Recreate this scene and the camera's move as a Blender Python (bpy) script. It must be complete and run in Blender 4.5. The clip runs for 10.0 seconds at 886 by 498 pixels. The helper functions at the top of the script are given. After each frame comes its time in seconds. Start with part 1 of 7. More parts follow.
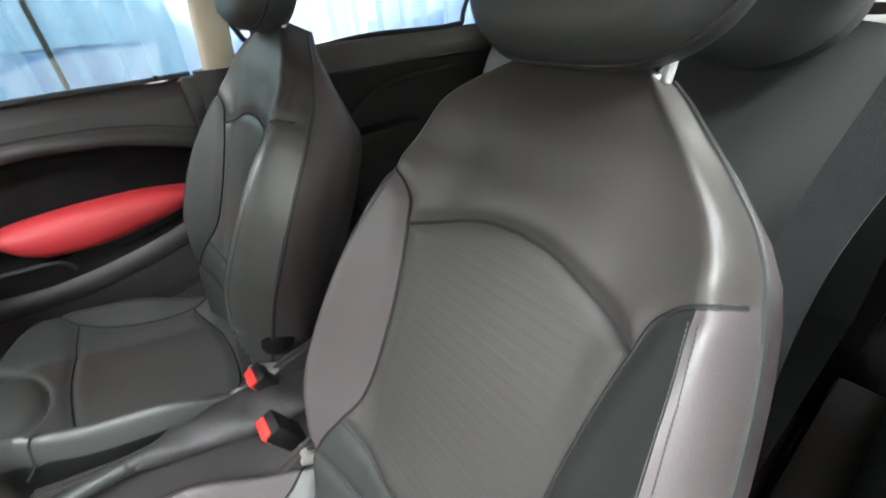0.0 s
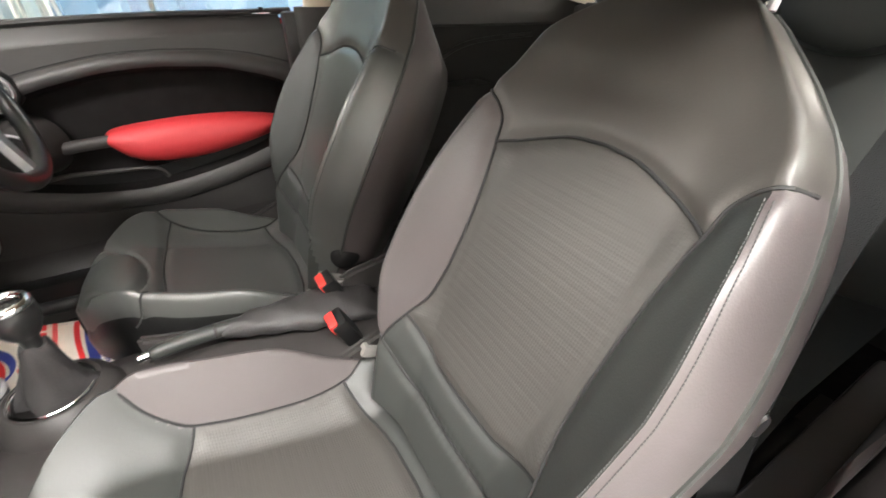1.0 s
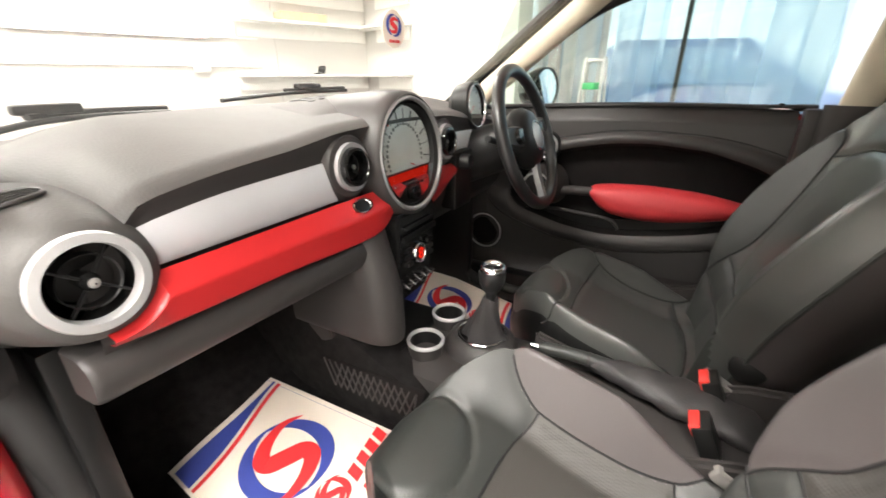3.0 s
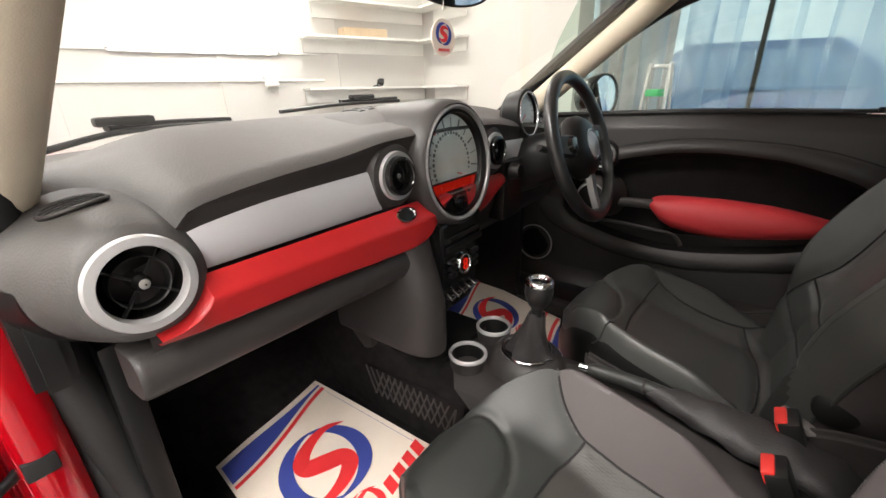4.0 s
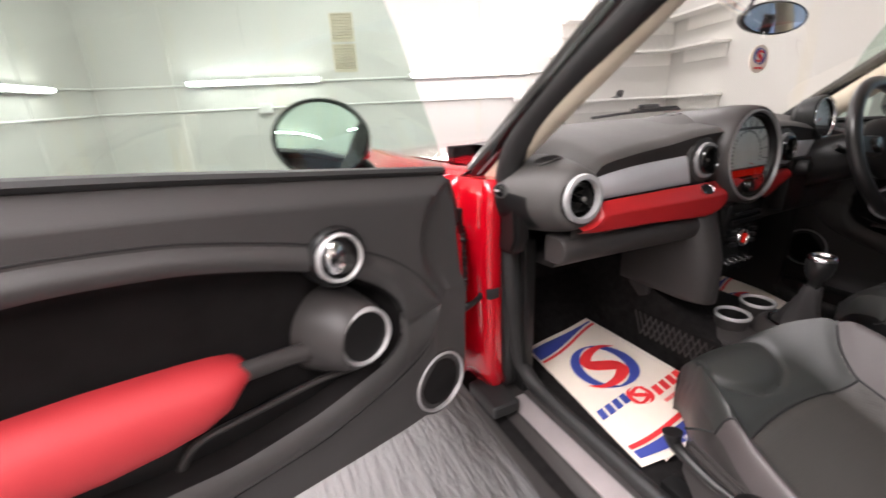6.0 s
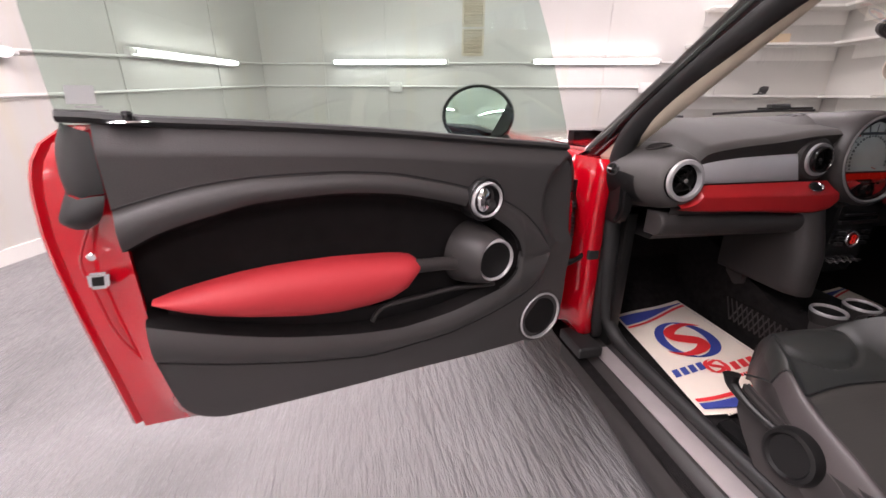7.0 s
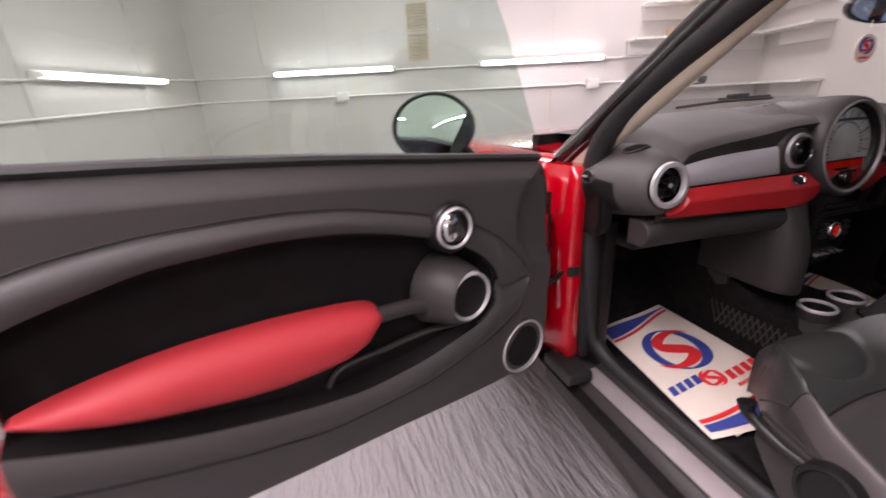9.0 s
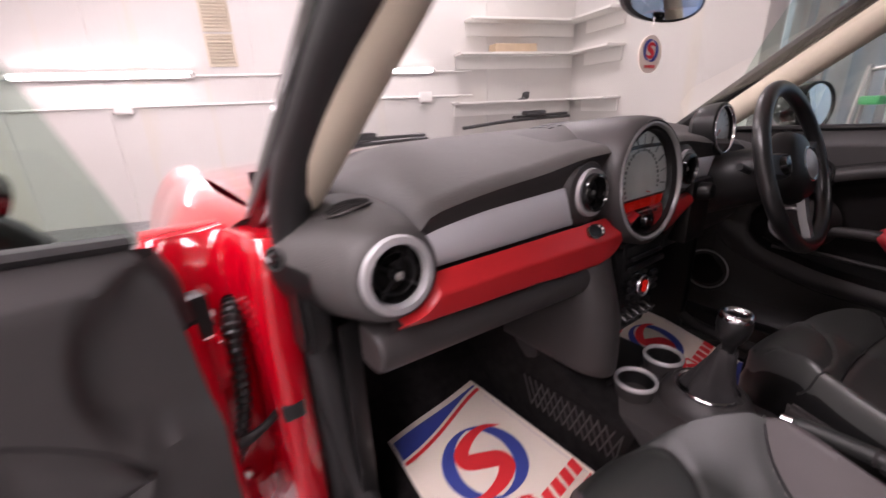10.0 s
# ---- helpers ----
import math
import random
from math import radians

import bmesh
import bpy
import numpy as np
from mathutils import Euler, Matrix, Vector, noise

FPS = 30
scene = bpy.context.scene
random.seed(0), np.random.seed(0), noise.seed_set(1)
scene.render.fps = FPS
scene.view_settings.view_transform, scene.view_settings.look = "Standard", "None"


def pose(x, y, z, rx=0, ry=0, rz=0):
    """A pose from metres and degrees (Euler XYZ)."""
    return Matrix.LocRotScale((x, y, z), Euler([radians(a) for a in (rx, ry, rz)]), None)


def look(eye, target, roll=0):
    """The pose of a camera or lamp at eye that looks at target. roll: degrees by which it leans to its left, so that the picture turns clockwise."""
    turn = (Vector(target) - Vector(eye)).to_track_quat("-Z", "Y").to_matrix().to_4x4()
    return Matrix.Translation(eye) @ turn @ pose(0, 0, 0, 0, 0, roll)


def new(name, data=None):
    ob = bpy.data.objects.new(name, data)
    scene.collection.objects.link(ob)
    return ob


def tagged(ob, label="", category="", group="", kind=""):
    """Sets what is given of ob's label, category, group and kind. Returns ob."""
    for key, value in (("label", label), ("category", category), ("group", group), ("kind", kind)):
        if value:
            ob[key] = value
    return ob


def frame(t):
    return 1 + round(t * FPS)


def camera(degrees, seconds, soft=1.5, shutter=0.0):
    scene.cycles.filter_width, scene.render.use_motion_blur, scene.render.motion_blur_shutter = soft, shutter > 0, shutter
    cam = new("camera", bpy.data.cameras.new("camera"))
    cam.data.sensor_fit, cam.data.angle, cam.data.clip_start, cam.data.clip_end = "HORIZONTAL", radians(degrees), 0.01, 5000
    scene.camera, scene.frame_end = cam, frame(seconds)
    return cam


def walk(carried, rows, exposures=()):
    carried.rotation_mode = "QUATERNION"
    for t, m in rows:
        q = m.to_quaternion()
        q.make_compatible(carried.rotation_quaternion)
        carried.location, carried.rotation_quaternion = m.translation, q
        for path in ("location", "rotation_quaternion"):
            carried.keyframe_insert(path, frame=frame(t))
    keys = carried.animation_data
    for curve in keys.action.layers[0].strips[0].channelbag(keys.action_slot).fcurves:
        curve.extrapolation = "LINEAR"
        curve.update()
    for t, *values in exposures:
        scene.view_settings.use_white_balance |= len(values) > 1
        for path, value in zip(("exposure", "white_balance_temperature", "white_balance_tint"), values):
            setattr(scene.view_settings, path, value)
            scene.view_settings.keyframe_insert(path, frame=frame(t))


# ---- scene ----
cam = camera(94.6, 10.0, shutter=0.4)
PATH = [
    (0, (-0.587, 0.113, 1.216), (0.798, -0.873, 0.163), -5.2),
    (0.5, (-0.607, 0.198, 1.182), (0.784, -0.75, 0.102), -0.9),
    (1, (-0.64, 0.236, 1.16), (0.801, -0.615, 0.065), 0.3),
    (1.5, (-0.666, 0.259, 1.143), (0.855, -0.394, 0.021), 0.1),
    (2, (-0.673, 0.271, 1.133), (0.974, -0.106, 0.062), -0.3),
    (2.2, (-0.681, 0.264, 1.14), (1.028, 0.111, 0.112), -0.8),
    (2.5, (-0.705, 0.253, 1.141), (1.051, 0.552, 0.233), -0.5),
    (2.7, (-0.715, 0.238, 1.158), (0.992, 0.84, 0.308), -0.3),
    (3, (-0.718, 0.25, 1.165), (0.899, 1.134, 0.388), 0.0),
    (4.5, (-0.684, 0.245, 1.151), (0.78, 1.395, 0.419), -1.7),
    (5, (-0.718, 0.233, 1.141), (0.659, 1.495, 0.426), -2.3),
    (5.3, (-0.813, 0.222, 1.144), (0.453, 1.604, 0.446), -2.7),
    (5.5, (-0.905, 0.207, 1.144), (0.251, 1.688, 0.456), -2.9),
    (5.7, (-1.023, 0.179, 1.146), (0.009, 1.755, 0.475), -2.3),
    (6, (-1.181, 0.104, 1.168), (-0.374, 1.815, 0.518), -2.8),
    (6.2, (-1.244, 0.047, 1.173), (-0.563, 1.811, 0.523), -2.3),
    (7.3, (-1.35, -0.16, 1.173), (-1.008, 1.675, 0.455), 0.9),
    (7.5, (-1.351, -0.163, 1.173), (-1.012, 1.673, 0.454), 1.0),
    (8, (-1.355, -0.157, 1.17), (-1.017, 1.677, 0.447), 0.6),
    (8.5, (-1.365, -0.105, 1.165), (-0.997, 1.723, 0.443), -0.8),
    (9, (-1.307, 0.025, 1.183), (-0.759, 1.82, 0.493), -3.0),
    (9.2, (-1.235, 0.081, 1.191), (-0.548, 1.835, 0.519), -3.1),
    (9.5, (-1.065, 0.166, 1.195), (-0.182, 1.834, 0.531), -3.2),
    (9.7, (-0.953, 0.231, 1.184), (0.026, 1.843, 0.518), -2.7),
    (10, (-0.794, 0.31, 1.176), (0.303, 1.843, 0.509), -2.4),
]
EXPOSURE = [(0.0, 2.0, 6000, 5), (0.5, 2.15, 6400, 8), (1.5, 2.24, 6700, 10), (2.5, 2.25, 6850, 10), (3.2, 1.5, 6850, 11), (4.5, 1.03, 6700, 13), (6.0, 0.72, 6550, 18), (7.5, 0.06, 6600, 28), (8.5, 0.03, 6600, 30), (10.0, 0.42, 6600, 32)]
walk(cam, [(t, look(eye, target, roll)) for t, eye, target, roll in PATH], EXPOSURE)


# ---- light ----
GROUND = 0.12
TURN_ROOM = radians(-18.5)
RU = Vector((math.cos(TURN_ROOM), math.sin(TURN_ROOM), 0))
RV = Vector((-math.sin(TURN_ROOM), math.cos(TURN_ROOM), 0))


def room(u, v, z=0.0):
    """Room axes (u along the far wall, v towards it) to the world."""
    return RU * u + RV * v + Vector((0, 0, z))


world = bpy.data.worlds.new("world")
scene.world = world
world.use_nodes = True
sky = world.node_tree.nodes.new("ShaderNodeTexSky")
sky.sky_type, sky.sun_disc = "NISHITA", False
sky.sun_elevation, sky.sun_rotation = radians(47), radians(356)
world.node_tree.links.new(sky.outputs[0], world.node_tree.nodes["Background"].inputs[0])
world.node_tree.nodes["Background"].inputs[1].default_value = 0.15
sun = new("sun", bpy.data.lights.new("sun", "SUN"))
sun.data.energy, sun.data.angle, sun.data.color = 5.0, radians(6), (1, 0.96, 0.9)
sun.matrix_world = look((-0.47, 6.48, 7), (0, 0, 0))
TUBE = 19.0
# Strength of the added ceiling fill
CEILING_FILL = 28.0

# ---- materials ----


def nodes(name):
    m = bpy.data.materials.new(name)
    m.use_nodes = True
    t = m.node_tree
    return m, t, t.nodes["Principled BSDF"]


def mat(name, color, rough=0.5, metal=0.0, vary=0.12, scale=6.0, grain=0.0, gscale=400.0, coat=0.0, rvary=0.03, spec=0.5, sheen=0.0):
    """A plain surface with blotches in colour and gloss and a fine grain."""
    m, t, b = nodes(name)
    co = t.nodes.new("ShaderNodeTexCoord")
    n1 = t.nodes.new("ShaderNodeTexNoise")
    n1.inputs["Scale"].default_value, n1.inputs["Detail"].default_value = scale, 5
    t.links.new(co.outputs["Object"], n1.inputs["Vector"])
    ramp = t.nodes.new("ShaderNodeValToRGB")
    c = Vector(color)
    ramp.color_ramp.elements[0].color = (*(c * (1 - vary)), 1)
    ramp.color_ramp.elements[1].color = (*(c * (1 + vary)), 1)
    ramp.color_ramp.elements[0].position, ramp.color_ramp.elements[1].position = 0.3, 0.7
    t.links.new(n1.outputs["Fac"], ramp.inputs[0])
    t.links.new(ramp.outputs[0], b.inputs["Base Color"])
    mr = t.nodes.new("ShaderNodeMapRange")
    mr.inputs["To Min"].default_value, mr.inputs["To Max"].default_value = max(0.02, rough - rvary), min(1, rough + rvary)
    n2 = t.nodes.new("ShaderNodeTexNoise")
    n2.inputs["Scale"].default_value, n2.inputs["Detail"].default_value = scale * 5, 4
    t.links.new(co.outputs["Object"], n2.inputs["Vector"])
    t.links.new(n2.outputs["Fac"], mr.inputs["Value"])
    t.links.new(mr.outputs[0], b.inputs["Roughness"])
    b.inputs["Metallic"].default_value = metal
    b.inputs["Coat Weight"].default_value = coat
    b.inputs["Coat Roughness"].default_value = 0.05
    b.inputs["Specular IOR Level"].default_value = spec
    b.inputs["Sheen Weight"].default_value = sheen
    if grain:
        v = t.nodes.new("ShaderNodeTexVoronoi")
        v.inputs["Scale"].default_value = gscale
        t.links.new(co.outputs["Object"], v.inputs["Vector"])
        bp = t.nodes.new("ShaderNodeBump")
        bp.inputs["Strength"].default_value, bp.inputs["Distance"].default_value = grain, 0.002
        t.links.new(v.outputs["Distance"], bp.inputs["Height"])
        t.links.new(bp.outputs[0], b.inputs["Normal"])
    return m


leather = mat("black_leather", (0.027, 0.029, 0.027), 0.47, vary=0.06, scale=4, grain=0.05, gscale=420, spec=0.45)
# Same black leather; two lighter tones carry light on bolsters and upper panel
leather_lifted = mat("black_leather_lifted", (0.062, 0.053, 0.053), 0.46, vary=0.05, scale=4, grain=0.05, gscale=420, spec=0.5)
leather_panel = mat("black_leather_lit_panel", (0.042, 0.038, 0.034), 0.44, vary=0.06, scale=4, grain=0.05, gscale=420, spec=0.55)
# Driver's leather, lifted in colour for daylight the lamps leave out
leather_drive = mat("lifted_driver_leather", (0.05, 0.052, 0.049), 0.36, vary=0.06, scale=4, grain=0.05, gscale=420, spec=0.7)
dash_pad = mat("grained_dash_plastic", (0.059, 0.056, 0.053), 0.6, vary=0.05, scale=7, grain=0.14, gscale=330)
gaiter_hide = mat("soft_dark_hide", (0.03, 0.028, 0.028), 0.6, vary=0.12, scale=12, grain=0.2, gscale=300)
trim = mat("dark_grey_plastic", (0.034, 0.031, 0.03), 0.47, vary=0.05, scale=8, grain=0.06, gscale=500, spec=0.35)
door_grey = mat("grained_door_plastic", (0.043, 0.041, 0.04), 0.5, vary=0.05, scale=8, grain=0.08, gscale=450, spec=0.4)
black = mat("black_plastic", (0.007, 0.007, 0.007), 0.4, vary=0.15, scale=12, spec=0.35)
gloss_black = mat("gloss_black", (0.008, 0.008, 0.008), 0.12, vary=0.1, scale=12, coat=0.4)
rubber = mat("black_rubber", (0.012, 0.012, 0.012), 0.6, vary=0.2, scale=14)
fabric_dark = mat("black_door_fabric", (0.01, 0.009, 0.009), 0.9, vary=0.2, scale=20, grain=0.2, gscale=700, spec=0.12)
wheel_leather = mat("polished_black_leather", (0.014, 0.014, 0.014), 0.32, vary=0.1, scale=8, spec=0.6)
carpet = mat("black_carpet", (0.012, 0.011, 0.011), 1.0, vary=0.35, scale=40, grain=0.6, gscale=500, spec=0.1)
silver = mat("silver_paint", (0.6, 0.6, 0.62), 0.34, metal=0.25, vary=0.03, scale=5)
ring_silver = mat("satin_silver_ring", (0.45, 0.45, 0.45), 0.42, metal=0.4, vary=0.015, scale=5)
chrome = mat("chrome", (0.85, 0.85, 0.86), 0.08, metal=1.0, vary=0.03, scale=10, rvary=0.03)
red_dash = mat("red_dash_trim", (0.44, 0.018, 0.02), 0.36, vary=0.03, scale=5)
red_pad = mat("red_soft_pad", (0.5, 0.033, 0.04), 0.55, vary=0.03, scale=5, grain=0.06, gscale=420)
red_paint = mat("red_car_paint", (0.4, 0.002, 0.008), 0.12, vary=0.03, scale=3, spec=0.4, coat=0.8)
red_button = mat("red_buckle_button", (0.6, 0.035, 0.03), 0.35, vary=0.05)
beige = mat("beige_headliner_cloth", (0.55, 0.49, 0.38), 0.85, vary=0.06, scale=12, grain=0.1, gscale=600)
aluminium = mat("brushed_aluminium", (0.55, 0.5, 0.5), 0.36, metal=0.5, vary=0.08, scale=14)
webbing = mat("grey_belt_webbing", (0.04, 0.042, 0.043), 0.75, vary=0.1, scale=30, grain=0.5, gscale=800)
stitch = mat("grey_thread", (0.055, 0.056, 0.055), 0.8, spec=0.2)
seam_dark = mat("dark_seam", (0.008, 0.008, 0.008), 0.7)
white_paint = mat("white_board_paint", (0.78, 0.77, 0.73), 0.55, vary=0.03, scale=3)
plastic_white = mat("white_plastic", (0.75, 0.74, 0.71), 0.4, vary=0.04)
paper = mat("cream_paper", (0.78, 0.69, 0.59), 0.7, vary=0.04, scale=8)
ink_red = mat("red_print", (0.72, 0.03, 0.035), 0.6, vary=0.06)
ink_blue = mat("blue_print", (0.04, 0.06, 0.28), 0.6, vary=0.06)
cardboard = mat("cardboard", (0.5, 0.38, 0.25), 0.8)
stamp_grey = mat("etched_print", (0.36, 0.38, 0.37), 0.6, vary=0.03)
tab_grey = mat("pale_grey_plastic", (0.2, 0.19, 0.18), 0.5)
dial_face = mat("pale_dial", (0.7, 0.72, 0.71), 0.25, vary=0.08, scale=20)
blue_metal = mat("blue_metal", (0.05, 0.12, 0.33), 0.5)


def insert_leather():
    """Leather with fine rows of holes, as ribs across the insert."""
    m, t, b = nodes("perforated_leather")
    co = t.nodes.new("ShaderNodeTexCoord")
    w = t.nodes.new("ShaderNodeTexWave")
    w.wave_type, w.bands_direction = "BANDS", "Z"
    w.inputs["Scale"].default_value, w.inputs["Distortion"].default_value = 25, 0.6
    w.inputs["Detail"].default_value = 1
    t.links.new(co.outputs["Object"], w.inputs["Vector"])
    v = t.nodes.new("ShaderNodeTexVoronoi")
    v.inputs["Scale"].default_value = 260
    v.inputs["Randomness"].default_value = 0.2
    t.links.new(co.outputs["Object"], v.inputs["Vector"])
    add = t.nodes.new("ShaderNodeMath")
    add.operation = "MULTIPLY_ADD"
    add.inputs[1].default_value = 0.5
    t.links.new(w.outputs["Fac"], add.inputs[0])
    t.links.new(v.outputs["Distance"], add.inputs[2])
    bp = t.nodes.new("ShaderNodeBump")
    bp.inputs["Strength"].default_value, bp.inputs["Distance"].default_value = 0.2, 0.0018
    t.links.new(add.outputs[0], bp.inputs["Height"])
    t.links.new(bp.outputs[0], b.inputs["Normal"])
    n = t.nodes.new("ShaderNodeTexNoise")
    n.inputs["Scale"].default_value = 6
    t.links.new(co.outputs["Object"], n.inputs["Vector"])
    r = t.nodes.new("ShaderNodeValToRGB")
    r.color_ramp.elements[0].color, r.color_ramp.elements[1].color = (0.036, 0.034, 0.031, 1), (0.05, 0.047, 0.043, 1)
    t.links.new(n.outputs["Fac"], r.inputs[0])
    t.links.new(r.outputs[0], b.inputs["Base Color"])
    b.inputs["Roughness"].default_value = 0.52
    b.inputs["Specular IOR Level"].default_value = 0.4
    return m


leather_insert = insert_leather()


def glass_mat(name, tint=(1, 1, 1), alpha=0.12, rough=0.0):
    """Thin pane: mostly clear, with a mirror coat by Fresnel."""
    m = bpy.data.materials.new(name)
    m.use_nodes = True
    t = m.node_tree
    t.nodes.clear()
    out = t.nodes.new("ShaderNodeOutputMaterial")
    mix = t.nodes.new("ShaderNodeMixShader")
    tr = t.nodes.new("ShaderNodeBsdfTransparent")
    tr.inputs[0].default_value = (*tint, 1)
    gl = t.nodes.new("ShaderNodeBsdfGlossy")
    gl.inputs["Roughness"].default_value = rough
    lw = t.nodes.new("ShaderNodeLayerWeight")
    lw.inputs[0].default_value = 0.5
    pw = t.nodes.new("ShaderNodeMath")
    pw.operation = "POWER"
    pw.inputs[1].default_value = 4.0
    fr = t.nodes.new("ShaderNodeMath")
    fr.operation = "MULTIPLY_ADD"
    fr.inputs[1].default_value, fr.inputs[2].default_value = 0.8, 0.045
    t.links.new(lw.outputs["Facing"], pw.inputs[0])
    t.links.new(pw.outputs[0], fr.inputs[0])
    t.links.new(fr.outputs[0], mix.inputs[0])
    t.links.new(tr.outputs[0], mix.inputs[1])
    t.links.new(gl.outputs[0], mix.inputs[2])
    t.links.new(mix.outputs[0], out.inputs[0])
    return m


glass_green = glass_mat("green_tinted_glass", (0.79, 0.87, 0.83))
glass_clear = glass_mat("windscreen_glass", (0.93, 0.95, 0.93))


def mirror_mat():
    m, t, b = nodes("mirror_glass")
    b.inputs["Base Color"].default_value = (0.93, 0.95, 0.95, 1)
    b.inputs["Metallic"].default_value, b.inputs["Roughness"].default_value = 1.0, 0.01
    return m


mirror_glass = mirror_mat()


def glow(name, color, strength):
    m = bpy.data.materials.new(name)
    m.use_nodes = True
    t = m.node_tree
    t.nodes.clear()
    out, e = t.nodes.new("ShaderNodeOutputMaterial"), t.nodes.new("ShaderNodeEmission")
    e.inputs[0].default_value, e.inputs[1].default_value = (*color, 1), strength
    t.links.new(e.outputs[0], out.inputs[0])
    return m


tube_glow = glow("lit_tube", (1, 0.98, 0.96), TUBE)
ceiling_fill_glow = glow("added_ceiling_fill", (1, 0.98, 0.96), CEILING_FILL)
figure_glow = glow("red_figure_light", (1, 0.03, 0.014), 0.3)
lcd_glow = glow("red_backlight", (1, 0.03, 0.014), 0.13)


def floor_mat():
    """Grey painted concrete, brushed in one direction, scuffed."""
    m, t, b = nodes("grey_floor_paint")
    co = t.nodes.new("ShaderNodeTexCoord")
    mp = t.nodes.new("ShaderNodeMapping")
    mp.inputs["Rotation"].default_value = (0, 0, radians(24))
    mp.inputs["Scale"].default_value = (24, 4.0, 1)
    t.links.new(co.outputs["Object"], mp.inputs[0])
    n = t.nodes.new("ShaderNodeTexNoise")
    n.inputs["Scale"].default_value, n.inputs["Detail"].default_value, n.inputs["Roughness"].default_value = 1.7, 4, 0.55
    n.inputs["Distortion"].default_value = 0.2
    t.links.new(mp.outputs[0], n.inputs["Vector"])
    bp = t.nodes.new("ShaderNodeBump")
    bp.inputs["Strength"].default_value, bp.inputs["Distance"].default_value = 0.9, 0.035
    t.links.new(n.outputs["Fac"], bp.inputs["Height"])
    t.links.new(bp.outputs[0], b.inputs["Normal"])
    n2 = t.nodes.new("ShaderNodeTexNoise")
    n2.inputs["Scale"].default_value, n2.inputs["Detail"].default_value = 1.3, 8
    t.links.new(co.outputs["Object"], n2.inputs["Vector"])
    r = t.nodes.new("ShaderNodeValToRGB")
    r.color_ramp.elements[0].color, r.color_ramp.elements[1].color = (0.16, 0.158, 0.16, 1), (0.27, 0.265, 0.27, 1)
    r.color_ramp.elements[0].position, r.color_ramp.elements[1].position = 0.3, 0.75
    t.links.new(n2.outputs["Fac"], r.inputs[0])
    t.links.new(r.outputs[0], b.inputs["Base Color"])
    b.inputs["Roughness"].default_value = 0.3
    return m


floor_paint = floor_mat()


def pvc_mat():
    """Clear blue-tinted strip: lets the daylight through, softly glossy."""
    m = bpy.data.materials.new("clear_pvc_strip")
    m.use_nodes = True
    t = m.node_tree
    t.nodes.clear()
    out, mix, mix2 = (t.nodes.new(k) for k in ("ShaderNodeOutputMaterial", "ShaderNodeMixShader", "ShaderNodeMixShader"))
    tr, tl, gl = (t.nodes.new(k) for k in ("ShaderNodeBsdfTransparent", "ShaderNodeBsdfTranslucent", "ShaderNodeBsdfGlossy"))
    tr.inputs[0].default_value, tl.inputs[0].default_value = (0.78, 0.87, 0.94, 1), (0.75, 0.86, 0.95, 1)
    gl.inputs["Roughness"].default_value = 0.15
    mix.inputs[0].default_value, mix2.inputs[0].default_value = 0.4, 0.08
    info, mr = t.nodes.new("ShaderNodeObjectInfo"), t.nodes.new("ShaderNodeMapRange")
    mr.inputs["To Min"].default_value, mr.inputs["To Max"].default_value = 0.05, 0.65
    t.links.new(info.outputs["Random"], mr.inputs["Value"])
    t.links.new(mr.outputs[0], mix.inputs[0])
    t.links.new(tr.outputs[0], mix.inputs[1])
    t.links.new(tl.outputs[0], mix.inputs[2])
    t.links.new(mix.outputs[0], mix2.inputs[1])
    t.links.new(gl.outputs[0], mix2.inputs[2])
    t.links.new(mix2.outputs[0], out.inputs[0])
    return m


pvc = pvc_mat()

# ---- building helpers ----
ROOT = {}


def thing(name, at, label, category, group="", kind=""):
    """A top-level thing: an empty at its base."""
    ob = new(name)
    ob.empty_display_size = 0.05
    ob.location = at
    ROOT[ob] = Vector(at)
    return tagged(ob, label, category, group, kind)


def part(name, bm, material, parent=None, label="", sharp=35, smooth=True):
    """Links a bmesh, in world places, as one mesh object under a thing or part."""
    bmesh.ops.recalc_face_normals(bm, faces=bm.faces)
    base = ROOT.get(parent, Vector())
    bmesh.ops.translate(bm, verts=bm.verts, vec=-base)
    me = bpy.data.meshes.new(name)
    bm.to_mesh(me)
    bm.free()
    if smooth:
        me.shade_smooth()
        me.set_sharp_from_angle(angle=radians(sharp))
    me.materials.append(material)
    ob = new(name, me)
    if parent:
        ob.parent = parent
        ROOT[ob] = base
    return tagged(ob, label)


def structure(name, bm, material, label, category="structure", **kw):
    ob = part(name, bm, material, None, **kw)
    return tagged(ob, label, category, kind="structure")


def loft(rings, closed=True, caps=True, bm=None):
    """Skin through rings of points of equal count."""
    bm = bm or bmesh.new()
    vs = [[bm.verts.new(p) for p in r] for r in rings]
    n = len(vs[0])
    for a, b in zip(vs, vs[1:]):
        for i in range(n if closed else n - 1):
            j = (i + 1) % n
            bm.faces.new((a[i], a[j], b[j], b[i]))
    if caps and closed:
        bm.faces.new(vs[0][::-1])
        bm.faces.new(vs[-1])
    return bm


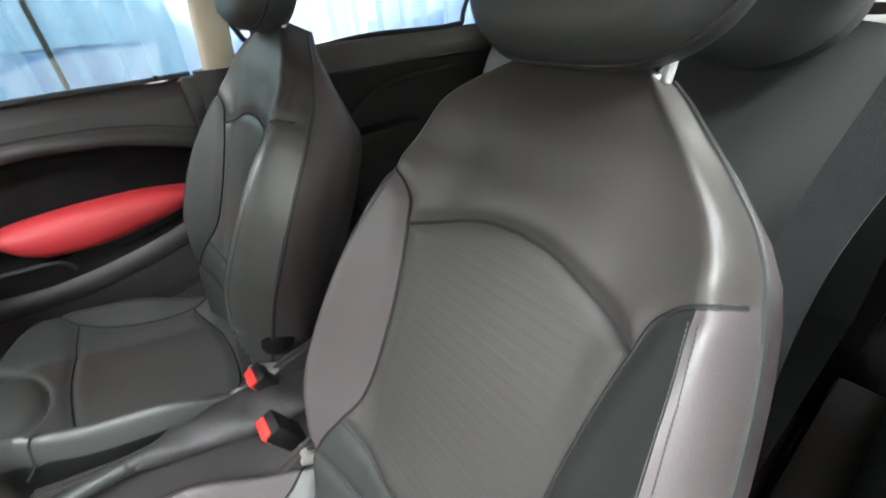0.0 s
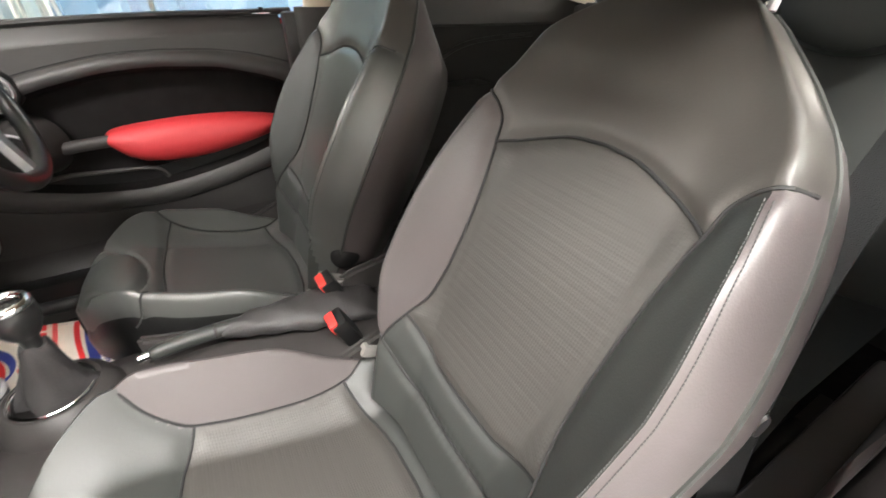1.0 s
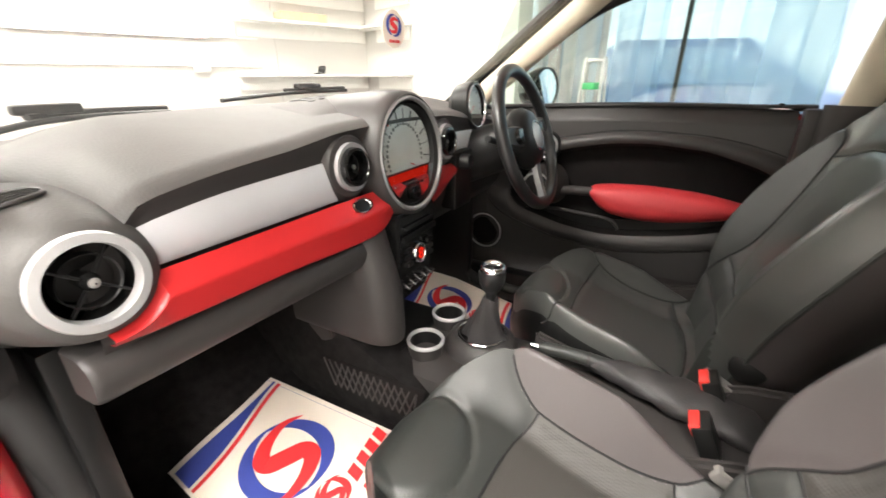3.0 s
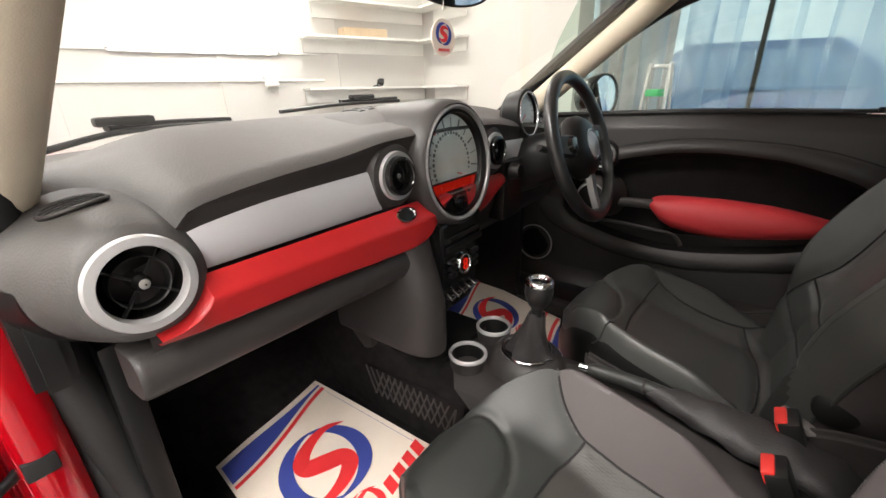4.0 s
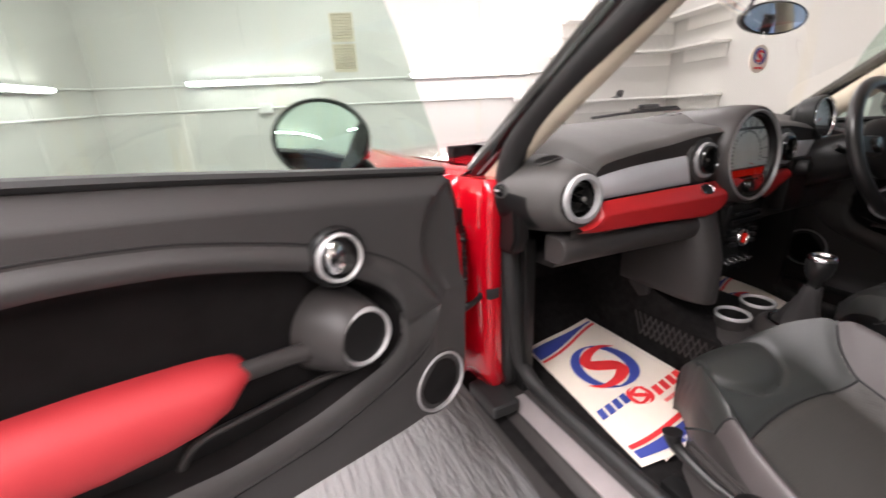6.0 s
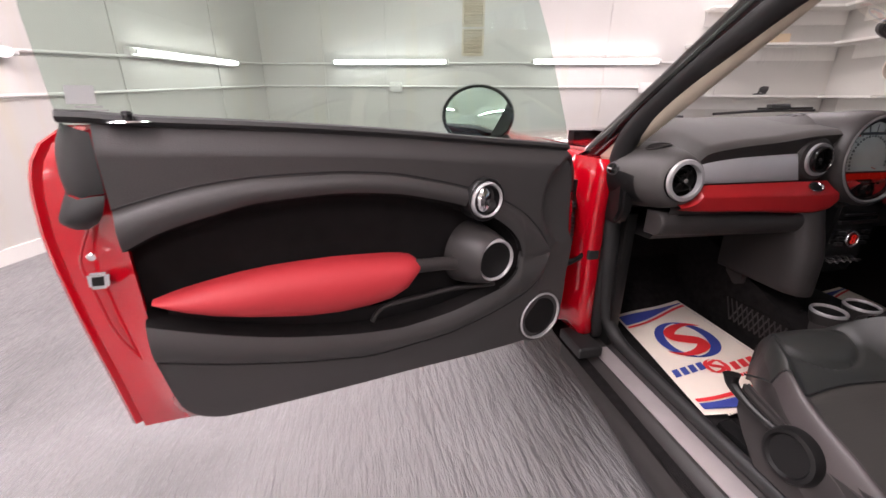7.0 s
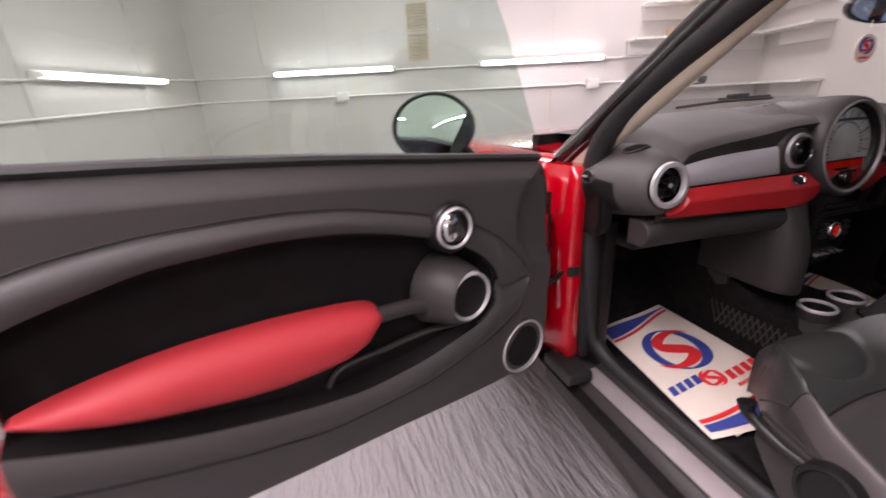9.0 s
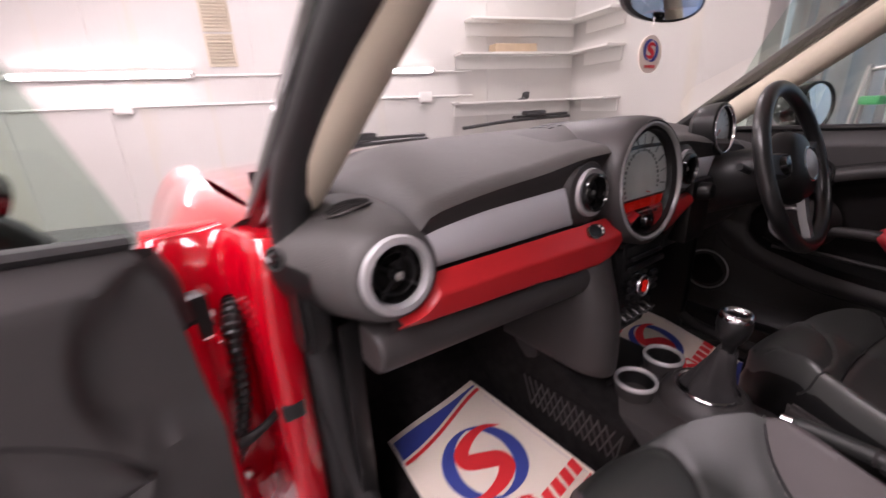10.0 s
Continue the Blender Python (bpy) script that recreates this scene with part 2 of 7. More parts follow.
def catmull(pts, n=8, loop=False):
    """A smooth line through the points."""
    pts = [Vector(p) for p in pts]
    k = len(pts)
    out = []
    for i in range(k if loop else k - 1):
        p0, p1, p2, p3 = (pts[j % k] if loop else pts[min(max(j, 0), k - 1)] for j in (i - 1, i, i + 1, i + 2))
        for q in range(n):
            t = q / n
            out.append(0.5 * ((2 * p1) + (p2 - p0) * t + (2 * p0 - 5 * p1 + 4 * p2 - p3) * t * t + (3 * p1 - p0 - 3 * p2 + p3) * t**3))
    if not loop:
        out.append(pts[-1])
    return out


def interp(x, xs, ys):
    """A smooth line through the pairs that never overshoots them."""
    n = len(xs)
    if x <= xs[0]:
        return float(ys[0])
    if x >= xs[-1]:
        return float(ys[-1])
    i = 0
    while x > xs[i + 1]:
        i += 1
    slope = lambda k: (ys[k + 1] - ys[k]) / (xs[k + 1] - xs[k])

    def tangent(k):
        if k == 0 or k == n - 1:
            return slope(0) if k == 0 else slope(n - 2)
        a, b = slope(k - 1), slope(k)
        return 0.0 if a * b <= 0 else 2 * a * b / (a + b)
    h = xs[i + 1] - xs[i]
    t = (x - xs[i]) / h
    m0, m1 = tangent(i) * h, tangent(i + 1) * h
    return float((2 * t**3 - 3 * t * t + 1) * ys[i] + (t**3 - 2 * t * t + t) * m0 + (3 * t * t - 2 * t**3) * ys[i + 1] + (t**3 - t * t) * m1)


def ease(q):
    q = min(1.0, max(0.0, q))
    return q * q * (3 - 2 * q)


def tube(pts, r, up=(0, 0, 1), sides=10, loop=False, bm=None, wide=None):
    """A round or oval bar along a line. r, wide: a number or a function of 0..1 (along up, and across)."""
    bm = bm or bmesh.new()
    pts = [Vector(p) for p in pts]
    n, rings = len(pts), []
    for i, p in enumerate(pts):
        a = pts[(i - 1) % n] if loop or i else p
        b = pts[(i + 1) % n] if loop or i < n - 1 else p
        d = (b - a).normalized()
        side = d.cross(Vector(up))
        side = side.normalized() if side.length > 1e-4 else d.orthogonal().normalized()
        top = side.cross(d).normalized()
        t = i / max(1, n - 1)
        ru = r(t) if callable(r) else r
        rw = (wide(t) if callable(wide) else wide) if wide is not None else ru
        rings.append([p + top * ru * math.sin(k * 2 * math.pi / sides) + side * rw * math.cos(k * 2 * math.pi / sides) for k in range(sides)])
    if loop:
        rings.append(rings[0])
        bm2 = loft(rings[:-1], bm=bm, caps=False)
        bm.verts.ensure_lookup_table()
        vs = bm.verts[-sides * n:]
        for i in range(sides):
            j = (i + 1) % sides
            bm.faces.new((vs[(n - 1) * sides + i], vs[(n - 1) * sides + j], vs[j], vs[i]))
        return bm2
    return loft(rings, bm=bm)


def lathe(profile, at, axis, sides=40, bm=None, stretch=1.0, up=(0, 0, 1)):
    """Turns (radius, height) pairs round an axis that starts at a point. stretch: widens it across up."""
    bm = bm or bmesh.new()
    axis = Vector(axis).normalized()
    x = axis.cross(Vector(up))
    x = x.normalized() if x.length > 1e-3 else axis.orthogonal().normalized()
    y = x.cross(axis).normalized()
    rings = []
    for r, h in profile:
        r = max(r, 1e-5)
        rings.append([Vector(at) + axis * h + x * r * stretch * math.cos(k * 2 * math.pi / sides) + y * r * math.sin(k * 2 * math.pi / sides) for k in range(sides)])
    return loft(rings, bm=bm, caps=False)


def box(lo, hi, bevel=0.0, seg=2, bm=None, m=None):
    bm2 = bmesh.new()
    lo, hi = Vector(lo), Vector(hi)
    bmesh.ops.create_cube(bm2, size=1, matrix=Matrix.Translation((lo + hi) / 2) @ Matrix.Diagonal((*(hi - lo), 1)))
    if bevel:
        bmesh.ops.bevel(bm2, geom=bm2.edges[:], offset=bevel, segments=seg, affect="EDGES", profile=0.6)
    if m is not None:
        bmesh.ops.transform(bm2, matrix=m, verts=bm2.verts)
    if bm is None:
        return bm2
    me = bpy.data.meshes.new("tmp")
    bm2.to_mesh(me)
    bm2.free()
    bm.from_mesh(me)
    bpy.data.meshes.remove(me)
    return bm


def slab(outline, thick, bm=None, bevel=0.0):
    """A flat outline of world points, given depth along the vector thick."""
    bm = bm or bmesh.new()
    a = [bm.verts.new(p) for p in outline]
    b = [bm.verts.new(Vector(p) + Vector(thick)) for p in outline]
    bm.faces.new(a)
    bm.faces.new(b[::-1])
    for i in range(len(a)):
        j = (i + 1) % len(a)
        bm.faces.new((a[i], b[i], b[j], a[j]))
    if bevel:
        bmesh.ops.recalc_face_normals(bm, faces=bm.faces)
        bmesh.ops.bevel(bm, geom=[e for e in bm.edges if e.calc_face_angle(0) > 0.6], offset=bevel, segments=2, affect="EDGES")
    return bm


def sheet(nu, nv, f):
    """A grid of f(i / nu, j / nv)."""
    bm = bmesh.new()
    vs = [[bm.verts.new(f(i / nu, j / nv)) for j in range(nv + 1)] for i in range(nu + 1)]
    for i in range(nu):
        for j in range(nv):
            bm.faces.new((vs[i][j], vs[i + 1][j], vs[i + 1][j + 1], vs[i][j + 1]))
    return bm


def ring_part(name, at, axis, r_out, r_in, deep, material, parent, label="", bulge=0.0):
    mid = (r_out + r_in) / 2
    return part(name, lathe([(r_in, 0), (r_in, deep * 0.7), (r_in + (mid - r_in) * 0.5, deep), (mid, deep * 1.08 + bulge), (r_out - (r_out - mid) * 0.5, deep), (r_out, deep * 0.6), (r_out, 0)], at, axis, 56), material, parent, label, sharp=60)


def word_bars(name, at, right, up, length, height, count, material, parent, lift=0.003, slant=0.12):
    """Print drawn as a row of plain upright bars."""
    right, up = Vector(right).normalized(), Vector(up).normalized()
    nrm = right.cross(up).normalized()
    pitch = length / count
    for k in range(count):
        c = Vector(at) + right * (-length / 2 + pitch * (k + 0.5)) + nrm * lift
        w, h = pitch * 0.36, height / 2
        part(name, slab([c - right * (w + slant * h) - up * h, c + right * (w - slant * h) - up * h, c + right * (w + slant * h) + up * h, c - right * (w - slant * h) + up * h], nrm * 0.0003), material, parent, smooth=False)

# ---- the room ----
U0, U1, V0, V1, TOP = -4.35, 2.565, -5.0, 5.07, 3.4


def wall_slab(u0, v0, u1, v1, z0, z1, thick, bm=None):
    d = (room(u1, v1) - room(u0, v0)).normalized()
    off = Vector((-d.y, d.x, 0)) * thick
    return slab([room(u0, v0, z0), room(u1, v1, z0), room(u1, v1, z1), room(u0, v0, z1)], off, bm)


structure("floor", slab([room(-60, -60, GROUND), room(60, -60, GROUND), room(60, 60, GROUND), room(-60, 60, GROUND)], (0, 0, -0.2)), floor_paint, "grey painted concrete workshop floor, brushed and scuffed", "floor")
structure("ceiling", slab([room(U0, V0, TOP), room(U1, V0, TOP), room(U1, V1, TOP), room(U0, V1, TOP)], (0, 0, 0.15)), white_paint, "plain white workshop ceiling", "ceiling")


def wall_mat():
    """White painted boards, faintly yellowed in places."""
    m, t, b = nodes("white_wall_board")
    co = t.nodes.new("ShaderNodeTexCoord")
    n = t.nodes.new("ShaderNodeTexNoise")
    n.inputs["Scale"].default_value, n.inputs["Detail"].default_value = 0.9, 7
    t.links.new(co.outputs["Object"], n.inputs["Vector"])
    r = t.nodes.new("ShaderNodeValToRGB")
    r.color_ramp.elements[0].color, r.color_ramp.elements[1].color = (0.52, 0.5, 0.46, 1), (0.61, 0.6, 0.575, 1)
    t.links.new(n.outputs["Fac"], r.inputs[0])
    mp, n2, r2, mix = (t.nodes.new(k) for k in ("ShaderNodeMapping", "ShaderNodeTexNoise", "ShaderNodeValToRGB", "ShaderNodeMixRGB"))
    mp.inputs["Scale"].default_value = (5, 5, 0.35)
    n2.inputs["Scale"].default_value, n2.inputs["Detail"].default_value = 1.0, 6
    t.links.new(co.outputs["Object"], mp.inputs[0])
    t.links.new(mp.outputs[0], n2.inputs["Vector"])
    t.links.new(n2.outputs["Fac"], r2.inputs[0])
    r2.color_ramp.elements[0].position, r2.color_ramp.elements[1].position = 0.58, 0.72
    r2.color_ramp.elements[1].color = (0.5, 0.5, 0.5, 1)
    mix.inputs[2].default_value = (0.58, 0.52, 0.38, 1)
    t.links.new(r2.outputs[0], mix.inputs[0])
    t.links.new(r.outputs[0], mix.inputs[1])
    t.links.new(mix.outputs[0], b.inputs["Base Color"])
    b.inputs["Roughness"].default_value = 0.5
    return m


wall_paint = wall_mat()
wall_far = structure("wall_far", wall_slab(U0, V1, U1, V1, GROUND, TOP, 0.2), wall_paint, "white boarded workshop wall with strip lights", "wall")
wall_left = structure("wall_left", wall_slab(U0, V0, U0, V1, GROUND, TOP, 0.2), wall_paint, "white boarded workshop wall with skirting", "wall")
wall_back = structure("wall_back", wall_slab(U1, V0, U0, V0, GROUND, TOP, 0.2), wall_paint, "white plain workshop wall", "wall")
CURT0, CURT1, CURT_TOP = -2.9, 2.6, 2.75
wall_right = structure("wall_right", wall_slab(U1, V1, U1, CURT1, GROUND, TOP, 0.2), wall_paint, "white panel wall beside the strip curtain", "wall")
structure("wall_right_rear", wall_slab(U1, CURT0, U1, V0, GROUND, TOP, 0.2), wall_paint, "white workshop wall past the opening", "wall")
structure("lintel", wall_slab(U1, CURT1, U1, CURT0, CURT_TOP, TOP, 0.2), wall_paint, "white wall above the wide opening", "wall")

# cover strips over the board joints
for k, (u, w) in enumerate([(-3.55, 0.06), (-2.72, 0.06), (-1.35, 0.08), (0.05, 0.06), (1.35, 0.09)]):
    part("batten", slab([room(u, V1 - 0.001, GROUND), room(u + w, V1 - 0.001, GROUND), room(u + w, V1 - 0.001, TOP), room(u, V1 - 0.001, TOP)], -RV * 0.012), wall_paint, wall_far)
for k, v in enumerate([-2.4, -1.1, 0.2, 1.5, 2.8, 4.1]):
    part("batten", slab([room(U0 + 0.001, v, GROUND), room(U0 + 0.001, v + 0.05, GROUND), room(U0 + 0.001, v + 0.05, TOP), room(U0 + 0.001, v, TOP)], RU * 0.012), wall_paint, wall_left)
structure("baseboard", slab([room(U0 + 0.001, V0, GROUND), room(U0 + 0.001, V1, GROUND), room(U0 + 0.001, V1, GROUND + 0.1), room(U0 + 0.001, V0, GROUND + 0.1)], RU * 0.02), white_paint, "white painted skirting board", "baseboard")


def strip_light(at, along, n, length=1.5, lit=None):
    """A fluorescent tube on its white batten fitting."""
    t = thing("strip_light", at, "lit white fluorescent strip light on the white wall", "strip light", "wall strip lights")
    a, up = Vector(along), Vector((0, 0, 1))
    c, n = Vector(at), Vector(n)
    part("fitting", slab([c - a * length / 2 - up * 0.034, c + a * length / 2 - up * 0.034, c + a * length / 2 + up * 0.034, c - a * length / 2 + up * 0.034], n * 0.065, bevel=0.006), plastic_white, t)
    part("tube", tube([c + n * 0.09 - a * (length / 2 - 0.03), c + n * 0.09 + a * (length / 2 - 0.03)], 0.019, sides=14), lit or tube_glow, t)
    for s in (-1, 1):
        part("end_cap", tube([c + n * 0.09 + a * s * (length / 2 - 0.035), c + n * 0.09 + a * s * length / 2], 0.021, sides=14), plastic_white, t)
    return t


def unseen_ceiling_fill(at, k=1.0):
    """An added, unseen diffuser under the ceiling that lifts the cabin's light."""
    t = thing("unseen_ceiling_fill", at, "added diffuser panel on the unseen ceiling, for fill light", "ceiling light", "ceiling lights")
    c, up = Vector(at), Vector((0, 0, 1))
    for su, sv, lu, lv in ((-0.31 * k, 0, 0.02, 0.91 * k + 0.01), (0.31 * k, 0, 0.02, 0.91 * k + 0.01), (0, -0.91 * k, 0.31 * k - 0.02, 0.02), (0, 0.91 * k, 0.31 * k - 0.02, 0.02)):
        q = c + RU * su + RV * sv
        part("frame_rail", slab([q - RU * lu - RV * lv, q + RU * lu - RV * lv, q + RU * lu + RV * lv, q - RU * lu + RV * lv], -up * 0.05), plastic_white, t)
    part("diffuser", slab([c + RU * a * (0.31 * k - 0.021) + RV * b * (0.91 * k - 0.021) - up * 0.02 for a, b in ((-1, -1), (1, -1), (1, 1), (-1, 1))], -up * 0.02), ceiling_fill_glow, t)


LAMP_Z = 1.555


def run_z(v):
    """The side wall's pipe and lamps fall gently away from the corner."""
    return LAMP_Z - 0.038 * (V1 - v)


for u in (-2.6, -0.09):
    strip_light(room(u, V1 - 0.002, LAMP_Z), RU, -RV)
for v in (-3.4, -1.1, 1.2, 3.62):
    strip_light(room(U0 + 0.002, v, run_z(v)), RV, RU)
# Rear-wall lamps are unseen, added to light the room from behind
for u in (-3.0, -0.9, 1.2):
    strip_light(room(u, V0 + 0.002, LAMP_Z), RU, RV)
# Fill panels added overhead; no ceiling lamp is seen
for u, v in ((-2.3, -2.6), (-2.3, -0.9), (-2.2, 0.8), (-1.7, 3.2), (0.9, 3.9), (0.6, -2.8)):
    unseen_ceiling_fill(room(u, v, TOP - 0.002), 0.75 if v > 3 else 1.0)


def conduit(z, wall):
    pts = [room(U0 + 0.02, -4.5, z - LAMP_Z + run_z(-4.5)), room(U0 + 0.02, V1 - 0.02, z)] if wall == "left" else [room(U0 + 0.02, V1 - 0.014, z), room(1.15, V1 - 0.014, z)]
    return structure("conduit", tube(pts, 0.011, sides=8), plastic_white, "thin white conduit pipe run along the wall", "conduit")


for w in ("left", "far"):
    conduit(LAMP_Z - 0.012, w)
    conduit(LAMP_Z - 0.285, w)


def junction_box(at, n, along):
    t = thing("socket_box", at, "white plastic socket box on the conduit", "socket box", "socket boxes")
    c, up, a, n = Vector(at), Vector((0, 0, 1)), Vector(along), Vector(n)
    part("body", slab([c - a * 0.075 - up * 0.06, c + a * 0.075 - up * 0.06, c + a * 0.075 + up * 0.06, c - a * 0.075 + up * 0.06], n * 0.05, bevel=0.008), plastic_white, t)
    part("cover", slab([c + n * 0.05 - a * 0.06 - up * 0.045, c + n * 0.05 + a * 0.06 - up * 0.045, c + n * 0.05 + a * 0.06 + up * 0.045, c + n * 0.05 - a * 0.06 + up * 0.045], n * 0.006, bevel=0.002), plastic_white, t)


for u in (-2.535, 0.546):
    junction_box(room(u, V1 - 0.01, LAMP_Z - 0.29), -RV, RU)


def wall_vent(at):
    """Two louvred plates one above the other."""
    t = thing("wall_vent", at, "beige louvred double air vent high on the wall", "air vent")
    c, up = Vector(at), Vector((0, 0, 1))
    for s in (-1, 1):
        q = c + up * s * 0.16
        part("plate", slab([q - RU * 0.135 - up * 0.15, q + RU * 0.135 - up * 0.15, q + RU * 0.135 + up * 0.15, q - RU * 0.135 + up * 0.15], -RV * 0.012, bevel=0.003), beige, t)
        for k in range(9):
            h = q + up * (-0.12 + k * 0.03) - RV * 0.012
            part("slat", slab([h - RU * 0.112, h + RU * 0.112, h + RU * 0.112 + up * 0.016 - RV * 0.012, h - RU * 0.112 + up * 0.016 - RV * 0.012], -RV * 0.002), beige, t)


wall_vent(room(-1.56, V1 - 0.002, 1.935))


def wall_shelf(u, v, z, length, depth, back):
    """White board on a lipped bracket."""
    at = room(u, v, z)
    t = thing("wall_shelf", at, "white painted wooden shelf board fixed to the wall", "shelf", "corner shelves")
    c, up = Vector(at), Vector((0, 0, 1))
    part("board", slab([c, c + RU * length, c + RU * length - RV * depth, c - RV * depth], up * 0.025, bevel=0.004), white_paint, t)
    part("bracket", slab([c - up * 0.14 + RU * 0.02, c + RU * (length - 0.02) - up * 0.14, c + RU * (length - 0.02), c + RU * 0.02], -RV * 0.02), white_paint, t)
    return t


for z, ln in ((1.165, 1.68), (1.7, 1.64), (2.06, 1.5)):
    wall_shelf(U1 - ln, V1 - 0.002, z, ln - 0.002, 0.26, True)
    s = thing("wall_shelf", room(U1 - 0.002, V1 - 0.27, z), "white painted side shelf board in the corner", "shelf", "corner shelves")
    c = room(U1 - 0.002, V1 - 0.27, z)
    part("board", slab([c, c - RU * 0.24, c - RU * 0.24 - RV * 0.7, c - RV * 0.7], (0, 0, 0.025), bevel=0.004), white_paint, s)
    part("bracket", slab([c - Vector((0, 0, 0.14)), c - RV * 0.66 - Vector((0, 0, 0.14)), c - RV * 0.66, c], -RU * 0.02), white_paint, s)
bx = thing("parcel", room(U1 - 0.9, V1 - 0.14, 1.725), "flat brown cardboard parcel on the white shelf", "box")
part("carton", slab([room(U1 - 1.2, V1 - 0.03, 1.726), room(U1 - 0.66, V1 - 0.03, 1.726), room(U1 - 0.66, V1 - 0.23, 1.726), room(U1 - 1.2, V1 - 0.23, 1.726)], (0, 0, 0.09), bevel=0.004), cardboard, bx)
cl = thing("clip_lamp", room(U1 - 0.8, V1 - 0.15, 1.19), "small black clip lamp on the lower shelf", "lamp")
c = room(U1 - 0.8, V1 - 0.15, 1.191)
part("base", lathe([(0.05, 0), (0.05, 0.012), (0.02, 0.02)], c, (0, 0, 1), 20), black, cl)
part("neck", tube([c + Vector((0, 0, 0.015)), c + Vector((0.01, 0, 0.045)), c + Vector((0.04, 0, 0.06))], 0.009), black, cl)
part("head", lathe([(0.018, 0), (0.035, 0.02), (0.045, 0.07), (0.03, 0.072)], c + Vector((0.01, 0, 0.065)), (0.8, -0.4, -0.2), 20), black, cl)

# ---- the opening with its strip curtain and the yard behind ----
curtain = thing("strip_curtain", room(U1 + 0.05, 0, CURT_TOP), "clear blue-tinted PVC strip curtain across the wide doorway", "strip curtain")
part("rail", slab([room(U1 + 0.02, CURT0, CURT_TOP - 0.06), room(U1 + 0.02, CURT1, CURT_TOP - 0.06), room(U1 + 0.02, CURT1, CURT_TOP), room(U1 + 0.02, CURT0, CURT_TOP)], RU * 0.05), aluminium, curtain)
v, k = CURT0 + 0.02, 0
while v < CURT1 - 0.2:
    off, w = (0.05 if k % 2 else 0.075), 0.2
    bulge = 0.02 + random.random() * 0.025
    tw = random.uniform(-0.02, 0.02)

    def strip(i, j, v=v, off=off, bulge=bulge, tw=tw, w=w):
        z = GROUND + 0.01 + (CURT_TOP - 0.05 - GROUND) * j
        return room(U1 + off + bulge * math.sin(math.pi * i) + tw * (1 - j) * (i - 0.5), v + w * i, z)

    part("strip", sheet(8, 3, strip), pvc, curtain)
    v += 0.162
    k += 1
part("dark_strip", slab([room(U1 + 0.035, 1.175, GROUND + 0.01), room(U1 + 0.035, 1.205, GROUND + 0.01), room(U1 + 0.035, 1.205, CURT_TOP - 0.06), room(U1 + 0.035, 1.175, CURT_TOP - 0.06)], RU * 0.006), black, curtain)


shutter_grey = mat("grey_brown_shutter", (0.5, 0.36, 0.3), 0.5)
shutter = thing("folding_shutter", room(U1 + 0.3, 2.1, GROUND), "grey-brown ribbed folding shutter behind the strips", "shutter")
for k in range(5):
    v0 = 1.86 + k * 0.145
    part("leaf", slab([room(U1 + 0.25, v0, GROUND), room(U1 + 0.29, v0 + 0.07, GROUND), room(U1 + 0.29, v0 + 0.07, 2.7), room(U1 + 0.25, v0, 2.7)], RU * 0.01), shutter_grey, shutter)
    part("leaf", slab([room(U1 + 0.29, v0 + 0.072, GROUND), room(U1 + 0.25, v0 + 0.143, GROUND), room(U1 + 0.25, v0 + 0.143, 2.7), room(U1 + 0.29, v0 + 0.072, 2.7)], RU * 0.01), shutter_grey, shutter)


def parked_car(u, v, turn, length=4.0):
    """A dark saloon behind the strips, side on."""
    at = room(u, v, GROUND)
    t = thing("parked_car", at, "dark blue parked car in the yard behind the strip curtain", "car", "yard cars")
    m = Matrix.Translation(at) @ Matrix.Rotation(TURN_ROOM + turn, 4, "Z")
    prof = [(-2.0, 0.3), (-2.05, 0.62), (-1.9, 0.85), (-1.2, 0.93), (-0.55, 1.38), (0.7, 1.42), (1.45, 0.98), (2.0, 0.88), (2.05, 0.5), (1.95, 0.28)]
    rings = []
    for x, k in ((-0.85, 0.94), (-0.8, 1.0), (0.8, 1.0), (0.85, 0.94)):
        rings.append([m @ Vector((p[0] * k, x * (0.82 if p[1] > 1.2 else 1), p[1])) for p in prof])
    part("body", loft(rings), car_blue, t)
    for s in (-1, 1):
        part("side_window", slab([m @ Vector((px, s * 0.86 * (0.88 if pz > 1.2 else 0.99), pz)) for px, pz in ((-1.0, 0.96), (-0.5, 1.3), (0.62, 1.34), (1.25, 0.98))], m.to_3x3() @ Vector((0, s * 0.006, 0))), car_glass, t)
        for x in (-1.3, 1.25):
            w = part("wheel", lathe([(0.2, 0), (0.31, 0.02), (0.31, 0.18), (0.2, 0.2)], m @ Vector((x, s * 0.88, 0.31)), m.to_3x3() @ Vector((0, -s, 0)), 28), rubber, t)
            part("rim", lathe([(0.02, -0.012), (0.18, -0.008), (0.2, 0.01)], m @ Vector((x, s * 0.88, 0.31)), m.to_3x3() @ Vector((0, -s, 0)), 20), ring_silver, w)


car_blue = mat("dark_blue_car_paint", (0.08, 0.14, 0.26), 0.25, coat=0.7)
# Blue of the reflected sky is put into the window colour
car_glass = mat("sky_blue_car_glass", (0.12, 0.18, 0.27), 0.12, coat=0.5)
parked_car(4.9, 1.75, radians(90))
parked_car(4.8, -3.2, radians(90))
parked_car(5.2, 5.7, radians(84))
# Added wall; its white stands in for the bright sky behind the strips
yard = thing("yard_backdrop", room(11, 0, GROUND), "added white backdrop wall for the bright sky past the yard", "wall", kind="structure")
part("panel", slab([room(11, -22, GROUND), room(11, 26, GROUND), room(11, 26, 5.5), room(11, -22, 5.5)], RU * 0.2), white_paint, yard)


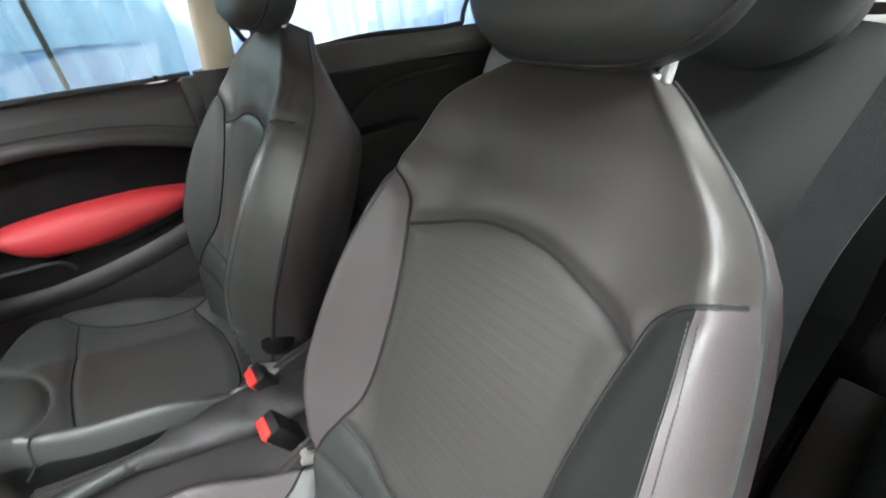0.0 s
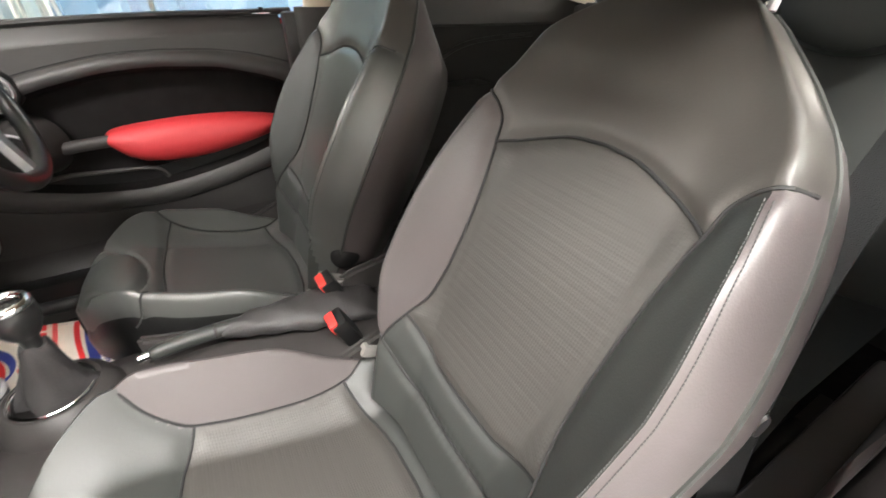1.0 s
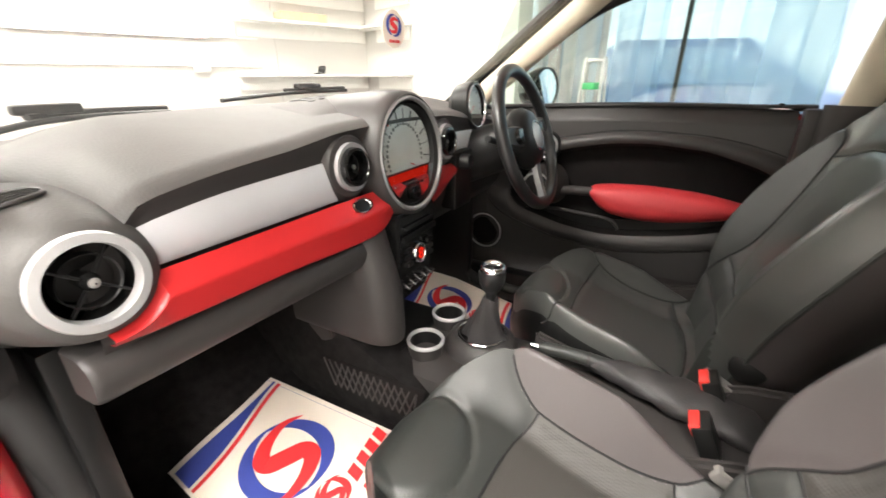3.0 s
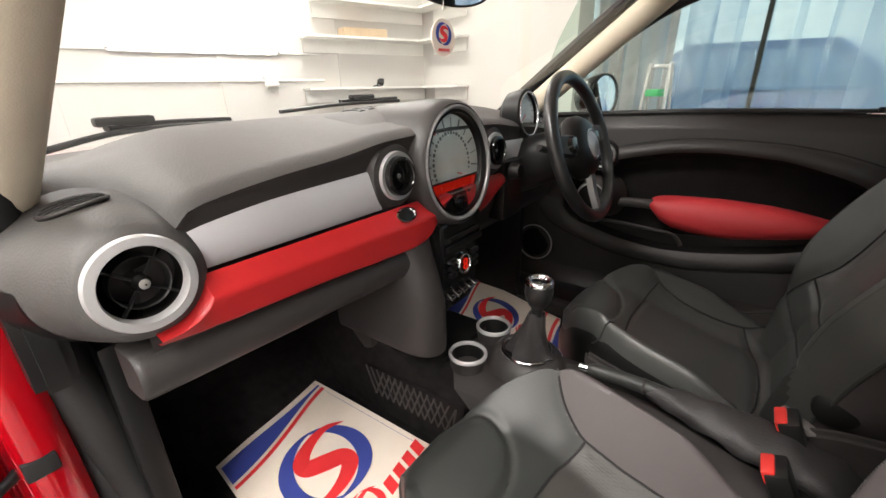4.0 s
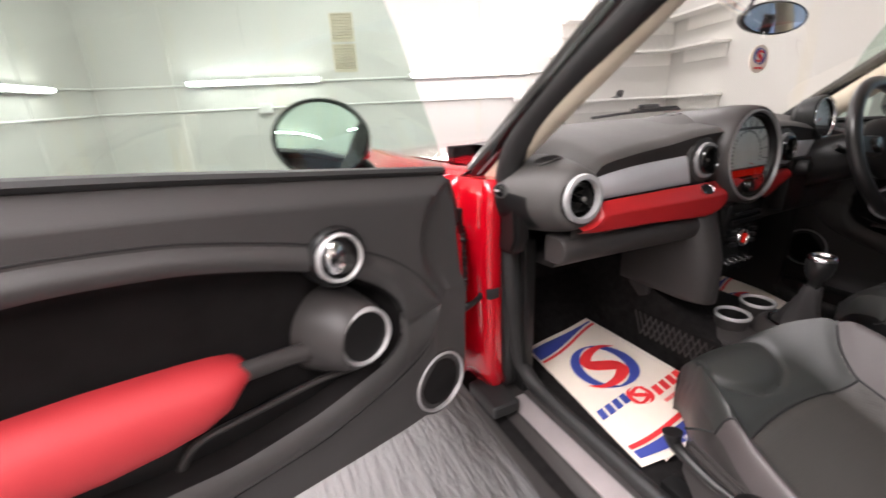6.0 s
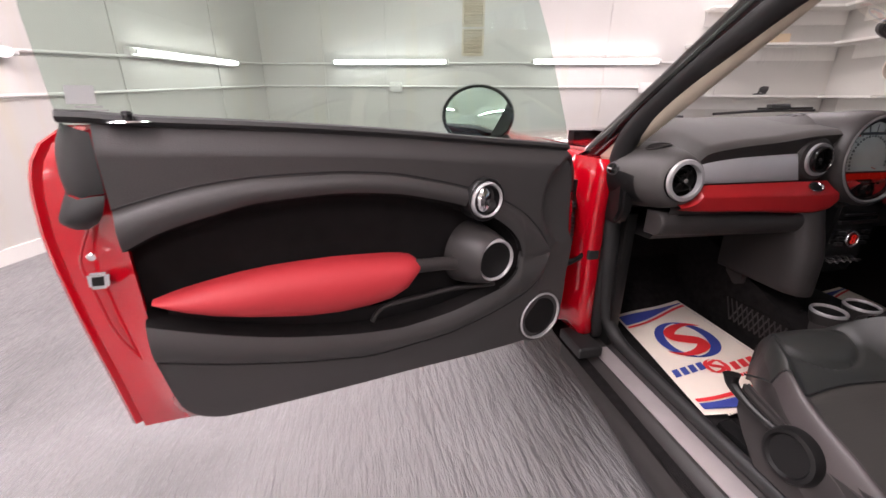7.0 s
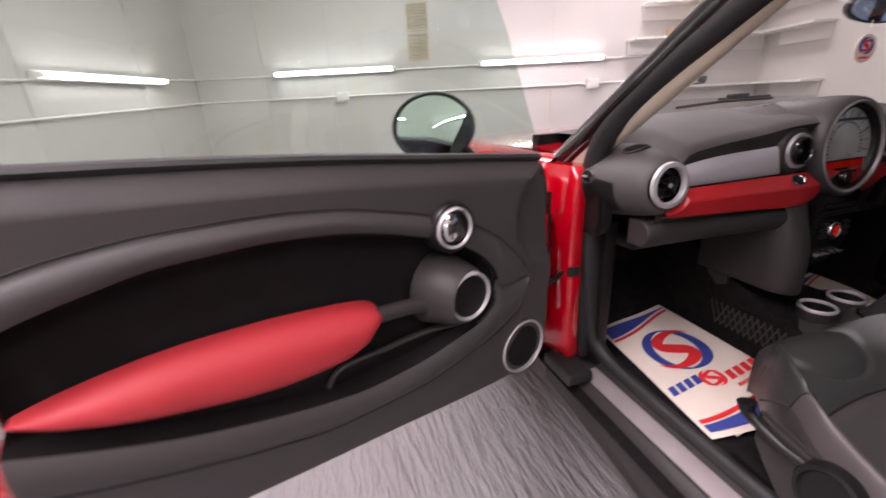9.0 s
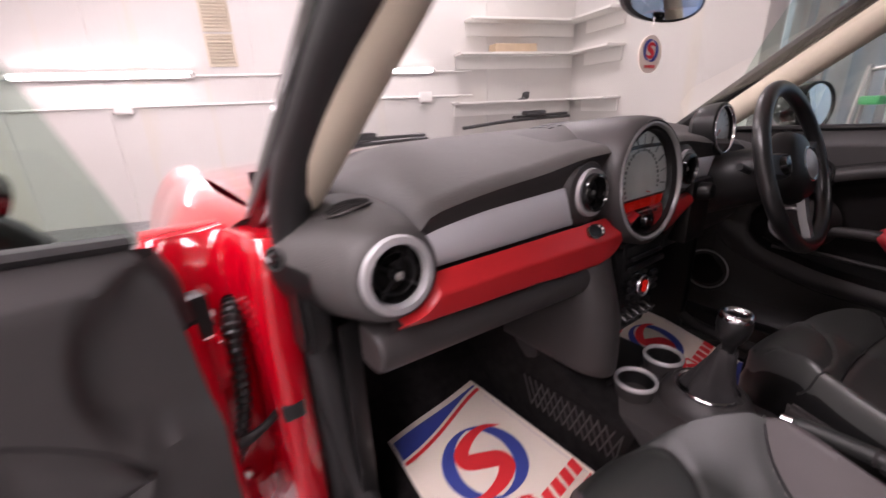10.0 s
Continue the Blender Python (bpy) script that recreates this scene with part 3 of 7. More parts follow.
def step_ladder(at):
    t = thing("step_ladder", at, "folded silver step ladder with green tray before the strip curtain", "step ladder")
    c = Vector(at)
    up = Vector((0, 0, 1))
    for dx in (0, 0.16):
        leg = [c + RU * dx, c + RU * (0.08 + (dx - 0.08) * 0.3) + RV * 0.05 + up * 1.06, c + RU * 0.08 + RV * 0.065 + up * 1.145, c + RU * 0.08 + RV * 0.185 + up * 1.145, c + RU * (0.08 + (dx - 0.08) * 0.3) + RV * 0.2 + up * 1.06, c + RU * dx + RV * 0.25]
        part("rail", tube(catmull(leg, 6), 0.012, sides=8), aluminium, t)
    for k in range(3):
        part("tread", box((0, 0, 0), (0.08, 0.21, 0.025), 0.006, m=Matrix.Translation(c + RV * 0.02 + up * (0.22 + k * 0.24)) @ Matrix.Rotation(TURN_ROOM, 4, "Z")), aluminium, t)
    part("top_cap", box((0, 0, 0), (0.14, 0.1, 0.05), 0.016, m=Matrix.Translation(c + RV * 0.075 + up * 0.955) @ Matrix.Rotation(TURN_ROOM, 4, "Z")), green, t)


green = mat("green_plastic", (0.03, 0.4, 0.12), 0.4)
step_ladder(room(U1 - 0.32, 1.55, GROUND))

# ---- the car's shell ----
YF = 1.17


def body_floor():
    def f(i, j):
        x, y = -0.72 + 1.44 * i, -1.5 + 2.7 * j
        z = 0.4 + 0.16 * max(0, (y - 0.98) / 0.2) ** 1.5
        return Vector((x, y, z))
    return sheet(16, 40, f)


structure("cabin_floor", body_floor(), carpet, "black carpeted car floor under the paper mats", "carpet")
structure("firewall", box((-0.62, YF + 0.02, 0.38), (0.62, YF + 0.06, 1.06)), carpet, "black carpeted bulkhead ahead of the footwells", "bulkhead")


def sill(s):
    """Door sill of one side with its metal tread and rubber seal."""
    at = (s * 0.63, 0.2, 0.4)
    t = thing("door_sill", at, "black door sill with a brushed metal tread strip", "door sill", "door sills", "structure")
    prof = [(0.56, 0.33), (0.565, 0.425), (0.585, 0.428), (0.595, 0.414), (0.66, 0.412), (0.672, 0.402), (0.69, 0.4), (0.698, 0.386), (0.715, 0.382), (0.72, 0.368), (0.726, 0.352), (0.73, 0.325), (0.722, 0.305), (0.68, 0.3), (0.6, 0.3)]
    tuck = lambda x, y: x if x < 0.68 else 0.68 + (x - 0.68) * interp(y, [0, 0.43, 0.73, 1.0], [1.1, 0.95, 0.35, 0.0])
    part("sill_panel", loft([[Vector((s * tuck(x, y), y, z)) for x, z in prof] for y in (-0.75, 0.0, 0.2, 0.4, 0.55, 0.7, 0.85, 1.0)]), trim, t)
    part("tread_plate", box((s * 0.627 - 0.026, 0.05, 0.413), (s * 0.627 + 0.026, 0.86, 0.4175), 0.001), aluminium, t, "brushed metal tread strip")
    return t


sill(-1)
sill(1)


def seal(s):
    """Rubber door seal round the opening."""
    pts = catmull([(s * 0.578, -0.6, 0.44), (s * 0.578, 0.3, 0.438), (s * 0.578, 0.72, 0.44), (s * 0.59, 0.85, 0.47), (s * 0.608, 0.89, 0.56), (s * 0.625, 0.895, 0.75), (s * 0.643, 0.89, 0.95), (s * 0.645, 0.86, 1.06), (s * 0.638, 0.78, 1.15), (s * 0.63, 0.62, 1.265), (s * 0.62, 0.45, 1.36), (s * 0.6, 0.2, 1.41), (s * 0.6, -0.15, 1.41)], 8)
    t = thing("door_seal", (s * 0.6, 0.3, 0.43), "black rubber door seal round the opening", "rubber seal", "door seals", "structure")
    part("rubber_strip", tube(pts, lambda q: interp(q, [0, 0.3, 0.4, 0.6, 0.75, 1], [0.018, 0.018, 0.024, 0.024, 0.02, 0.02]), (0.3, 1, 0.2), 12, wide=lambda q: interp(q, [0, 0.3, 0.4, 0.6, 0.75, 1], [0.02, 0.022, 0.028, 0.028, 0.024, 0.022])), rubber, t)


seal(-1)
structure("jamb_trim", box((-0.655, 0.885, 0.43), (-0.6, 1.0, 0.95), 0.026, 4), rubber, "black door jamb trim beside the dash", "jamb trim")
structure("door_end_trim", box((0.7, -0.16, 0.85), (0.747, -0.04, 1.088), 0.008), trim, "black trim closing the driver door's rear edge", "trim")
structure("side_lining", box((0.585, -0.7, 0.38), (0.64, 1.15, 0.5), 0.01), black, "black lining inside the driver sill", "lining")
structure("side_lining", box((-0.7, -0.7, 0.38), (-0.6, -0.16, 0.6), 0.01), trim, "black lining behind the passenger door", "lining")
structure("side_lining", box((0.6, -0.7, 0.38), (0.7, -0.16, 0.86), 0.01), trim, "black lining behind the driver door", "lining")
seal(1)


def a_pillar(s):
    t = thing("a_pillar", (s * 0.62, 0.9, 1.05), "windscreen pillar, beige inside and dark outside", "pillar", "pillars", "structure")
    base, top = Vector((s * 0.64, 0.945, 1.03)), Vector((s * 0.6, 0.455, 1.405))
    part("inner_trim", tube([base.lerp(top, q / 10) + Vector((-s * 0.012, -0.012, 0)) for q in range(-2, 11)], 0.03, (s, 0, 0), 14, wide=0.034), beige, t, "beige cloth-covered inner trim")
    part("outer_skin", tube([base.lerp(top, q / 10) + Vector((s * 0.012, 0.03, 0.0)) for q in range(-1, 11)], 0.03, (s, 0, 0), 14, wide=0.03), gloss_black, t, "gloss black outer skin")
    part("screen_edge", tube([base.lerp(top, q / 10) + Vector((-s * 0.01, 0.055, 0.02)) for q in range(-1, 11)], 0.016, (s, 0, 0), 8), rubber, t)


a_pillar(-1)
a_pillar(1)


def windscreen(i, j):
    x = -0.64 + 1.28 * i
    y = 1.2 - 0.62 * j - 0.22 * (2 * i - 1) ** 2 * (1 - 0.3 * j)
    return Vector((x * (1 - 0.05 * j), y, 1.06 + 0.345 * j))


ws = structure("windscreen", sheet(24, 8, windscreen), glass_clear, "clear curved windscreen", "windscreen")
ws.visible_shadow = False


def roof(i, j):
    x, y = -0.62 + 1.24 * i, 0.55 - 2.0 * j
    return Vector((x, y, 1.4 + 0.05 * (1 - (2 * i - 1) ** 2) - 0.06 * max(0, j - 0.8) * 5))


def roof_solid():
    bm = sheet(12, 12, roof)
    bmesh.ops.solidify(bm, geom=bm.faces[:], thickness=0.04)
    return bm


structure("roof", roof_solid(), beige, "beige cloth car roof lining", "roof")


def b_pillar(s):
    t = thing("b_pillar", (s * 0.66, -0.3, 0.4), "pillar behind the door, beige above and black below", "pillar", "pillars", "structure")
    y0, w = (-0.135, 0.065) if s > 0 else (-0.2, 0.1)
    lower = [Vector((s * 0.7, y0, z)) for z in (0.42, 0.7, 0.95, 1.1)]
    part("lower_trim", loft([[Vector((s * (0.7 + 0.04 * math.cos(a)), p.y + w * math.sin(a), p.z)) for a in (k * math.pi / 8 for k in range(16))] for p in lower]), trim, t, "black plastic lower trim")
    upper = [(0.69, 0.0, 1.09), (0.675, 0.01, 1.2), (0.65, 0.02, 1.3), (0.6, 0.03, 1.41)]
    part("upper_trim", loft([[Vector((s * (x + 0.028 * math.cos(a)), y0 - dy + 0.042 * math.sin(a), z)) for a in (k * math.pi / 8 for k in range(16))] for x, dy, z in upper]), beige, t, "beige upper trim")


b_pillar(1)
b_pillar(-1)


def rear_side(s):
    """Rear quarter: black trim bowl, grey ledge, window."""
    t = thing("rear_side_panel", (s * 0.68, -0.8, 0.4), "black moulded rear side trim under the quarter window", "side panel", "rear side panels", "structure")
    def f(i, j):
        y, z = -0.15 - 1.29 * i, 0.42 + 0.7 * j
        x = 0.69 - 0.02 * j - 0.03 * math.sin(j * math.pi) ** 2
        r = math.hypot((y + 0.62) / 0.33, (z - 0.86) / 0.2)
        x += 0.035 * max(0, 1 - r) ** 0.5 if r < 1 else 0
        return Vector((s * x, y, z))
    part("panel", sheet(40, 24, f), trim, t)
    part("ledge", loft([[Vector((s * (x - 0.02 * q), -0.17 - 1.25 * q, z - 0.02 * q)) for x, z in ((0.7, 1.125), (0.675, 1.128), (0.664, 1.118), (0.655, 1.08), (0.652, 1.05), (0.66, 1.042), (0.7, 1.04))] for q in (k / 10 for k in range(11))]), dash_pad, t, "grey padded ledge under the quarter window")
    part("bowl_rim", tube(catmull([(s * 0.662, -0.42, 0.8), (s * 0.655, -0.47, 0.91), (s * 0.65, -0.62, 0.985), (s * 0.65, -0.9, 1.0)], 8), 0.008), trim, t)
    w = part("window_seal", tube(catmull([(s * 0.69, -0.24, 1.13), (s * 0.68, -0.6, 1.128), (s * 0.66, -0.9, 1.125), (s * 0.652, -0.945, 1.16), (s * 0.62, -0.95, 1.38), (s * 0.62, -0.24, 1.38)], 6, loop=True), 0.008, sides=8, loop=True), rubber, t)
    g = part("pane", slab([Vector(p) for p in ((s * 0.69, -0.24, 1.13), (s * 0.66, -0.95, 1.125), (s * 0.62, -0.94, 1.38), (s * 0.625, -0.24, 1.38))], (s * 0.004, 0, 0)), glass_clear, t)
    g.visible_shadow = False
    part("c_pillar", tube(catmull([(s * 0.64, -1.08, 1.1), (s * 0.62, -1.1, 1.25), (s * 0.58, -1.06, 1.4)], 4), 0.04, (0, 1, 0), 10, wide=0.09), beige, t)


rear_side(1)
rear_side(-1)


def rear_seat():
    t = thing("rear_bench", (0, -0.85, 0.4), "black leather rear bench with two bucket backs", "rear seat")
    for s in (-1, 1):
        def f(i, j, s=s):
            a, b = (i - 0.5) * 2, j
            x = s * 0.3 + a * 0.285 * (1 - 0.12 * b)
            z = 0.6 + (0.52 - 0.05 * max(0, a * s) ** 2) * b
            y = -0.83 - 0.2 * b + 0.045 * abs(a) ** 3 - 0.03 * max(0, b - 0.9) * 10 * 0.5
            return Vector((x, y, z))
        part("backrest", sheet(24, 24, f), leather, t)
        def g(i, j, s=s):
            a = (i - 0.5) * 2
            return Vector((s * 0.3 + a * 0.28, -0.83 + 0.5 * j, 0.6 + 0.03 * j + 0.04 * abs(a) ** 3 - 0.12 * max(0, j - 0.9) * 8))
        part("seat_base", sheet(24, 20, g), leather, t)
        hr = [(0.0, 0), (0.1, 0.004), (0.125, 0.02), (0.13, 0.05), (0.125, 0.08), (0.1, 0.096), (0, 0.1)]
        part("headrest", lathe(hr, (s * 0.255, -1.0, 1.15), (0, 1, 0.25), 36, stretch=1.15), leather, t)
    part("parcel_shelf", box((-0.6, -1.35, 1.08), (0.6, -1.06, 1.1), 0.005), trim, t)
    part("back_panel", box((-0.62, -1.12, 0.4), (0.62, -1.06, 1.09), 0.01), trim, t)


rear_seat()
structure("tail_wall", box((-0.73, -1.52, 0.35), (0.73, -1.46, 1.12), 0.01), trim, "dark tailgate lining behind the rear bench", "tailgate")
for x in (-0.62, 0.62):
    structure("tailgate_frame", tube([(x, -1.49, 1.1), (x * 0.92, -1.42, 1.4)], 0.03), beige, "beige tailgate window frame", "tailgate frame")

# outer red body ahead of the door
wing = thing("front_wing", (-0.75, 1.15, 0.5), "glossy red front wing and door jamb", "car wing")


def wing_top(i, j):
    y, a = 0.99 + 0.95 * i, j
    x = -0.66 - (0.165 + 0.03 * i) * math.sin(a * math.pi / 2) ** 0.9 - 0.02 * math.sin(math.pi * min(1, i * 1.4))
    z = 1.025 - 0.005 * i - (0.5 * (1 - math.cos(a * math.pi / 2)))
    return Vector((x, y, z))


part("wing_panel", sheet(24, 20, wing_top), red_paint, wing, sharp=60)
part("bonnet", sheet(16, 12, lambda i, j: Vector((-0.66 + 1.32 * j, 1.0 + 1.1 * i, 1.028 - 0.06 * i ** 2 + 0.03 * math.sin(math.pi * j)))), red_paint, wing, sharp=60)
jamb = catmull([(-0.652, 0.89, 0), (-0.664, 0.876, 0), (-0.688, 0.87, 0), (-0.704, 0.88, 0), (-0.712, 0.91, 0), (-0.72, 0.955, 0), (-0.738, 0.985, 0), (-0.775, 0.99, 0), (-0.815, 0.985, 0), (-0.832, 0.998, 0)], 4) + [Vector((-0.832, 1.06, 0)), Vector((-0.655, 1.06, 0))]
part("door_jamb", loft([[Vector((p.x + dx, p.y + dy, z)) for p in jamb] for z, dx, dy in ((0.455, 0.025, 0.012), (0.47, 0.006, -0.004), (0.52, -0.004, -0.008), (0.62, 0.0, 0.0), (0.85, -0.002, 0.0), (0.94, 0.0, -0.002), (0.985, 0.004, 0.002), (1.01, 0.012, 0.016))]), red_paint, wing, "glossy red door jamb", sharp=60)
part("sill_cap", box((-0.735, 0.8, 0.425), (-0.655, 0.93, 0.462), 0.012, 3), rubber, wing, "black plastic cap at the jamb's foot")
for z in (0.845, 0.545):
    h = part("hinge", box((-0.795, 0.9, z - 0.03), (-0.755, 0.99, z + 0.03), 0.008), red_paint, wing, "red painted door hinge")
    part("hinge_pin", tube([(-0.772, 0.905, z - 0.042), (-0.772, 0.905, z + 0.042)], 0.009, (0, 1, 0), 12), red_paint, h)
    part("hinge_bolt", lathe([(0, 0.008), (0.01, 0.007), (0.013, 0)], (-0.745, 0.985, z), (0.1, -1, 0), 12), red_paint, h)
part("jamb_pressing", slab([Vector((x, 0.986, z)) for x, z in ((-0.735, 0.62), (-0.735, 0.8), (-0.745, 0.81), (-0.79, 0.81), (-0.8, 0.8), (-0.8, 0.62), (-0.79, 0.61), (-0.745, 0.61))], (0, -0.006, 0), bevel=0.004), red_paint, wing)
part("check_strap", tube(catmull([(-0.685, 0.93, 0.735), (-0.705, 0.9, 0.728), (-0.745, 0.885, 0.716), (-0.79, 0.89, 0.704)], 5), lambda q: 0.009 + 0.002 * math.sin(9 * q), wide=0.006), black, wing, "black door check strap")
part("strap_bracket", box((-0.705, 0.868, 0.722), (-0.672, 0.884, 0.75), 0.004), seam_dark, wing)
part("cable_boot", tube(catmull([(-0.725, 0.98, 0.9), (-0.735, 0.95, 0.875), (-0.742, 0.925, 0.82), (-0.748, 0.915, 0.76), (-0.765, 0.91, 0.7), (-0.785, 0.915, 0.66)], 14), lambda q: interp(q, [0, 0.25, 0.3, 0.75, 0.8, 1], [0.016, 0.015, 0.01, 0.01, 0.013, 0.015]) + 0.0018 * math.sin(150 * q), sides=14), black, wing, "black corrugated rubber cable boot")

# the rest of the red outer body
shell_body = thing("car_body", (0, -0.4, 0.35), "glossy red outer bodywork of the small hatchback", "car body")
part("roof_skin", sheet(12, 12, lambda i, j: roof(i, j) + Vector((0, 0, 0.05))), red_paint, shell_body, sharp=60)
part("wing_panel", sheet(24, 20, lambda i, j: Vector((-wing_top(i, j).x, wing_top(i, j).y, wing_top(i, j).z))), red_paint, shell_body, sharp=60)
for sd in (-1, 1):
    part("rear_quarter", sheet(16, 12, lambda i, j, sd=sd: Vector((sd * (0.76 + 0.03 * math.sin(math.pi * j) - 0.06 * j ** 3 - 0.05 * i ** 3), -0.32 - 1.24 * i, 0.34 + 0.77 * j))), red_paint, shell_body, sharp=60)
part("tailgate_skin", sheet(12, 10, lambda i, j: Vector((-0.71 + 1.42 * i, -1.57 - 0.03 * math.sin(math.pi * i) + 0.03 * j, 0.34 + 0.77 * j))), red_paint, shell_body, sharp=60)
part("front_panel", sheet(12, 8, lambda i, j: Vector((-0.62 + 1.24 * i, 2.0 + 0.1 * math.sin(math.pi * i) - 0.03 * j, 0.3 + 0.68 * j))), red_paint, shell_body, sharp=60)

# ---- dashboard ----
dash = thing("dashboard", (0, 0.9, 0.8), "dark grey grained dashboard with silver and red bands", "dashboard")


def dash_top(i, j):
    x = -0.635 + 1.27 * i
    q = abs(x)
    j = j ** 1.7
    lip_z = interp(q, [0.0, 0.174, 0.29, 0.4, 0.48, 0.54, 0.6], [1.095, 1.09, 1.076, 1.066, 1.055, 1.042, 1.03])
    yb = 1.19 - 0.16 * (q / 0.65) ** 2
    y = 0.735 + (yb - 0.735) * j + 0.09 * ease((q - 0.54) / 0.05) * (1 - j)
    back_z = 1.112 - 0.034 * ease((q - 0.4) / 0.2)
    z = lip_z + (back_z - lip_z) * math.sin(min(1, j * 1.5) * math.pi / 2)
    z -= 0.034 * ease((q - 0.5) / 0.06) * (1 - ease((j - 0.27) / 0.22)) + 0.02 * ease((j - 0.62) / 0.38) + 0.05 * ease((q - 0.61) / 0.025)
    if j < 0.06:
        z -= 0.01 * (1 - j / 0.06) ** 2
    return Vector((x, y, z))


def dash_skin():
    bm = sheet(60, 40, dash_top)
    return bm


part("dash_pad", dash_skin(), dash_pad, dash, "grained soft dash top")


def brow(i, j):
    """The underside of the pad, running back to the bands."""
    p = dash_top(0.05 + 0.9 * i, 0)
    return Vector((p.x, 0.735 + 0.014 * math.sin(j * math.pi / 2) ** 0.6 - 0.004 * math.sin(j * math.pi), p.z - 0.06 * j))


# Trim in place of pad colour puts the underside's shade into the material
part("brow", sheet(60, 8, brow), trim, dash)


def band(x0, x1, z_top, z_bot, y, bulge, n=40, m=12, facet=False):
    def f(i, j):
        x = x0 + (x1 - x0) * i
        zt, zb = z_top(x), z_bot(x)
        out = math.sin(math.pi * j) ** 0.7 if not facet else float(np.interp(j, [0, 0.36, 0.42, 0.95, 1], [0, 0.95, 1.0, 0.6, 0.2]))
        return Vector((x, y(x) - bulge * out, zt + (zb - zt) * j))
    return sheet(n, m, f)


s_top = lambda x: interp(abs(x), [0.1, 0.26, 0.4, 0.52, 0.6], [1.04, 1.034, 1.028, 1.015, 1.0])
s_bot = lambda x: 0.965
part("silver_band", band(-0.515, -0.2, s_top, s_bot, lambda x: 0.742, 0.008), silver, dash, "silver painted trim band")
part("silver_band", band(0.2, 0.515, s_top, s_bot, lambda x: 0.742, 0.008), silver, dash, "silver painted trim band")
r_bot = lambda x: interp(abs(x), [0.02, 0.05, 0.1, 0.14, 0.35, 0.5, 0.58], [0.955, 0.93, 0.884, 0.877, 0.89, 0.897, 0.906])
r_top = lambda x: min(0.964, 0.98 - math.sqrt(max(0.0, 0.06**2 - (abs(x) - 0.571) ** 2))) if abs(x) > 0.505 else 0.964
part("red_band", band(-0.573, -0.03, r_top, lambda x: min(r_bot(x), r_top(x) - 0.004), lambda x: 0.73, 0.02, n=90, m=24, facet=True), red_dash, dash, "satin red lower trim band")
part("red_band", band(0.03, 0.2, lambda x: 0.964, lambda x: interp(x, [0.03, 0.1, 0.2], [0.9, 0.885, 0.93]), lambda x: 0.73, 0.018), red_dash, dash, "satin red lower trim band")


def dash_lower(i, j):
    x = -0.575 + 1.2 * i
    pts = [(0.742, 1.05), (0.75, 0.96), (0.735, 0.9), (0.742, 0.875), (0.76, 0.83), (0.79, 0.795), (0.86, 0.79), (1.1, 0.8)]
    k = j * (len(pts) - 1)
    a = min(int(k), len(pts) - 2)
    f = k - a
    y, z = (pts[a][c] + (pts[a + 1][c] - pts[a][c]) * f for c in (0, 1))
    z += 0.02 * max(0, (-x - 0.1)) * (1 if j > 0.45 else 0)
    z = min(z, dash_top((x + 0.635) / 1.27, 0).z - 0.03)
    return Vector((x, y + 0.006, z))


part("lower_panel", sheet(40, 42, dash_lower), trim, dash)
lid = catmull([(0, 0.752, 0.892), (0, 0.738, 0.882), (0, 0.731, 0.862), (0, 0.737, 0.84), (0, 0.755, 0.829), (0, 0.8, 0.826)], 5) + [Vector((0, 0.8, 0.89))]
part("glovebox_lid", loft([[Vector((x, 0.765 + (p.y - 0.765) * k, 0.86 + (p.z - 0.86) * k - 0.018 * (x + 0.597) / 0.47)) for p in lid] for x, k in ((-0.597, 0.9), (-0.594, 0.97), (-0.588, 1), (-0.4, 1), (-0.25, 1), (-0.127, 1))]), trim, dash, "dark grey glovebox lid")
# left end pod
pod = [(0.094, -0.3), (0.092, -0.2), (0.089, -0.14), (0.084, -0.09), (0.0785, -0.05), (0.0715, -0.02), (0.064, 0.0), (0.057, 0.01), (0.05, 0.013)]

def pod_point(sd, turn, back, lift=0.0):
    """A place on the end pod: the angle from its top outwards, the distance behind its mouth."""
    ax = Vector((sd * 0.11, -1, 0.06)).normalized()
    out = Vector((sd, 0, 0))
    out = (out - ax * out.dot(ax)).normalized()
    up = ax.cross(out) * (1 if ax.cross(out).z > 0 else -1)
    r = interp(-back, [h for _, h in pod], [q for q, _ in pod]) + lift
    wide = interp(back, [0.0, 0.02, 0.05, 0.09, 0.13, 0.16, 0.2], [1, 1.02, 1.14, 1.34, 1.45, 1.25, 1.0])
    return Vector((sd * 0.57, 0.735, 0.977)) - ax * back + up * math.cos(turn) * r + out * math.sin(turn) * r * (wide if math.sin(turn) > 0 else 1)


def end_pod(sd):
    rings = [[pod_point(sd, k * 2 * math.pi / 64, back) for k in range(64)] for back in (-0.013, -0.01, 0.0, 0.01, 0.02, 0.035, 0.05, 0.07, 0.09, 0.11, 0.13, 0.15, 0.2, 0.3)]
    return loft(rings, caps=False)


part("end_pod", end_pod(-1), dash_pad, dash, "rounded dark grey vent pod", sharp=70)
part("end_panel", sheet(16, 16, lambda i, j: pod_point(-1, 1.32 + 0.16 * (1 - j) ** 2 + (1.1 - 0.1 * (1 - j)) * i, 0.05 + 0.09 * j, 0.0015)), black, dash, "black end panel of the pod")
sw = part("key_switch_rim", lathe([(0.017, 0.0), (0.0175, 0.005), (0.0145, 0.006), (0.014, 0.002)], pod_point(-1, 1.34, 0.108, 0.001), (-1, -0.5, 0.3), 28), trim, dash)
part("switch_slot", box((-0.001, -0.009, -0.0022), (0.001, 0.009, 0.0022), 0.0008, m=Matrix.Translation(pod_point(-1, 1.34, 0.108, 0.009))), ring_silver, sw)
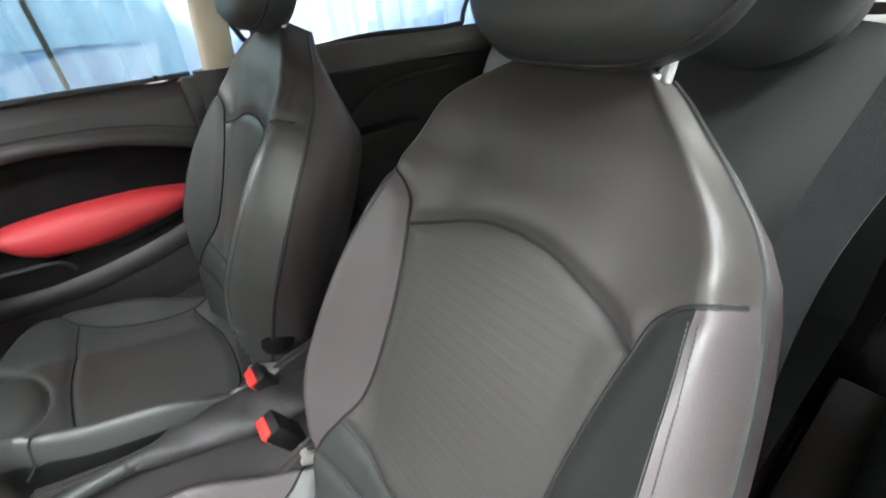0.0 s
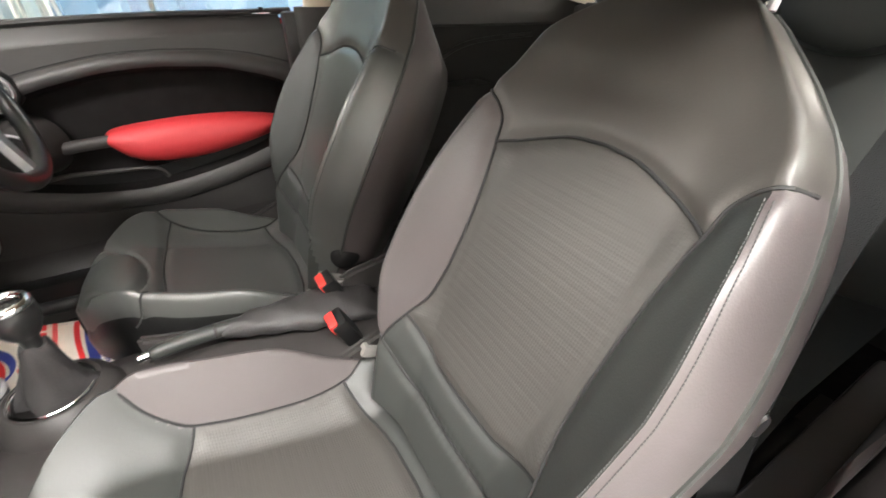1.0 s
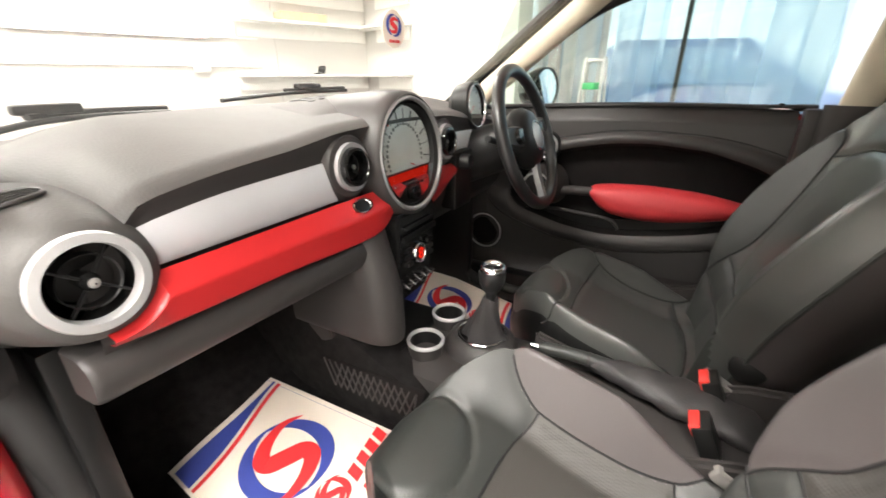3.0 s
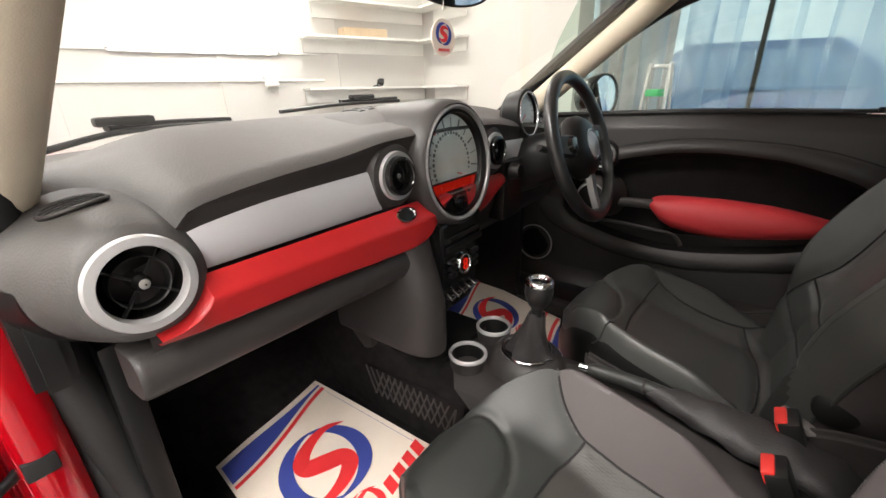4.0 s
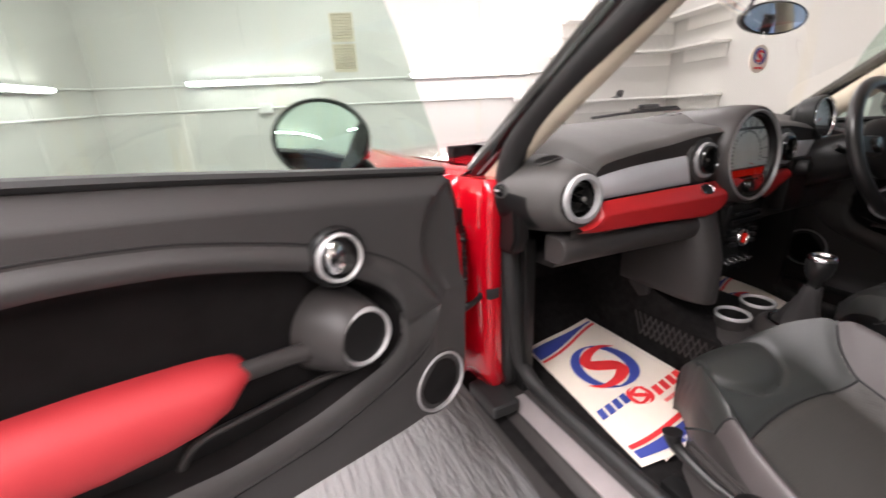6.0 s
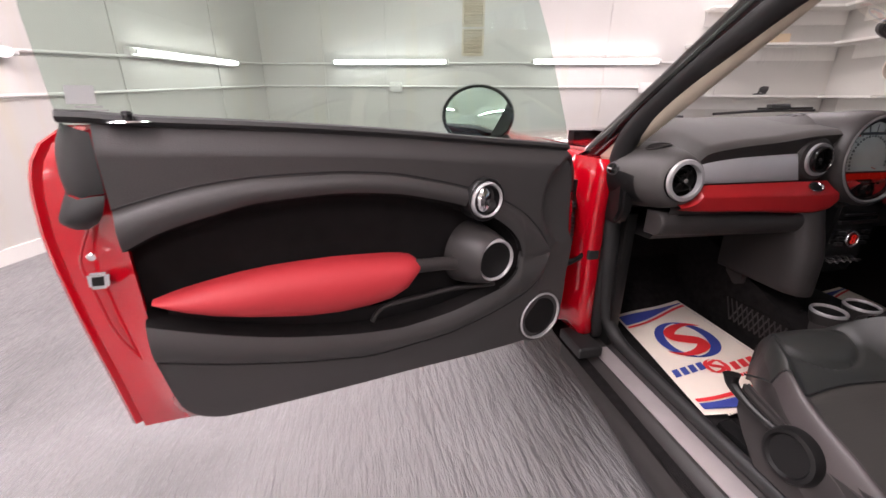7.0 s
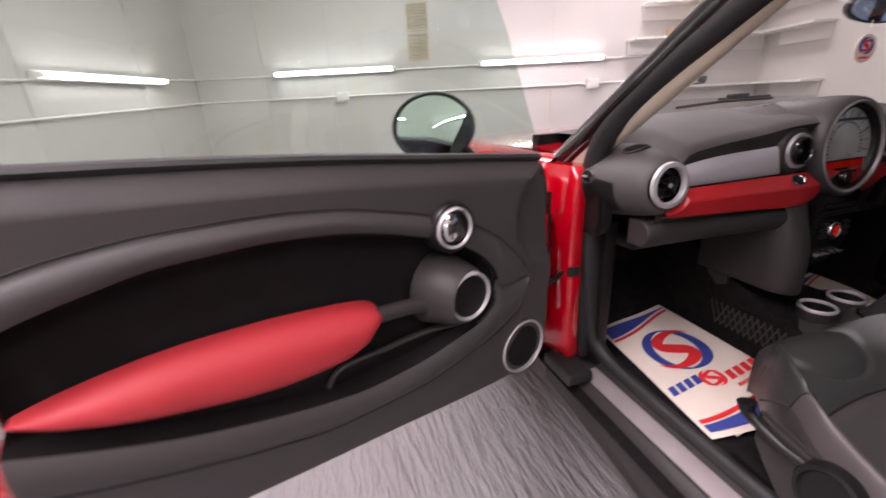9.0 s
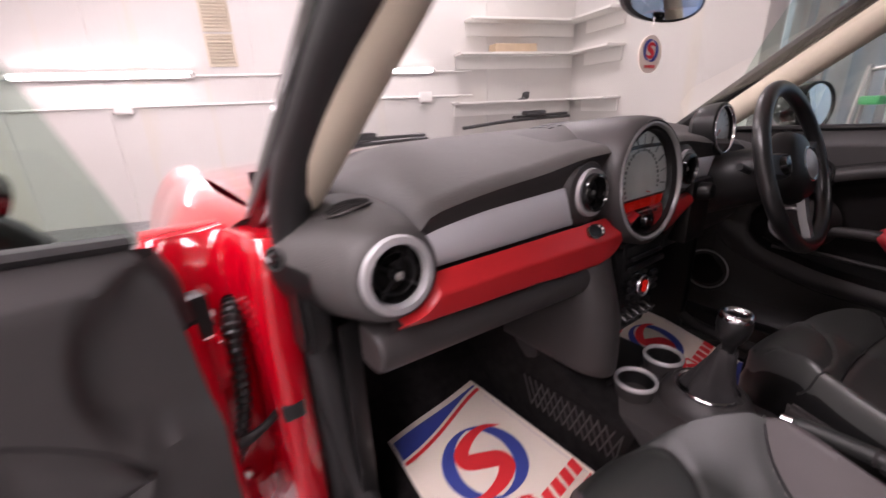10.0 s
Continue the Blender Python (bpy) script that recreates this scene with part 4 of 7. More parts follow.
part("end_cheek", slab([Vector((-0.668, y, z)) for y, z in ((0.81, 0.88), (0.815, 0.94), (0.83, 0.99), (0.87, 1.03), (0.9, 1.0), (0.9, 0.84), (0.83, 0.84))], (0.04, 0, 0), bevel=0.01), black, dash, "black end panel of the dash")
part("airbag_switch", lathe([(0, 0.004), (0.011, 0.004), (0.015, 0.002), (0.016, -0.004)], pod_point(-1, 1.34, 0.108, 0.001), (-1, -0.5, 0.3), 24), gloss_black, dash, "small round key switch")
part("end_pod", end_pod(1), dash_pad, dash, "rounded dark grey vent pod", sharp=70)


def vent(c, r, axis=(0, -1, 0.06), sunk=False):
    """Round air vent: silver ring, dark cup, cross vanes and a centre knob."""
    ax = Vector(axis).normalized()
    c = Vector(c)
    if sunk:
        v = part("vent_ring", lathe([(r * 0.8, 0), (r * 0.81, 0.008), (r * 0.98, 0.009), (r, 0.006), (r, 0)], c + ax * 0.006, ax, 56), ring_silver, dash, "satin silver vent ring")
        part("nozzle", lathe([(r * 0.6, -0.02), (r * 0.62, 0.016), (r * 0.68, 0.021), (r * 0.78, 0.019), (r * 0.82, 0.01), (r * 0.82, 0)], c + ax * 0.004, ax, 48), gloss_black, v, "black nozzle")
    else:
        v = part("vent_ring", lathe([(r * 0.76, -0.004), (r * 0.77, 0.006), (r * 0.8, 0.0095), (r * 0.97, 0.0085), (r, 0.005), (r, 0)], c + ax * 0.008, ax, 56), ring_silver, dash, "satin silver vent ring")
    part("cup", lathe([(r * 0.78, 0.012), (r * 0.76, -0.02), (r * 0.6, -0.05), (0.001, -0.055)], c, ax, 40), gloss_black, v)
    part("inner_ring", lathe([(r * 0.52, -0.012), (r * 0.52, 0.004), (r * 0.55, 0.005), (r * 0.55, -0.012)], c, ax, 40), black, v)
    part("back_flap", lathe([(0.001, -0.02), (r * 0.5, -0.022)], c, ax, 40), black, v)
    part("knob", lathe([(0.001, 0.014), (r * 0.12, 0.013), (r * 0.18, 0.006), (r * 0.19, 0.0), (r * 0.16, -0.03)], c, ax, 28), gloss_black, v, "black centre knob")
    part("knob_dot", lathe([(0.001, 0.0165), (r * 0.09, 0.0155), (r * 0.11, 0.0125)], c, ax, 16), tab_grey, v)
    x = ax.cross(Vector((0, 0, 1))).normalized()
    y = x.cross(ax)
    for k in range(4):
        an = math.pi / 4 + k * math.pi / 2 - 0.15
        d = x * math.cos(an) + y * math.sin(an)
        part("vane", tube([c + d * r * 0.18 + ax * 0.004, c + d * r * 0.76], 0.004, ax, 6, wide=0.0016), black, v)


vent((-0.571, 0.728, 0.98), 0.051)
vent((-0.172, 0.738, 1.02), 0.042, sunk=True)
vent((0.172, 0.738, 1.02), 0.042, sunk=True)
vent((0.571, 0.728, 0.98), 0.051)
for x in (-0.172, 0.172):
    part("vent_collar", lathe([(0.066, -0.06), (0.063, -0.01), (0.052, 0.006), (0.042, 0.008)], (x, 0.738, 1.02), (0, -1, 0.06), 40), trim, dash)
# oval vents on the pod tops
def pod_oval(sd, ru, rb, lift, n=36):
    return [pod_point(sd, 0.22 + ru * math.cos(q), 0.07 + rb * math.sin(q), lift) for q in (k * 2 * math.pi / n for k in range(n))]


for sd in (-1, 1):
    rim = pod_oval(sd, 0.31, 0.0175, 0.003)
    e = part("demist_grille", tube(rim, 0.0026, (0, 0, 1), 8, loop=True), trim, dash, "oval demister grille")
    # Dark patch laid on the pod stands in for the shaded recess
    part("grille_shade", loft([pod_oval(sd, 0.3 * k, 0.0168 * k, 0.0038) for k in (1, 0.75, 0.5, 0.25, 0.02)]), fabric_dark, e)
    for k in (-0.6, -0.2, 0.2, 0.6):
        w = 0.3 * math.sqrt(1 - k * k)
        part("slat", tube([pod_point(sd, 0.22 - w + 2 * w * q / 12, 0.07 + 0.0168 * k, 0.0046) for q in range(13)], 0.0007, (0, 0, 1), 6), trim, e)
# centre demister slots


def demist_top(x, y):
    """Low swelling of the dash behind the speedometer."""
    return Vector((x, y, 1.1 + 0.026 * max(0.0, math.cos(x / 0.17 * math.pi / 2)) ** 0.7 * max(0.0, math.sin(math.pi * (y - 0.82) / 0.2)) ** 0.7))


part("demist_plate", sheet(30, 14, lambda i, j: demist_top(-0.17 + 0.34 * i, 0.82 + 0.2 * j)), dash_pad, dash)
for k in range(7):
    x = -0.085 + k * 0.027
    pts = [demist_top(x + 0.03 * q * (1 - q) + 0.08 * x * q, 0.895 + 0.05 * q) + Vector((0, 0, 0.0005)) for q in (0, 0.25, 0.5, 0.75, 1)]
    sl = part("demist_slot", tube(catmull(pts, 3), 0.0014, sides=8, wide=0.0055), black, dash, "curved demister slot")
    part("slot_edge", tube([p + Vector((0.0085, 0, 0.0006)) for p in catmull(pts, 3)], 0.0016, sides=6, wide=0.0024), dash_pad, sl)
# oval badge
part("badge_rim", lathe([(0.0125, 0), (0.0135, 0.004), (0.0115, 0.005), (0.0105, 0.002)], (-0.165, 0.7195, 0.949), (0, -1, 0.75), 36, stretch=1.9), chrome, dash)
part("badge", lathe([(0.0, 0.003), (0.0105, 0.002)], (-0.165, 0.7195, 0.949), (0, -1, 0.75), 36, stretch=1.9), black, dash)

# central speedometer
SP = Vector((-0.002, 0.725, 1.016))
SA = Vector((0, -1, 0.1)).normalized()
speedo_grey = mat("grey_satin", (0.3, 0.3, 0.3), 0.36, metal=0.4, vary=0.03)
speedo = part("speedo_pod", lathe([(0.13, -0.16), (0.13, -0.05), (0.127, -0.01), (0.122, 0.012), (0.116, 0.018), (0.113, 0.01)], SP, SA, 64), trim, dash, "round dark pod of the central speedometer")
ring_part("speedo_ring", SP + SA * 0.006, SA, 0.115, 0.106, 0.013, speedo_grey, speedo, "grey satin ring")
part("speedo_bezel", lathe([(0.106, 0.012), (0.1, 0.004), (0.097, -0.01)], SP, SA, 56), black, speedo)
part("speedo_well", lathe([(0.1, 0.014), (0.1, -0.012), (0.0, -0.013)], SP, SA, 56), black, speedo)
SX = Vector((1, 0, 0))
SY = Vector((0, 0.1, 1)).normalized()


def disc_cut(c, r, y0, y1, n=40):
    """The slice of a disc between two heights."""
    pts = []
    for k in range(n + 1):
        y = y1 + (y0 - y1) * k / n
        pts.append((math.sqrt(max(0, r * r - y * y)), y))
    out = [c + SX * x + SY * y for x, y in pts] + [c + SX * -x + SY * y for x, y in pts[::-1]]
    res = []
    for p in out:
        if not res or (p - res[-1]).length > 1e-5:
            res.append(p)
    if (res[0] - res[-1]).length < 1e-5:
        res.pop()
    return res


SF = SP - SA * 0.008
dial_ink = mat("grey_dial_ink", (0.16, 0.17, 0.17), 0.5, vary=0.05)
part("dial", slab(disc_cut(SF, 0.098, -0.03, 0.0975), SA * 0.002), dial_face, speedo, "pale grey dial with dark figures")
part("display", slab(disc_cut(SF, 0.09, -0.052, -0.035), SA * 0.004), lcd_glow, speedo, "lit red display strip")
part("radio_panel", slab(disc_cut(SF, 0.095, -0.093, -0.06), SA * 0.006), black, speedo)
for k in range(15):
    an = radians(215 - k * 18.6)
    d = SX * math.cos(an) + SY * math.sin(an)
    if d.dot(SY) * 0.07 < -0.03:
        continue
    part("dial_mark", tube([SF + d * 0.072 + SA * 0.003, SF + d * 0.092 + SA * 0.003], 0.001 if k % 2 else 0.0016, SA, 6), dial_ink, speedo)
for k in range(25):
    an = radians(202 - k * 9)
    d = SX * math.cos(an) + SY * math.sin(an)
    if d.dot(SY) * 0.055 > -0.03:
        part("dial_figure", lathe([(0.0, 0.001), (0.0026 + 0.0012 * (k % 2), 0.001), (0.0026 + 0.0012 * (k % 2), 0)], SF + d * 0.062 + SA * 0.002, SA, 12), dial_ink, speedo)
part("needle", tube([SF + SA * 0.006 + SX * -0.052 + SY * 0.062, SF + SA * 0.006 + SX * -0.064 + SY * 0.074], 0.0018, SA, 6), red_button, speedo, "short red needle")
part("fuel_mark", tube([SF + SA * 0.006 + SX * 0.012 + SY * -0.02, SF + SA * 0.006 + SX * 0.026 + SY * -0.024], 0.0012, SA, 6), red_button, speedo)
for k in range(12):
    part("key_mark", box((-0.0022, 0, -0.0007), (0.0022, 0.0004, 0.0007), m=Matrix.Translation(SF + SX * (-0.055 + k * 0.01) + SY * -0.0575 + SA * 0.0065)), stamp_grey, speedo)
for x in (-0.045, -0.03, -0.015, 0, 0.015, 0.03, 0.045):
    part("radio_key", box((x - 0.006, 0, -0.003), (x + 0.006, 0.003, 0.003), 0.001, m=Matrix.Translation(SF + SY * -0.064 + SA * 0.009)), gloss_black, speedo)
part("volume_knob", lathe([(0, 0.016), (0.013, 0.015), (0.016, 0.006), (0.016, 0)], SF + SY * -0.078 + SA * 0.006, SA, 24), gloss_black, speedo)
cover = part("dial_glass", lathe([(0.0, 0.006), (0.06, 0.005), (0.099, 0.002)], SP, SA, 48), glass_clear, speedo)
cover.visible_shadow = False

# centre stack
part("stack_face", slab([Vector(p) for p in ((-0.078, 0.703, 0.905), (0.078, 0.703, 0.905), (0.07, 0.712, 0.74), (0.055, 0.722, 0.69), (-0.055, 0.722, 0.69), (-0.07, 0.712, 0.74))], (0, 0.05, 0), bevel=0.006), gloss_black, dash, "gloss black control panel")
part("disc_slot", box((-0.055, 0.698, 0.868), (0.055, 0.706, 0.874), 0.001), black, dash)
part("stack_trim", box((-0.066, 0.697, 0.845), (0.066, 0.705, 0.856), 0.002), black, dash)
ring_part("dial_ring", (0, 0.706, 0.8), (0, -1, 0.1), 0.024, 0.018, 0.008, chrome, dash, "chrome ring of the heater dial")
part("heater_display", lathe([(0, 0.006), (0.018, 0.005)], (0, 0.706, 0.8), (0, -1, 0.1), 28), gloss_black, dash, "small round heater display")
for dz in (0.006, -0.006):
    part("lit_figure", tube([(0.006 * math.cos(a), 0.6985, 0.8 + dz + 0.006 * math.sin(a)) for a in (k * 2 * math.pi / 14 for k in range(14))], 0.0016, (0, 1, 0), 6, loop=True), figure_glow, dash, "lit red figure")
for s in (-1, 1):
    for k in (0, 1, 2):
        part("heater_key", box((s * 0.042 - 0.011, 0.698, 0.782 + k * 0.016), (s * 0.042 + 0.011, 0.708, 0.792 + k * 0.016), 0.002), black, dash)
for k in range(5):
    x = -0.048 + k * 0.024
    part("toggle_guard", tube(catmull([(x - 0.009, 0.71, 0.735), (x - 0.009, 0.699, 0.735), (x + 0.009, 0.699, 0.735), (x + 0.009, 0.71, 0.735)], 4), 0.0013, sides=6), trim, dash)
    part("toggle", lathe([(0.0035, -0.01), (0.0042, 0.01), (0.002, 0.014)], (x, 0.71, 0.735), (0, -1, -0.5), 12), gloss_black, dash)
for s in (-1,):
    cheek = [Vector((0.08, 0.7, 0))] + catmull([(0.084, 0.692, 0), (0.1, 0.685, 0), (0.125, 0.685, 0), (0.147, 0.7, 0), (0.16, 0.73, 0), (0.163, 0.78, 0), (0.163, 0.95, 0)], 5) + [Vector((0.08, 0.95, 0))]
    part("stack_cheek", loft([[Vector((s * (0.08 + (p.x - 0.08) * k), p.y + (1 - k) * 0.02 + 0.045 * ease((z - 0.72) / 0.2), z)) for p in cheek] for z, k in ((0.635, 0.9), (0.64, 0.95), (0.652, 0.99), (0.67, 1), (0.75, 1), (0.8, 1), (0.84, 1), (0.88, 1), (0.94, 0.97))]), trim, dash, "dark grey side of the centre stack")
part("hook_bracket", slab([Vector((-0.145, y, z)) for y, z in ((0.9, 0.76), (0.86, 0.74), (0.86, 0.6), (0.89, 0.585), (0.93, 0.62), (0.95, 0.75))], (0.03, 0, 0), bevel=0.004), trim, dash)
part("footwell_side", slab([Vector((-0.13, y, z)) for y, z in ((0.6, 0.4), (0.6, 0.5), (0.8, 0.6), (1.16, 0.75), (1.16, 0.4))], (0.1, 0, 0)), carpet, dash)
fr = part("foot_pad", slab([Vector((-0.134, y, z)) for y, z in ((0.63, 0.455), (0.61, 0.55), (0.9, 0.535), (0.91, 0.465))], (-0.006, 0, 0), bevel=0.002), fabric_dark, dash, "ribbed black rubber kick pad")
for k in range(13):
    y = 0.64 + k * 0.019
    for dy_, z0, z1 in ((0.03, 0.462, 0.535), (-0.03, 0.462, 0.535)):
        part("pad_rib", tube([(-0.1415, min(0.895, max(0.63, y)), z0), (-0.1415, min(0.895, max(0.63, y + dy_)), z1)], 0.0022, sides=5), trim, fr)
part("kick_panel", box((-0.605, 0.86, 0.42), (-0.57, 1.16, 0.86), 0.008), black, dash, "black footwell side panel")
part("kick_panel", box((0.57, 0.84, 0.42), (0.6, 1.16, 0.82), 0.008), black, dash, "black footwell side panel")

# wipers outside the screen
def wiper(pts, nm):
    t = thing("wiper", pts[0], "black windscreen wiper resting on the glass edge", "wiper", "wipers")
    part("blade", tube(catmull(pts, 6), 0.005, sides=8, wide=0.005), black, t)
    part("arm", tube([Vector(p) + Vector((0, 0.012, 0.008)) for p in catmull(pts[1:], 4)], 0.005, sides=8, wide=0.007), black, t)
    p = Vector(catmull(pts, 6)[8])
    part("pivot_cover", box((-0.045, -0.012, 0), (0.045, 0.012, 0.016), 0.006, m=Matrix.Translation(p + Vector((0, 0.01, 0.008)))), black, t)


wiper([(-0.06, 1.215, 1.112), (0.15, 1.22, 1.122), (0.36, 1.19, 1.125)], "a")
wiper([(-0.57, 1.02, 1.087), (-0.453, 1.1, 1.1), (-0.35, 1.15, 1.101), (-0.193, 1.2, 1.096)], "b")
structure("cowl", sheet(24, 4, lambda i, j: Vector((-0.57 + 1.14 * i, 1.225 + 0.1 * j - 0.14 * (2 * i - 1) ** 2, 1.066))), trim, "dark scuttle panel under the wipers", "scuttle")

# driver's side: tachometer, column, wheel
col = thing("steering_wheel", (0.37, 0.62, 0.95), "black leather three-spoke steering wheel", "steering wheel")
WC = Vector((0.37, 0.586, 1.015))
WA = Vector((0, -1, 0.36)).normalized()
WX, WY = Vector((1, 0, 0)), Vector((0, 0.36, 1)).normalized()
rim = [WC + WX * 0.176 * math.cos(a) + WY * 0.176 * math.sin(a) for a in (k * 2 * math.pi / 72 for k in range(72))]
part("rim", tube(rim, 0.0155, WA, 12, loop=True, wide=0.0165), wheel_leather, col, "smooth black leather rim")
part("hub", lathe([(0.0, 0.028), (0.04, 0.027), (0.066, 0.018), (0.08, 0.0), (0.082, -0.02), (0.066, -0.045)], WC, WA, 40), black, col)
part("hub_badge", lathe([(0, 0.034), (0.026, 0.032), (0.033, 0.027)], WC, WA, 32), ring_silver, col, "pale round hub badge")
ring_part("hub_ring", WC + WA * 0.02, WA, 0.04, 0.033, 0.008, chrome, col)
for an in (8, 172, 270):
    d = WX * math.cos(radians(an)) + WY * math.sin(radians(an))
    sd = WA.cross(d)
    wd = 0.026 if an != 270 else 0.016
    part("spoke", loft([[WC + d * r + sd * w * a + WA * (b + (0.004 if r < 0.1 else 0)) for a, b in ((-1, -0.008), (1, -0.008), (0.8, 0.006), (-0.8, 0.006))] for r, w in ((0.055, wd * 1.2), (0.11, wd), (0.165, wd * 0.9))]), speedo_grey if an == 270 else trim, col, "satin silver lower spoke" if an == 270 else "")
    if an != 270:
        part("switch_pad", lathe([(0, 0.012), (0.018, 0.01), (0.022, 0)], WC + d * 0.085 + WA * 0.006, WA, 20, stretch=1.2), gloss_black, col)
part("column_shroud", tube([WC - WA * 0.03, WC - WA * 0.12, WC - WA * 0.2], lambda t: 0.062 + 0.012 * t, sides=20), black, col, "black column shroud")
part("stalk", tube([WC - WA * 0.07, WC - WA * 0.06 + WX * -0.12 + WY * 0.03], 0.008), black, col)
part("ignition_button", lathe([(0, 0.012), (0.016, 0.011), (0.02, 0.004), (0.021, -0.02)], (0.235, 0.7, 0.965), (0, -1, 0.1), 24), black, col)
part("keyhole_panel", box((0.2, 0.715, 0.84), (0.3, 0.76, 0.99), 0.01), black, col)
tach = part("tachometer", lathe([(0.045, -0.05), (0.06, -0.035), (0.064, -0.01), (0.064, 0.012), (0.06, 0.016), (0.055, 0.01)], (0.37, 0.752, 1.09), (0, -1, 0.12), 44), black, col, "round black rev counter pod")
part("tach_dial", lathe([(0, 0.002), (0.055, 0.002)], (0.37, 0.752, 1.09), (0, -1, 0.12), 40), dial_face, tach)
tg = part("tach_glass", lathe([(0, 0.01), (0.055, 0.008)], (0.37, 0.752, 1.09), (0, -1, 0.12), 40), glass_clear, tach)
tg.visible_shadow = False
for k in range(13):
    an = radians(220 - k * 21)
    d = Vector((math.cos(an), 0.12 * math.sin(an), math.sin(an)))
    part("tach_mark", tube([Vector((0.37, 0.749, 1.09)) + d * r for r in (0.04, 0.05)], 0.0009 if k % 2 else 0.0014, (0, 1, 0), 5), dial_ink, tach)
part("tach_needle", tube([Vector((0.37, 0.748, 1.09)), Vector((0.34, 0.748, 1.065))], 0.0011, (0, 1, 0), 5), red_button, tach)
ring_part("tach_ring", (0.37, 0.74, 1.091), (0, -1, 0.12), 0.058, 0.053, 0.005, chrome, tach)

# rear-view mirror
rv = thing("rear_view_mirror", (0.02, 0.74, 1.335), "black oval rear-view mirror under the screen", "mirror")
RM, RA = Vector((0.02, 0.74, 1.335)), Vector((-0.25, -1, -0.12)).normalized()
part("housing", lathe([(0.001, -0.03), (0.025, -0.028), (0.034, -0.014), (0.036, 0.002), (0.033, 0.006)], RM, RA, 36, stretch=2.7), black, rv, "black plastic shell")
part("glass", lathe([(0.001, 0.005), (0.032, 0.005)], RM, RA, 36, stretch=2.75), mirror_glass, rv, "mirror glass")
part("stem", tube([RM - RA * 0.02, RM - RA * 0.04 + Vector((0, 0.03, 0.03)), RM + Vector((0, 0.05, 0.06))], 0.011), black, rv)
freshener = thing("air_freshener", (0.02, 0.735, 1.23), "round cream paper tag with red and blue print on a string", "air freshener")
TG, TA = Vector((-0.02, 0.735, 1.245)), Vector((-0.12, -0.99, 0)).normalized()
part("string", tube([RM + Vector((-0.03, 0, -0.03)), TG + Vector((0, 0, 0.045))], 0.001, sides=5), white_paint, freshener)
part("disc", lathe([(0.001, -0.001), (0.031, -0.001), (0.031, 0.001), (0.001, 0.001)], TG, TA, 32), paper, freshener)
TX = Vector((0, 0, 1)).cross(TA).normalized()


def on_tag(u, w):
    return TG + TX * u * 0.017 + Vector((0, 0, 0.006 + w * 0.017)) + TA * 0.0016


for a0 in (80, 260):
    arc_pts = [on_tag(math.cos(radians(a0 + 17 * k)), math.sin(radians(a0 + 17 * k))) for k in range(11)]
    part("blue_crescent", tube(arc_pts, 0.0004, TA, 6, wide=lambda q: 0.0006 + 0.0035 * math.sin(math.pi * q)), ink_blue, freshener)
part("red_emblem", tube(catmull([on_tag(u, w) for u, w in ((0.7, 0.42), (0.3, 0.62), (-0.2, 0.55), (-0.35, 0.25), (0.0, 0.0), (0.35, -0.25), (0.2, -0.55), (-0.3, -0.62), (-0.7, -0.42))], 5), 0.0005, TA, 6, wide=lambda q: 0.001 + 0.0035 * math.sin(math.pi * q)), ink_red, freshener)
word_bars("red_word", TG - Vector((0, 0, 0.02)), TX, (0, 0, 1), 0.03, 0.005, 7, ink_red, freshener, 0.0018 if TX.cross(Vector((0, 0, 1))).dot(TA) > 0 else -0.0018)

# ---- centre console ----
con = thing("centre_console", (0.04, 0.5, 0.4), "dark grey centre console with silver-rimmed cup holders", "centre console")


def tunnel(i, j):
    y = 0.95 - 1.05 * j
    prof = [(-0.115, 0.4), (-0.108, 0.5), (-0.09, 0.535), (-0.05, 0.55), (0.12, 0.55), (0.16, 0.535), (0.178, 0.5), (0.185, 0.4)]
    k = i * (len(prof) - 1)
    a = min(int(k), len(prof) - 2)
    f = k - a
    x, z = (prof[a][c] + (prof[a + 1][c] - prof[a][c]) * f for c in (0, 1))
    return Vector((x, y, z + (0.02 * max(0, 0.35 - y) if z > 0.5 else 0)))


part("tunnel_cover", sheet(28, 20, tunnel), trim, con)
for cx, cy in ((-0.018, 0.68), (0.118, 0.688)):
    cup = part("cup_holder", lathe([(0.028, -0.1), (0.036, -0.06), (0.043, -0.02), (0.045, 0), (0.04, 0.002), (0.039, -0.02), (0.03, -0.07), (0, -0.072)], (cx, cy, 0.585), (0, 0, 1), 40), trim, con, "round cup holder")
    part("cup_well", lathe([(0.0385, -0.004), (0.037, -0.02), (0.029, -0.068), (0.001, -0.07)], (cx, cy, 0.586), (0, 0, 1), 36), black, cup)
    ring_part("cup_rim", (cx, cy, 0.58), (0, 0, 1), 0.0455, 0.038, 0.008, ring_silver, cup, "silver rim")
mound = [(0.1, -0.05), (0.092, -0.015), (0.08, 0.012), (0.066, 0.024), (0.06, 0.024)]
part("gear_mound", lathe(mound, (0.07, 0.572, 0.562), (0, 0, 1), 48, stretch=1.05), trim, con)
ring_part("gear_ring", (0.07, 0.572, 0.582), (0, 0, 1), 0.061, 0.053, 0.007, chrome, con, "polished ring round the gaiter")
boot = catmull([(0.08, 0.568, 0.575), (0.07, 0.565, 0.6), (0.058, 0.556, 0.64), (0.046, 0.547, 0.68), (0.041, 0.543, 0.706)], 6)


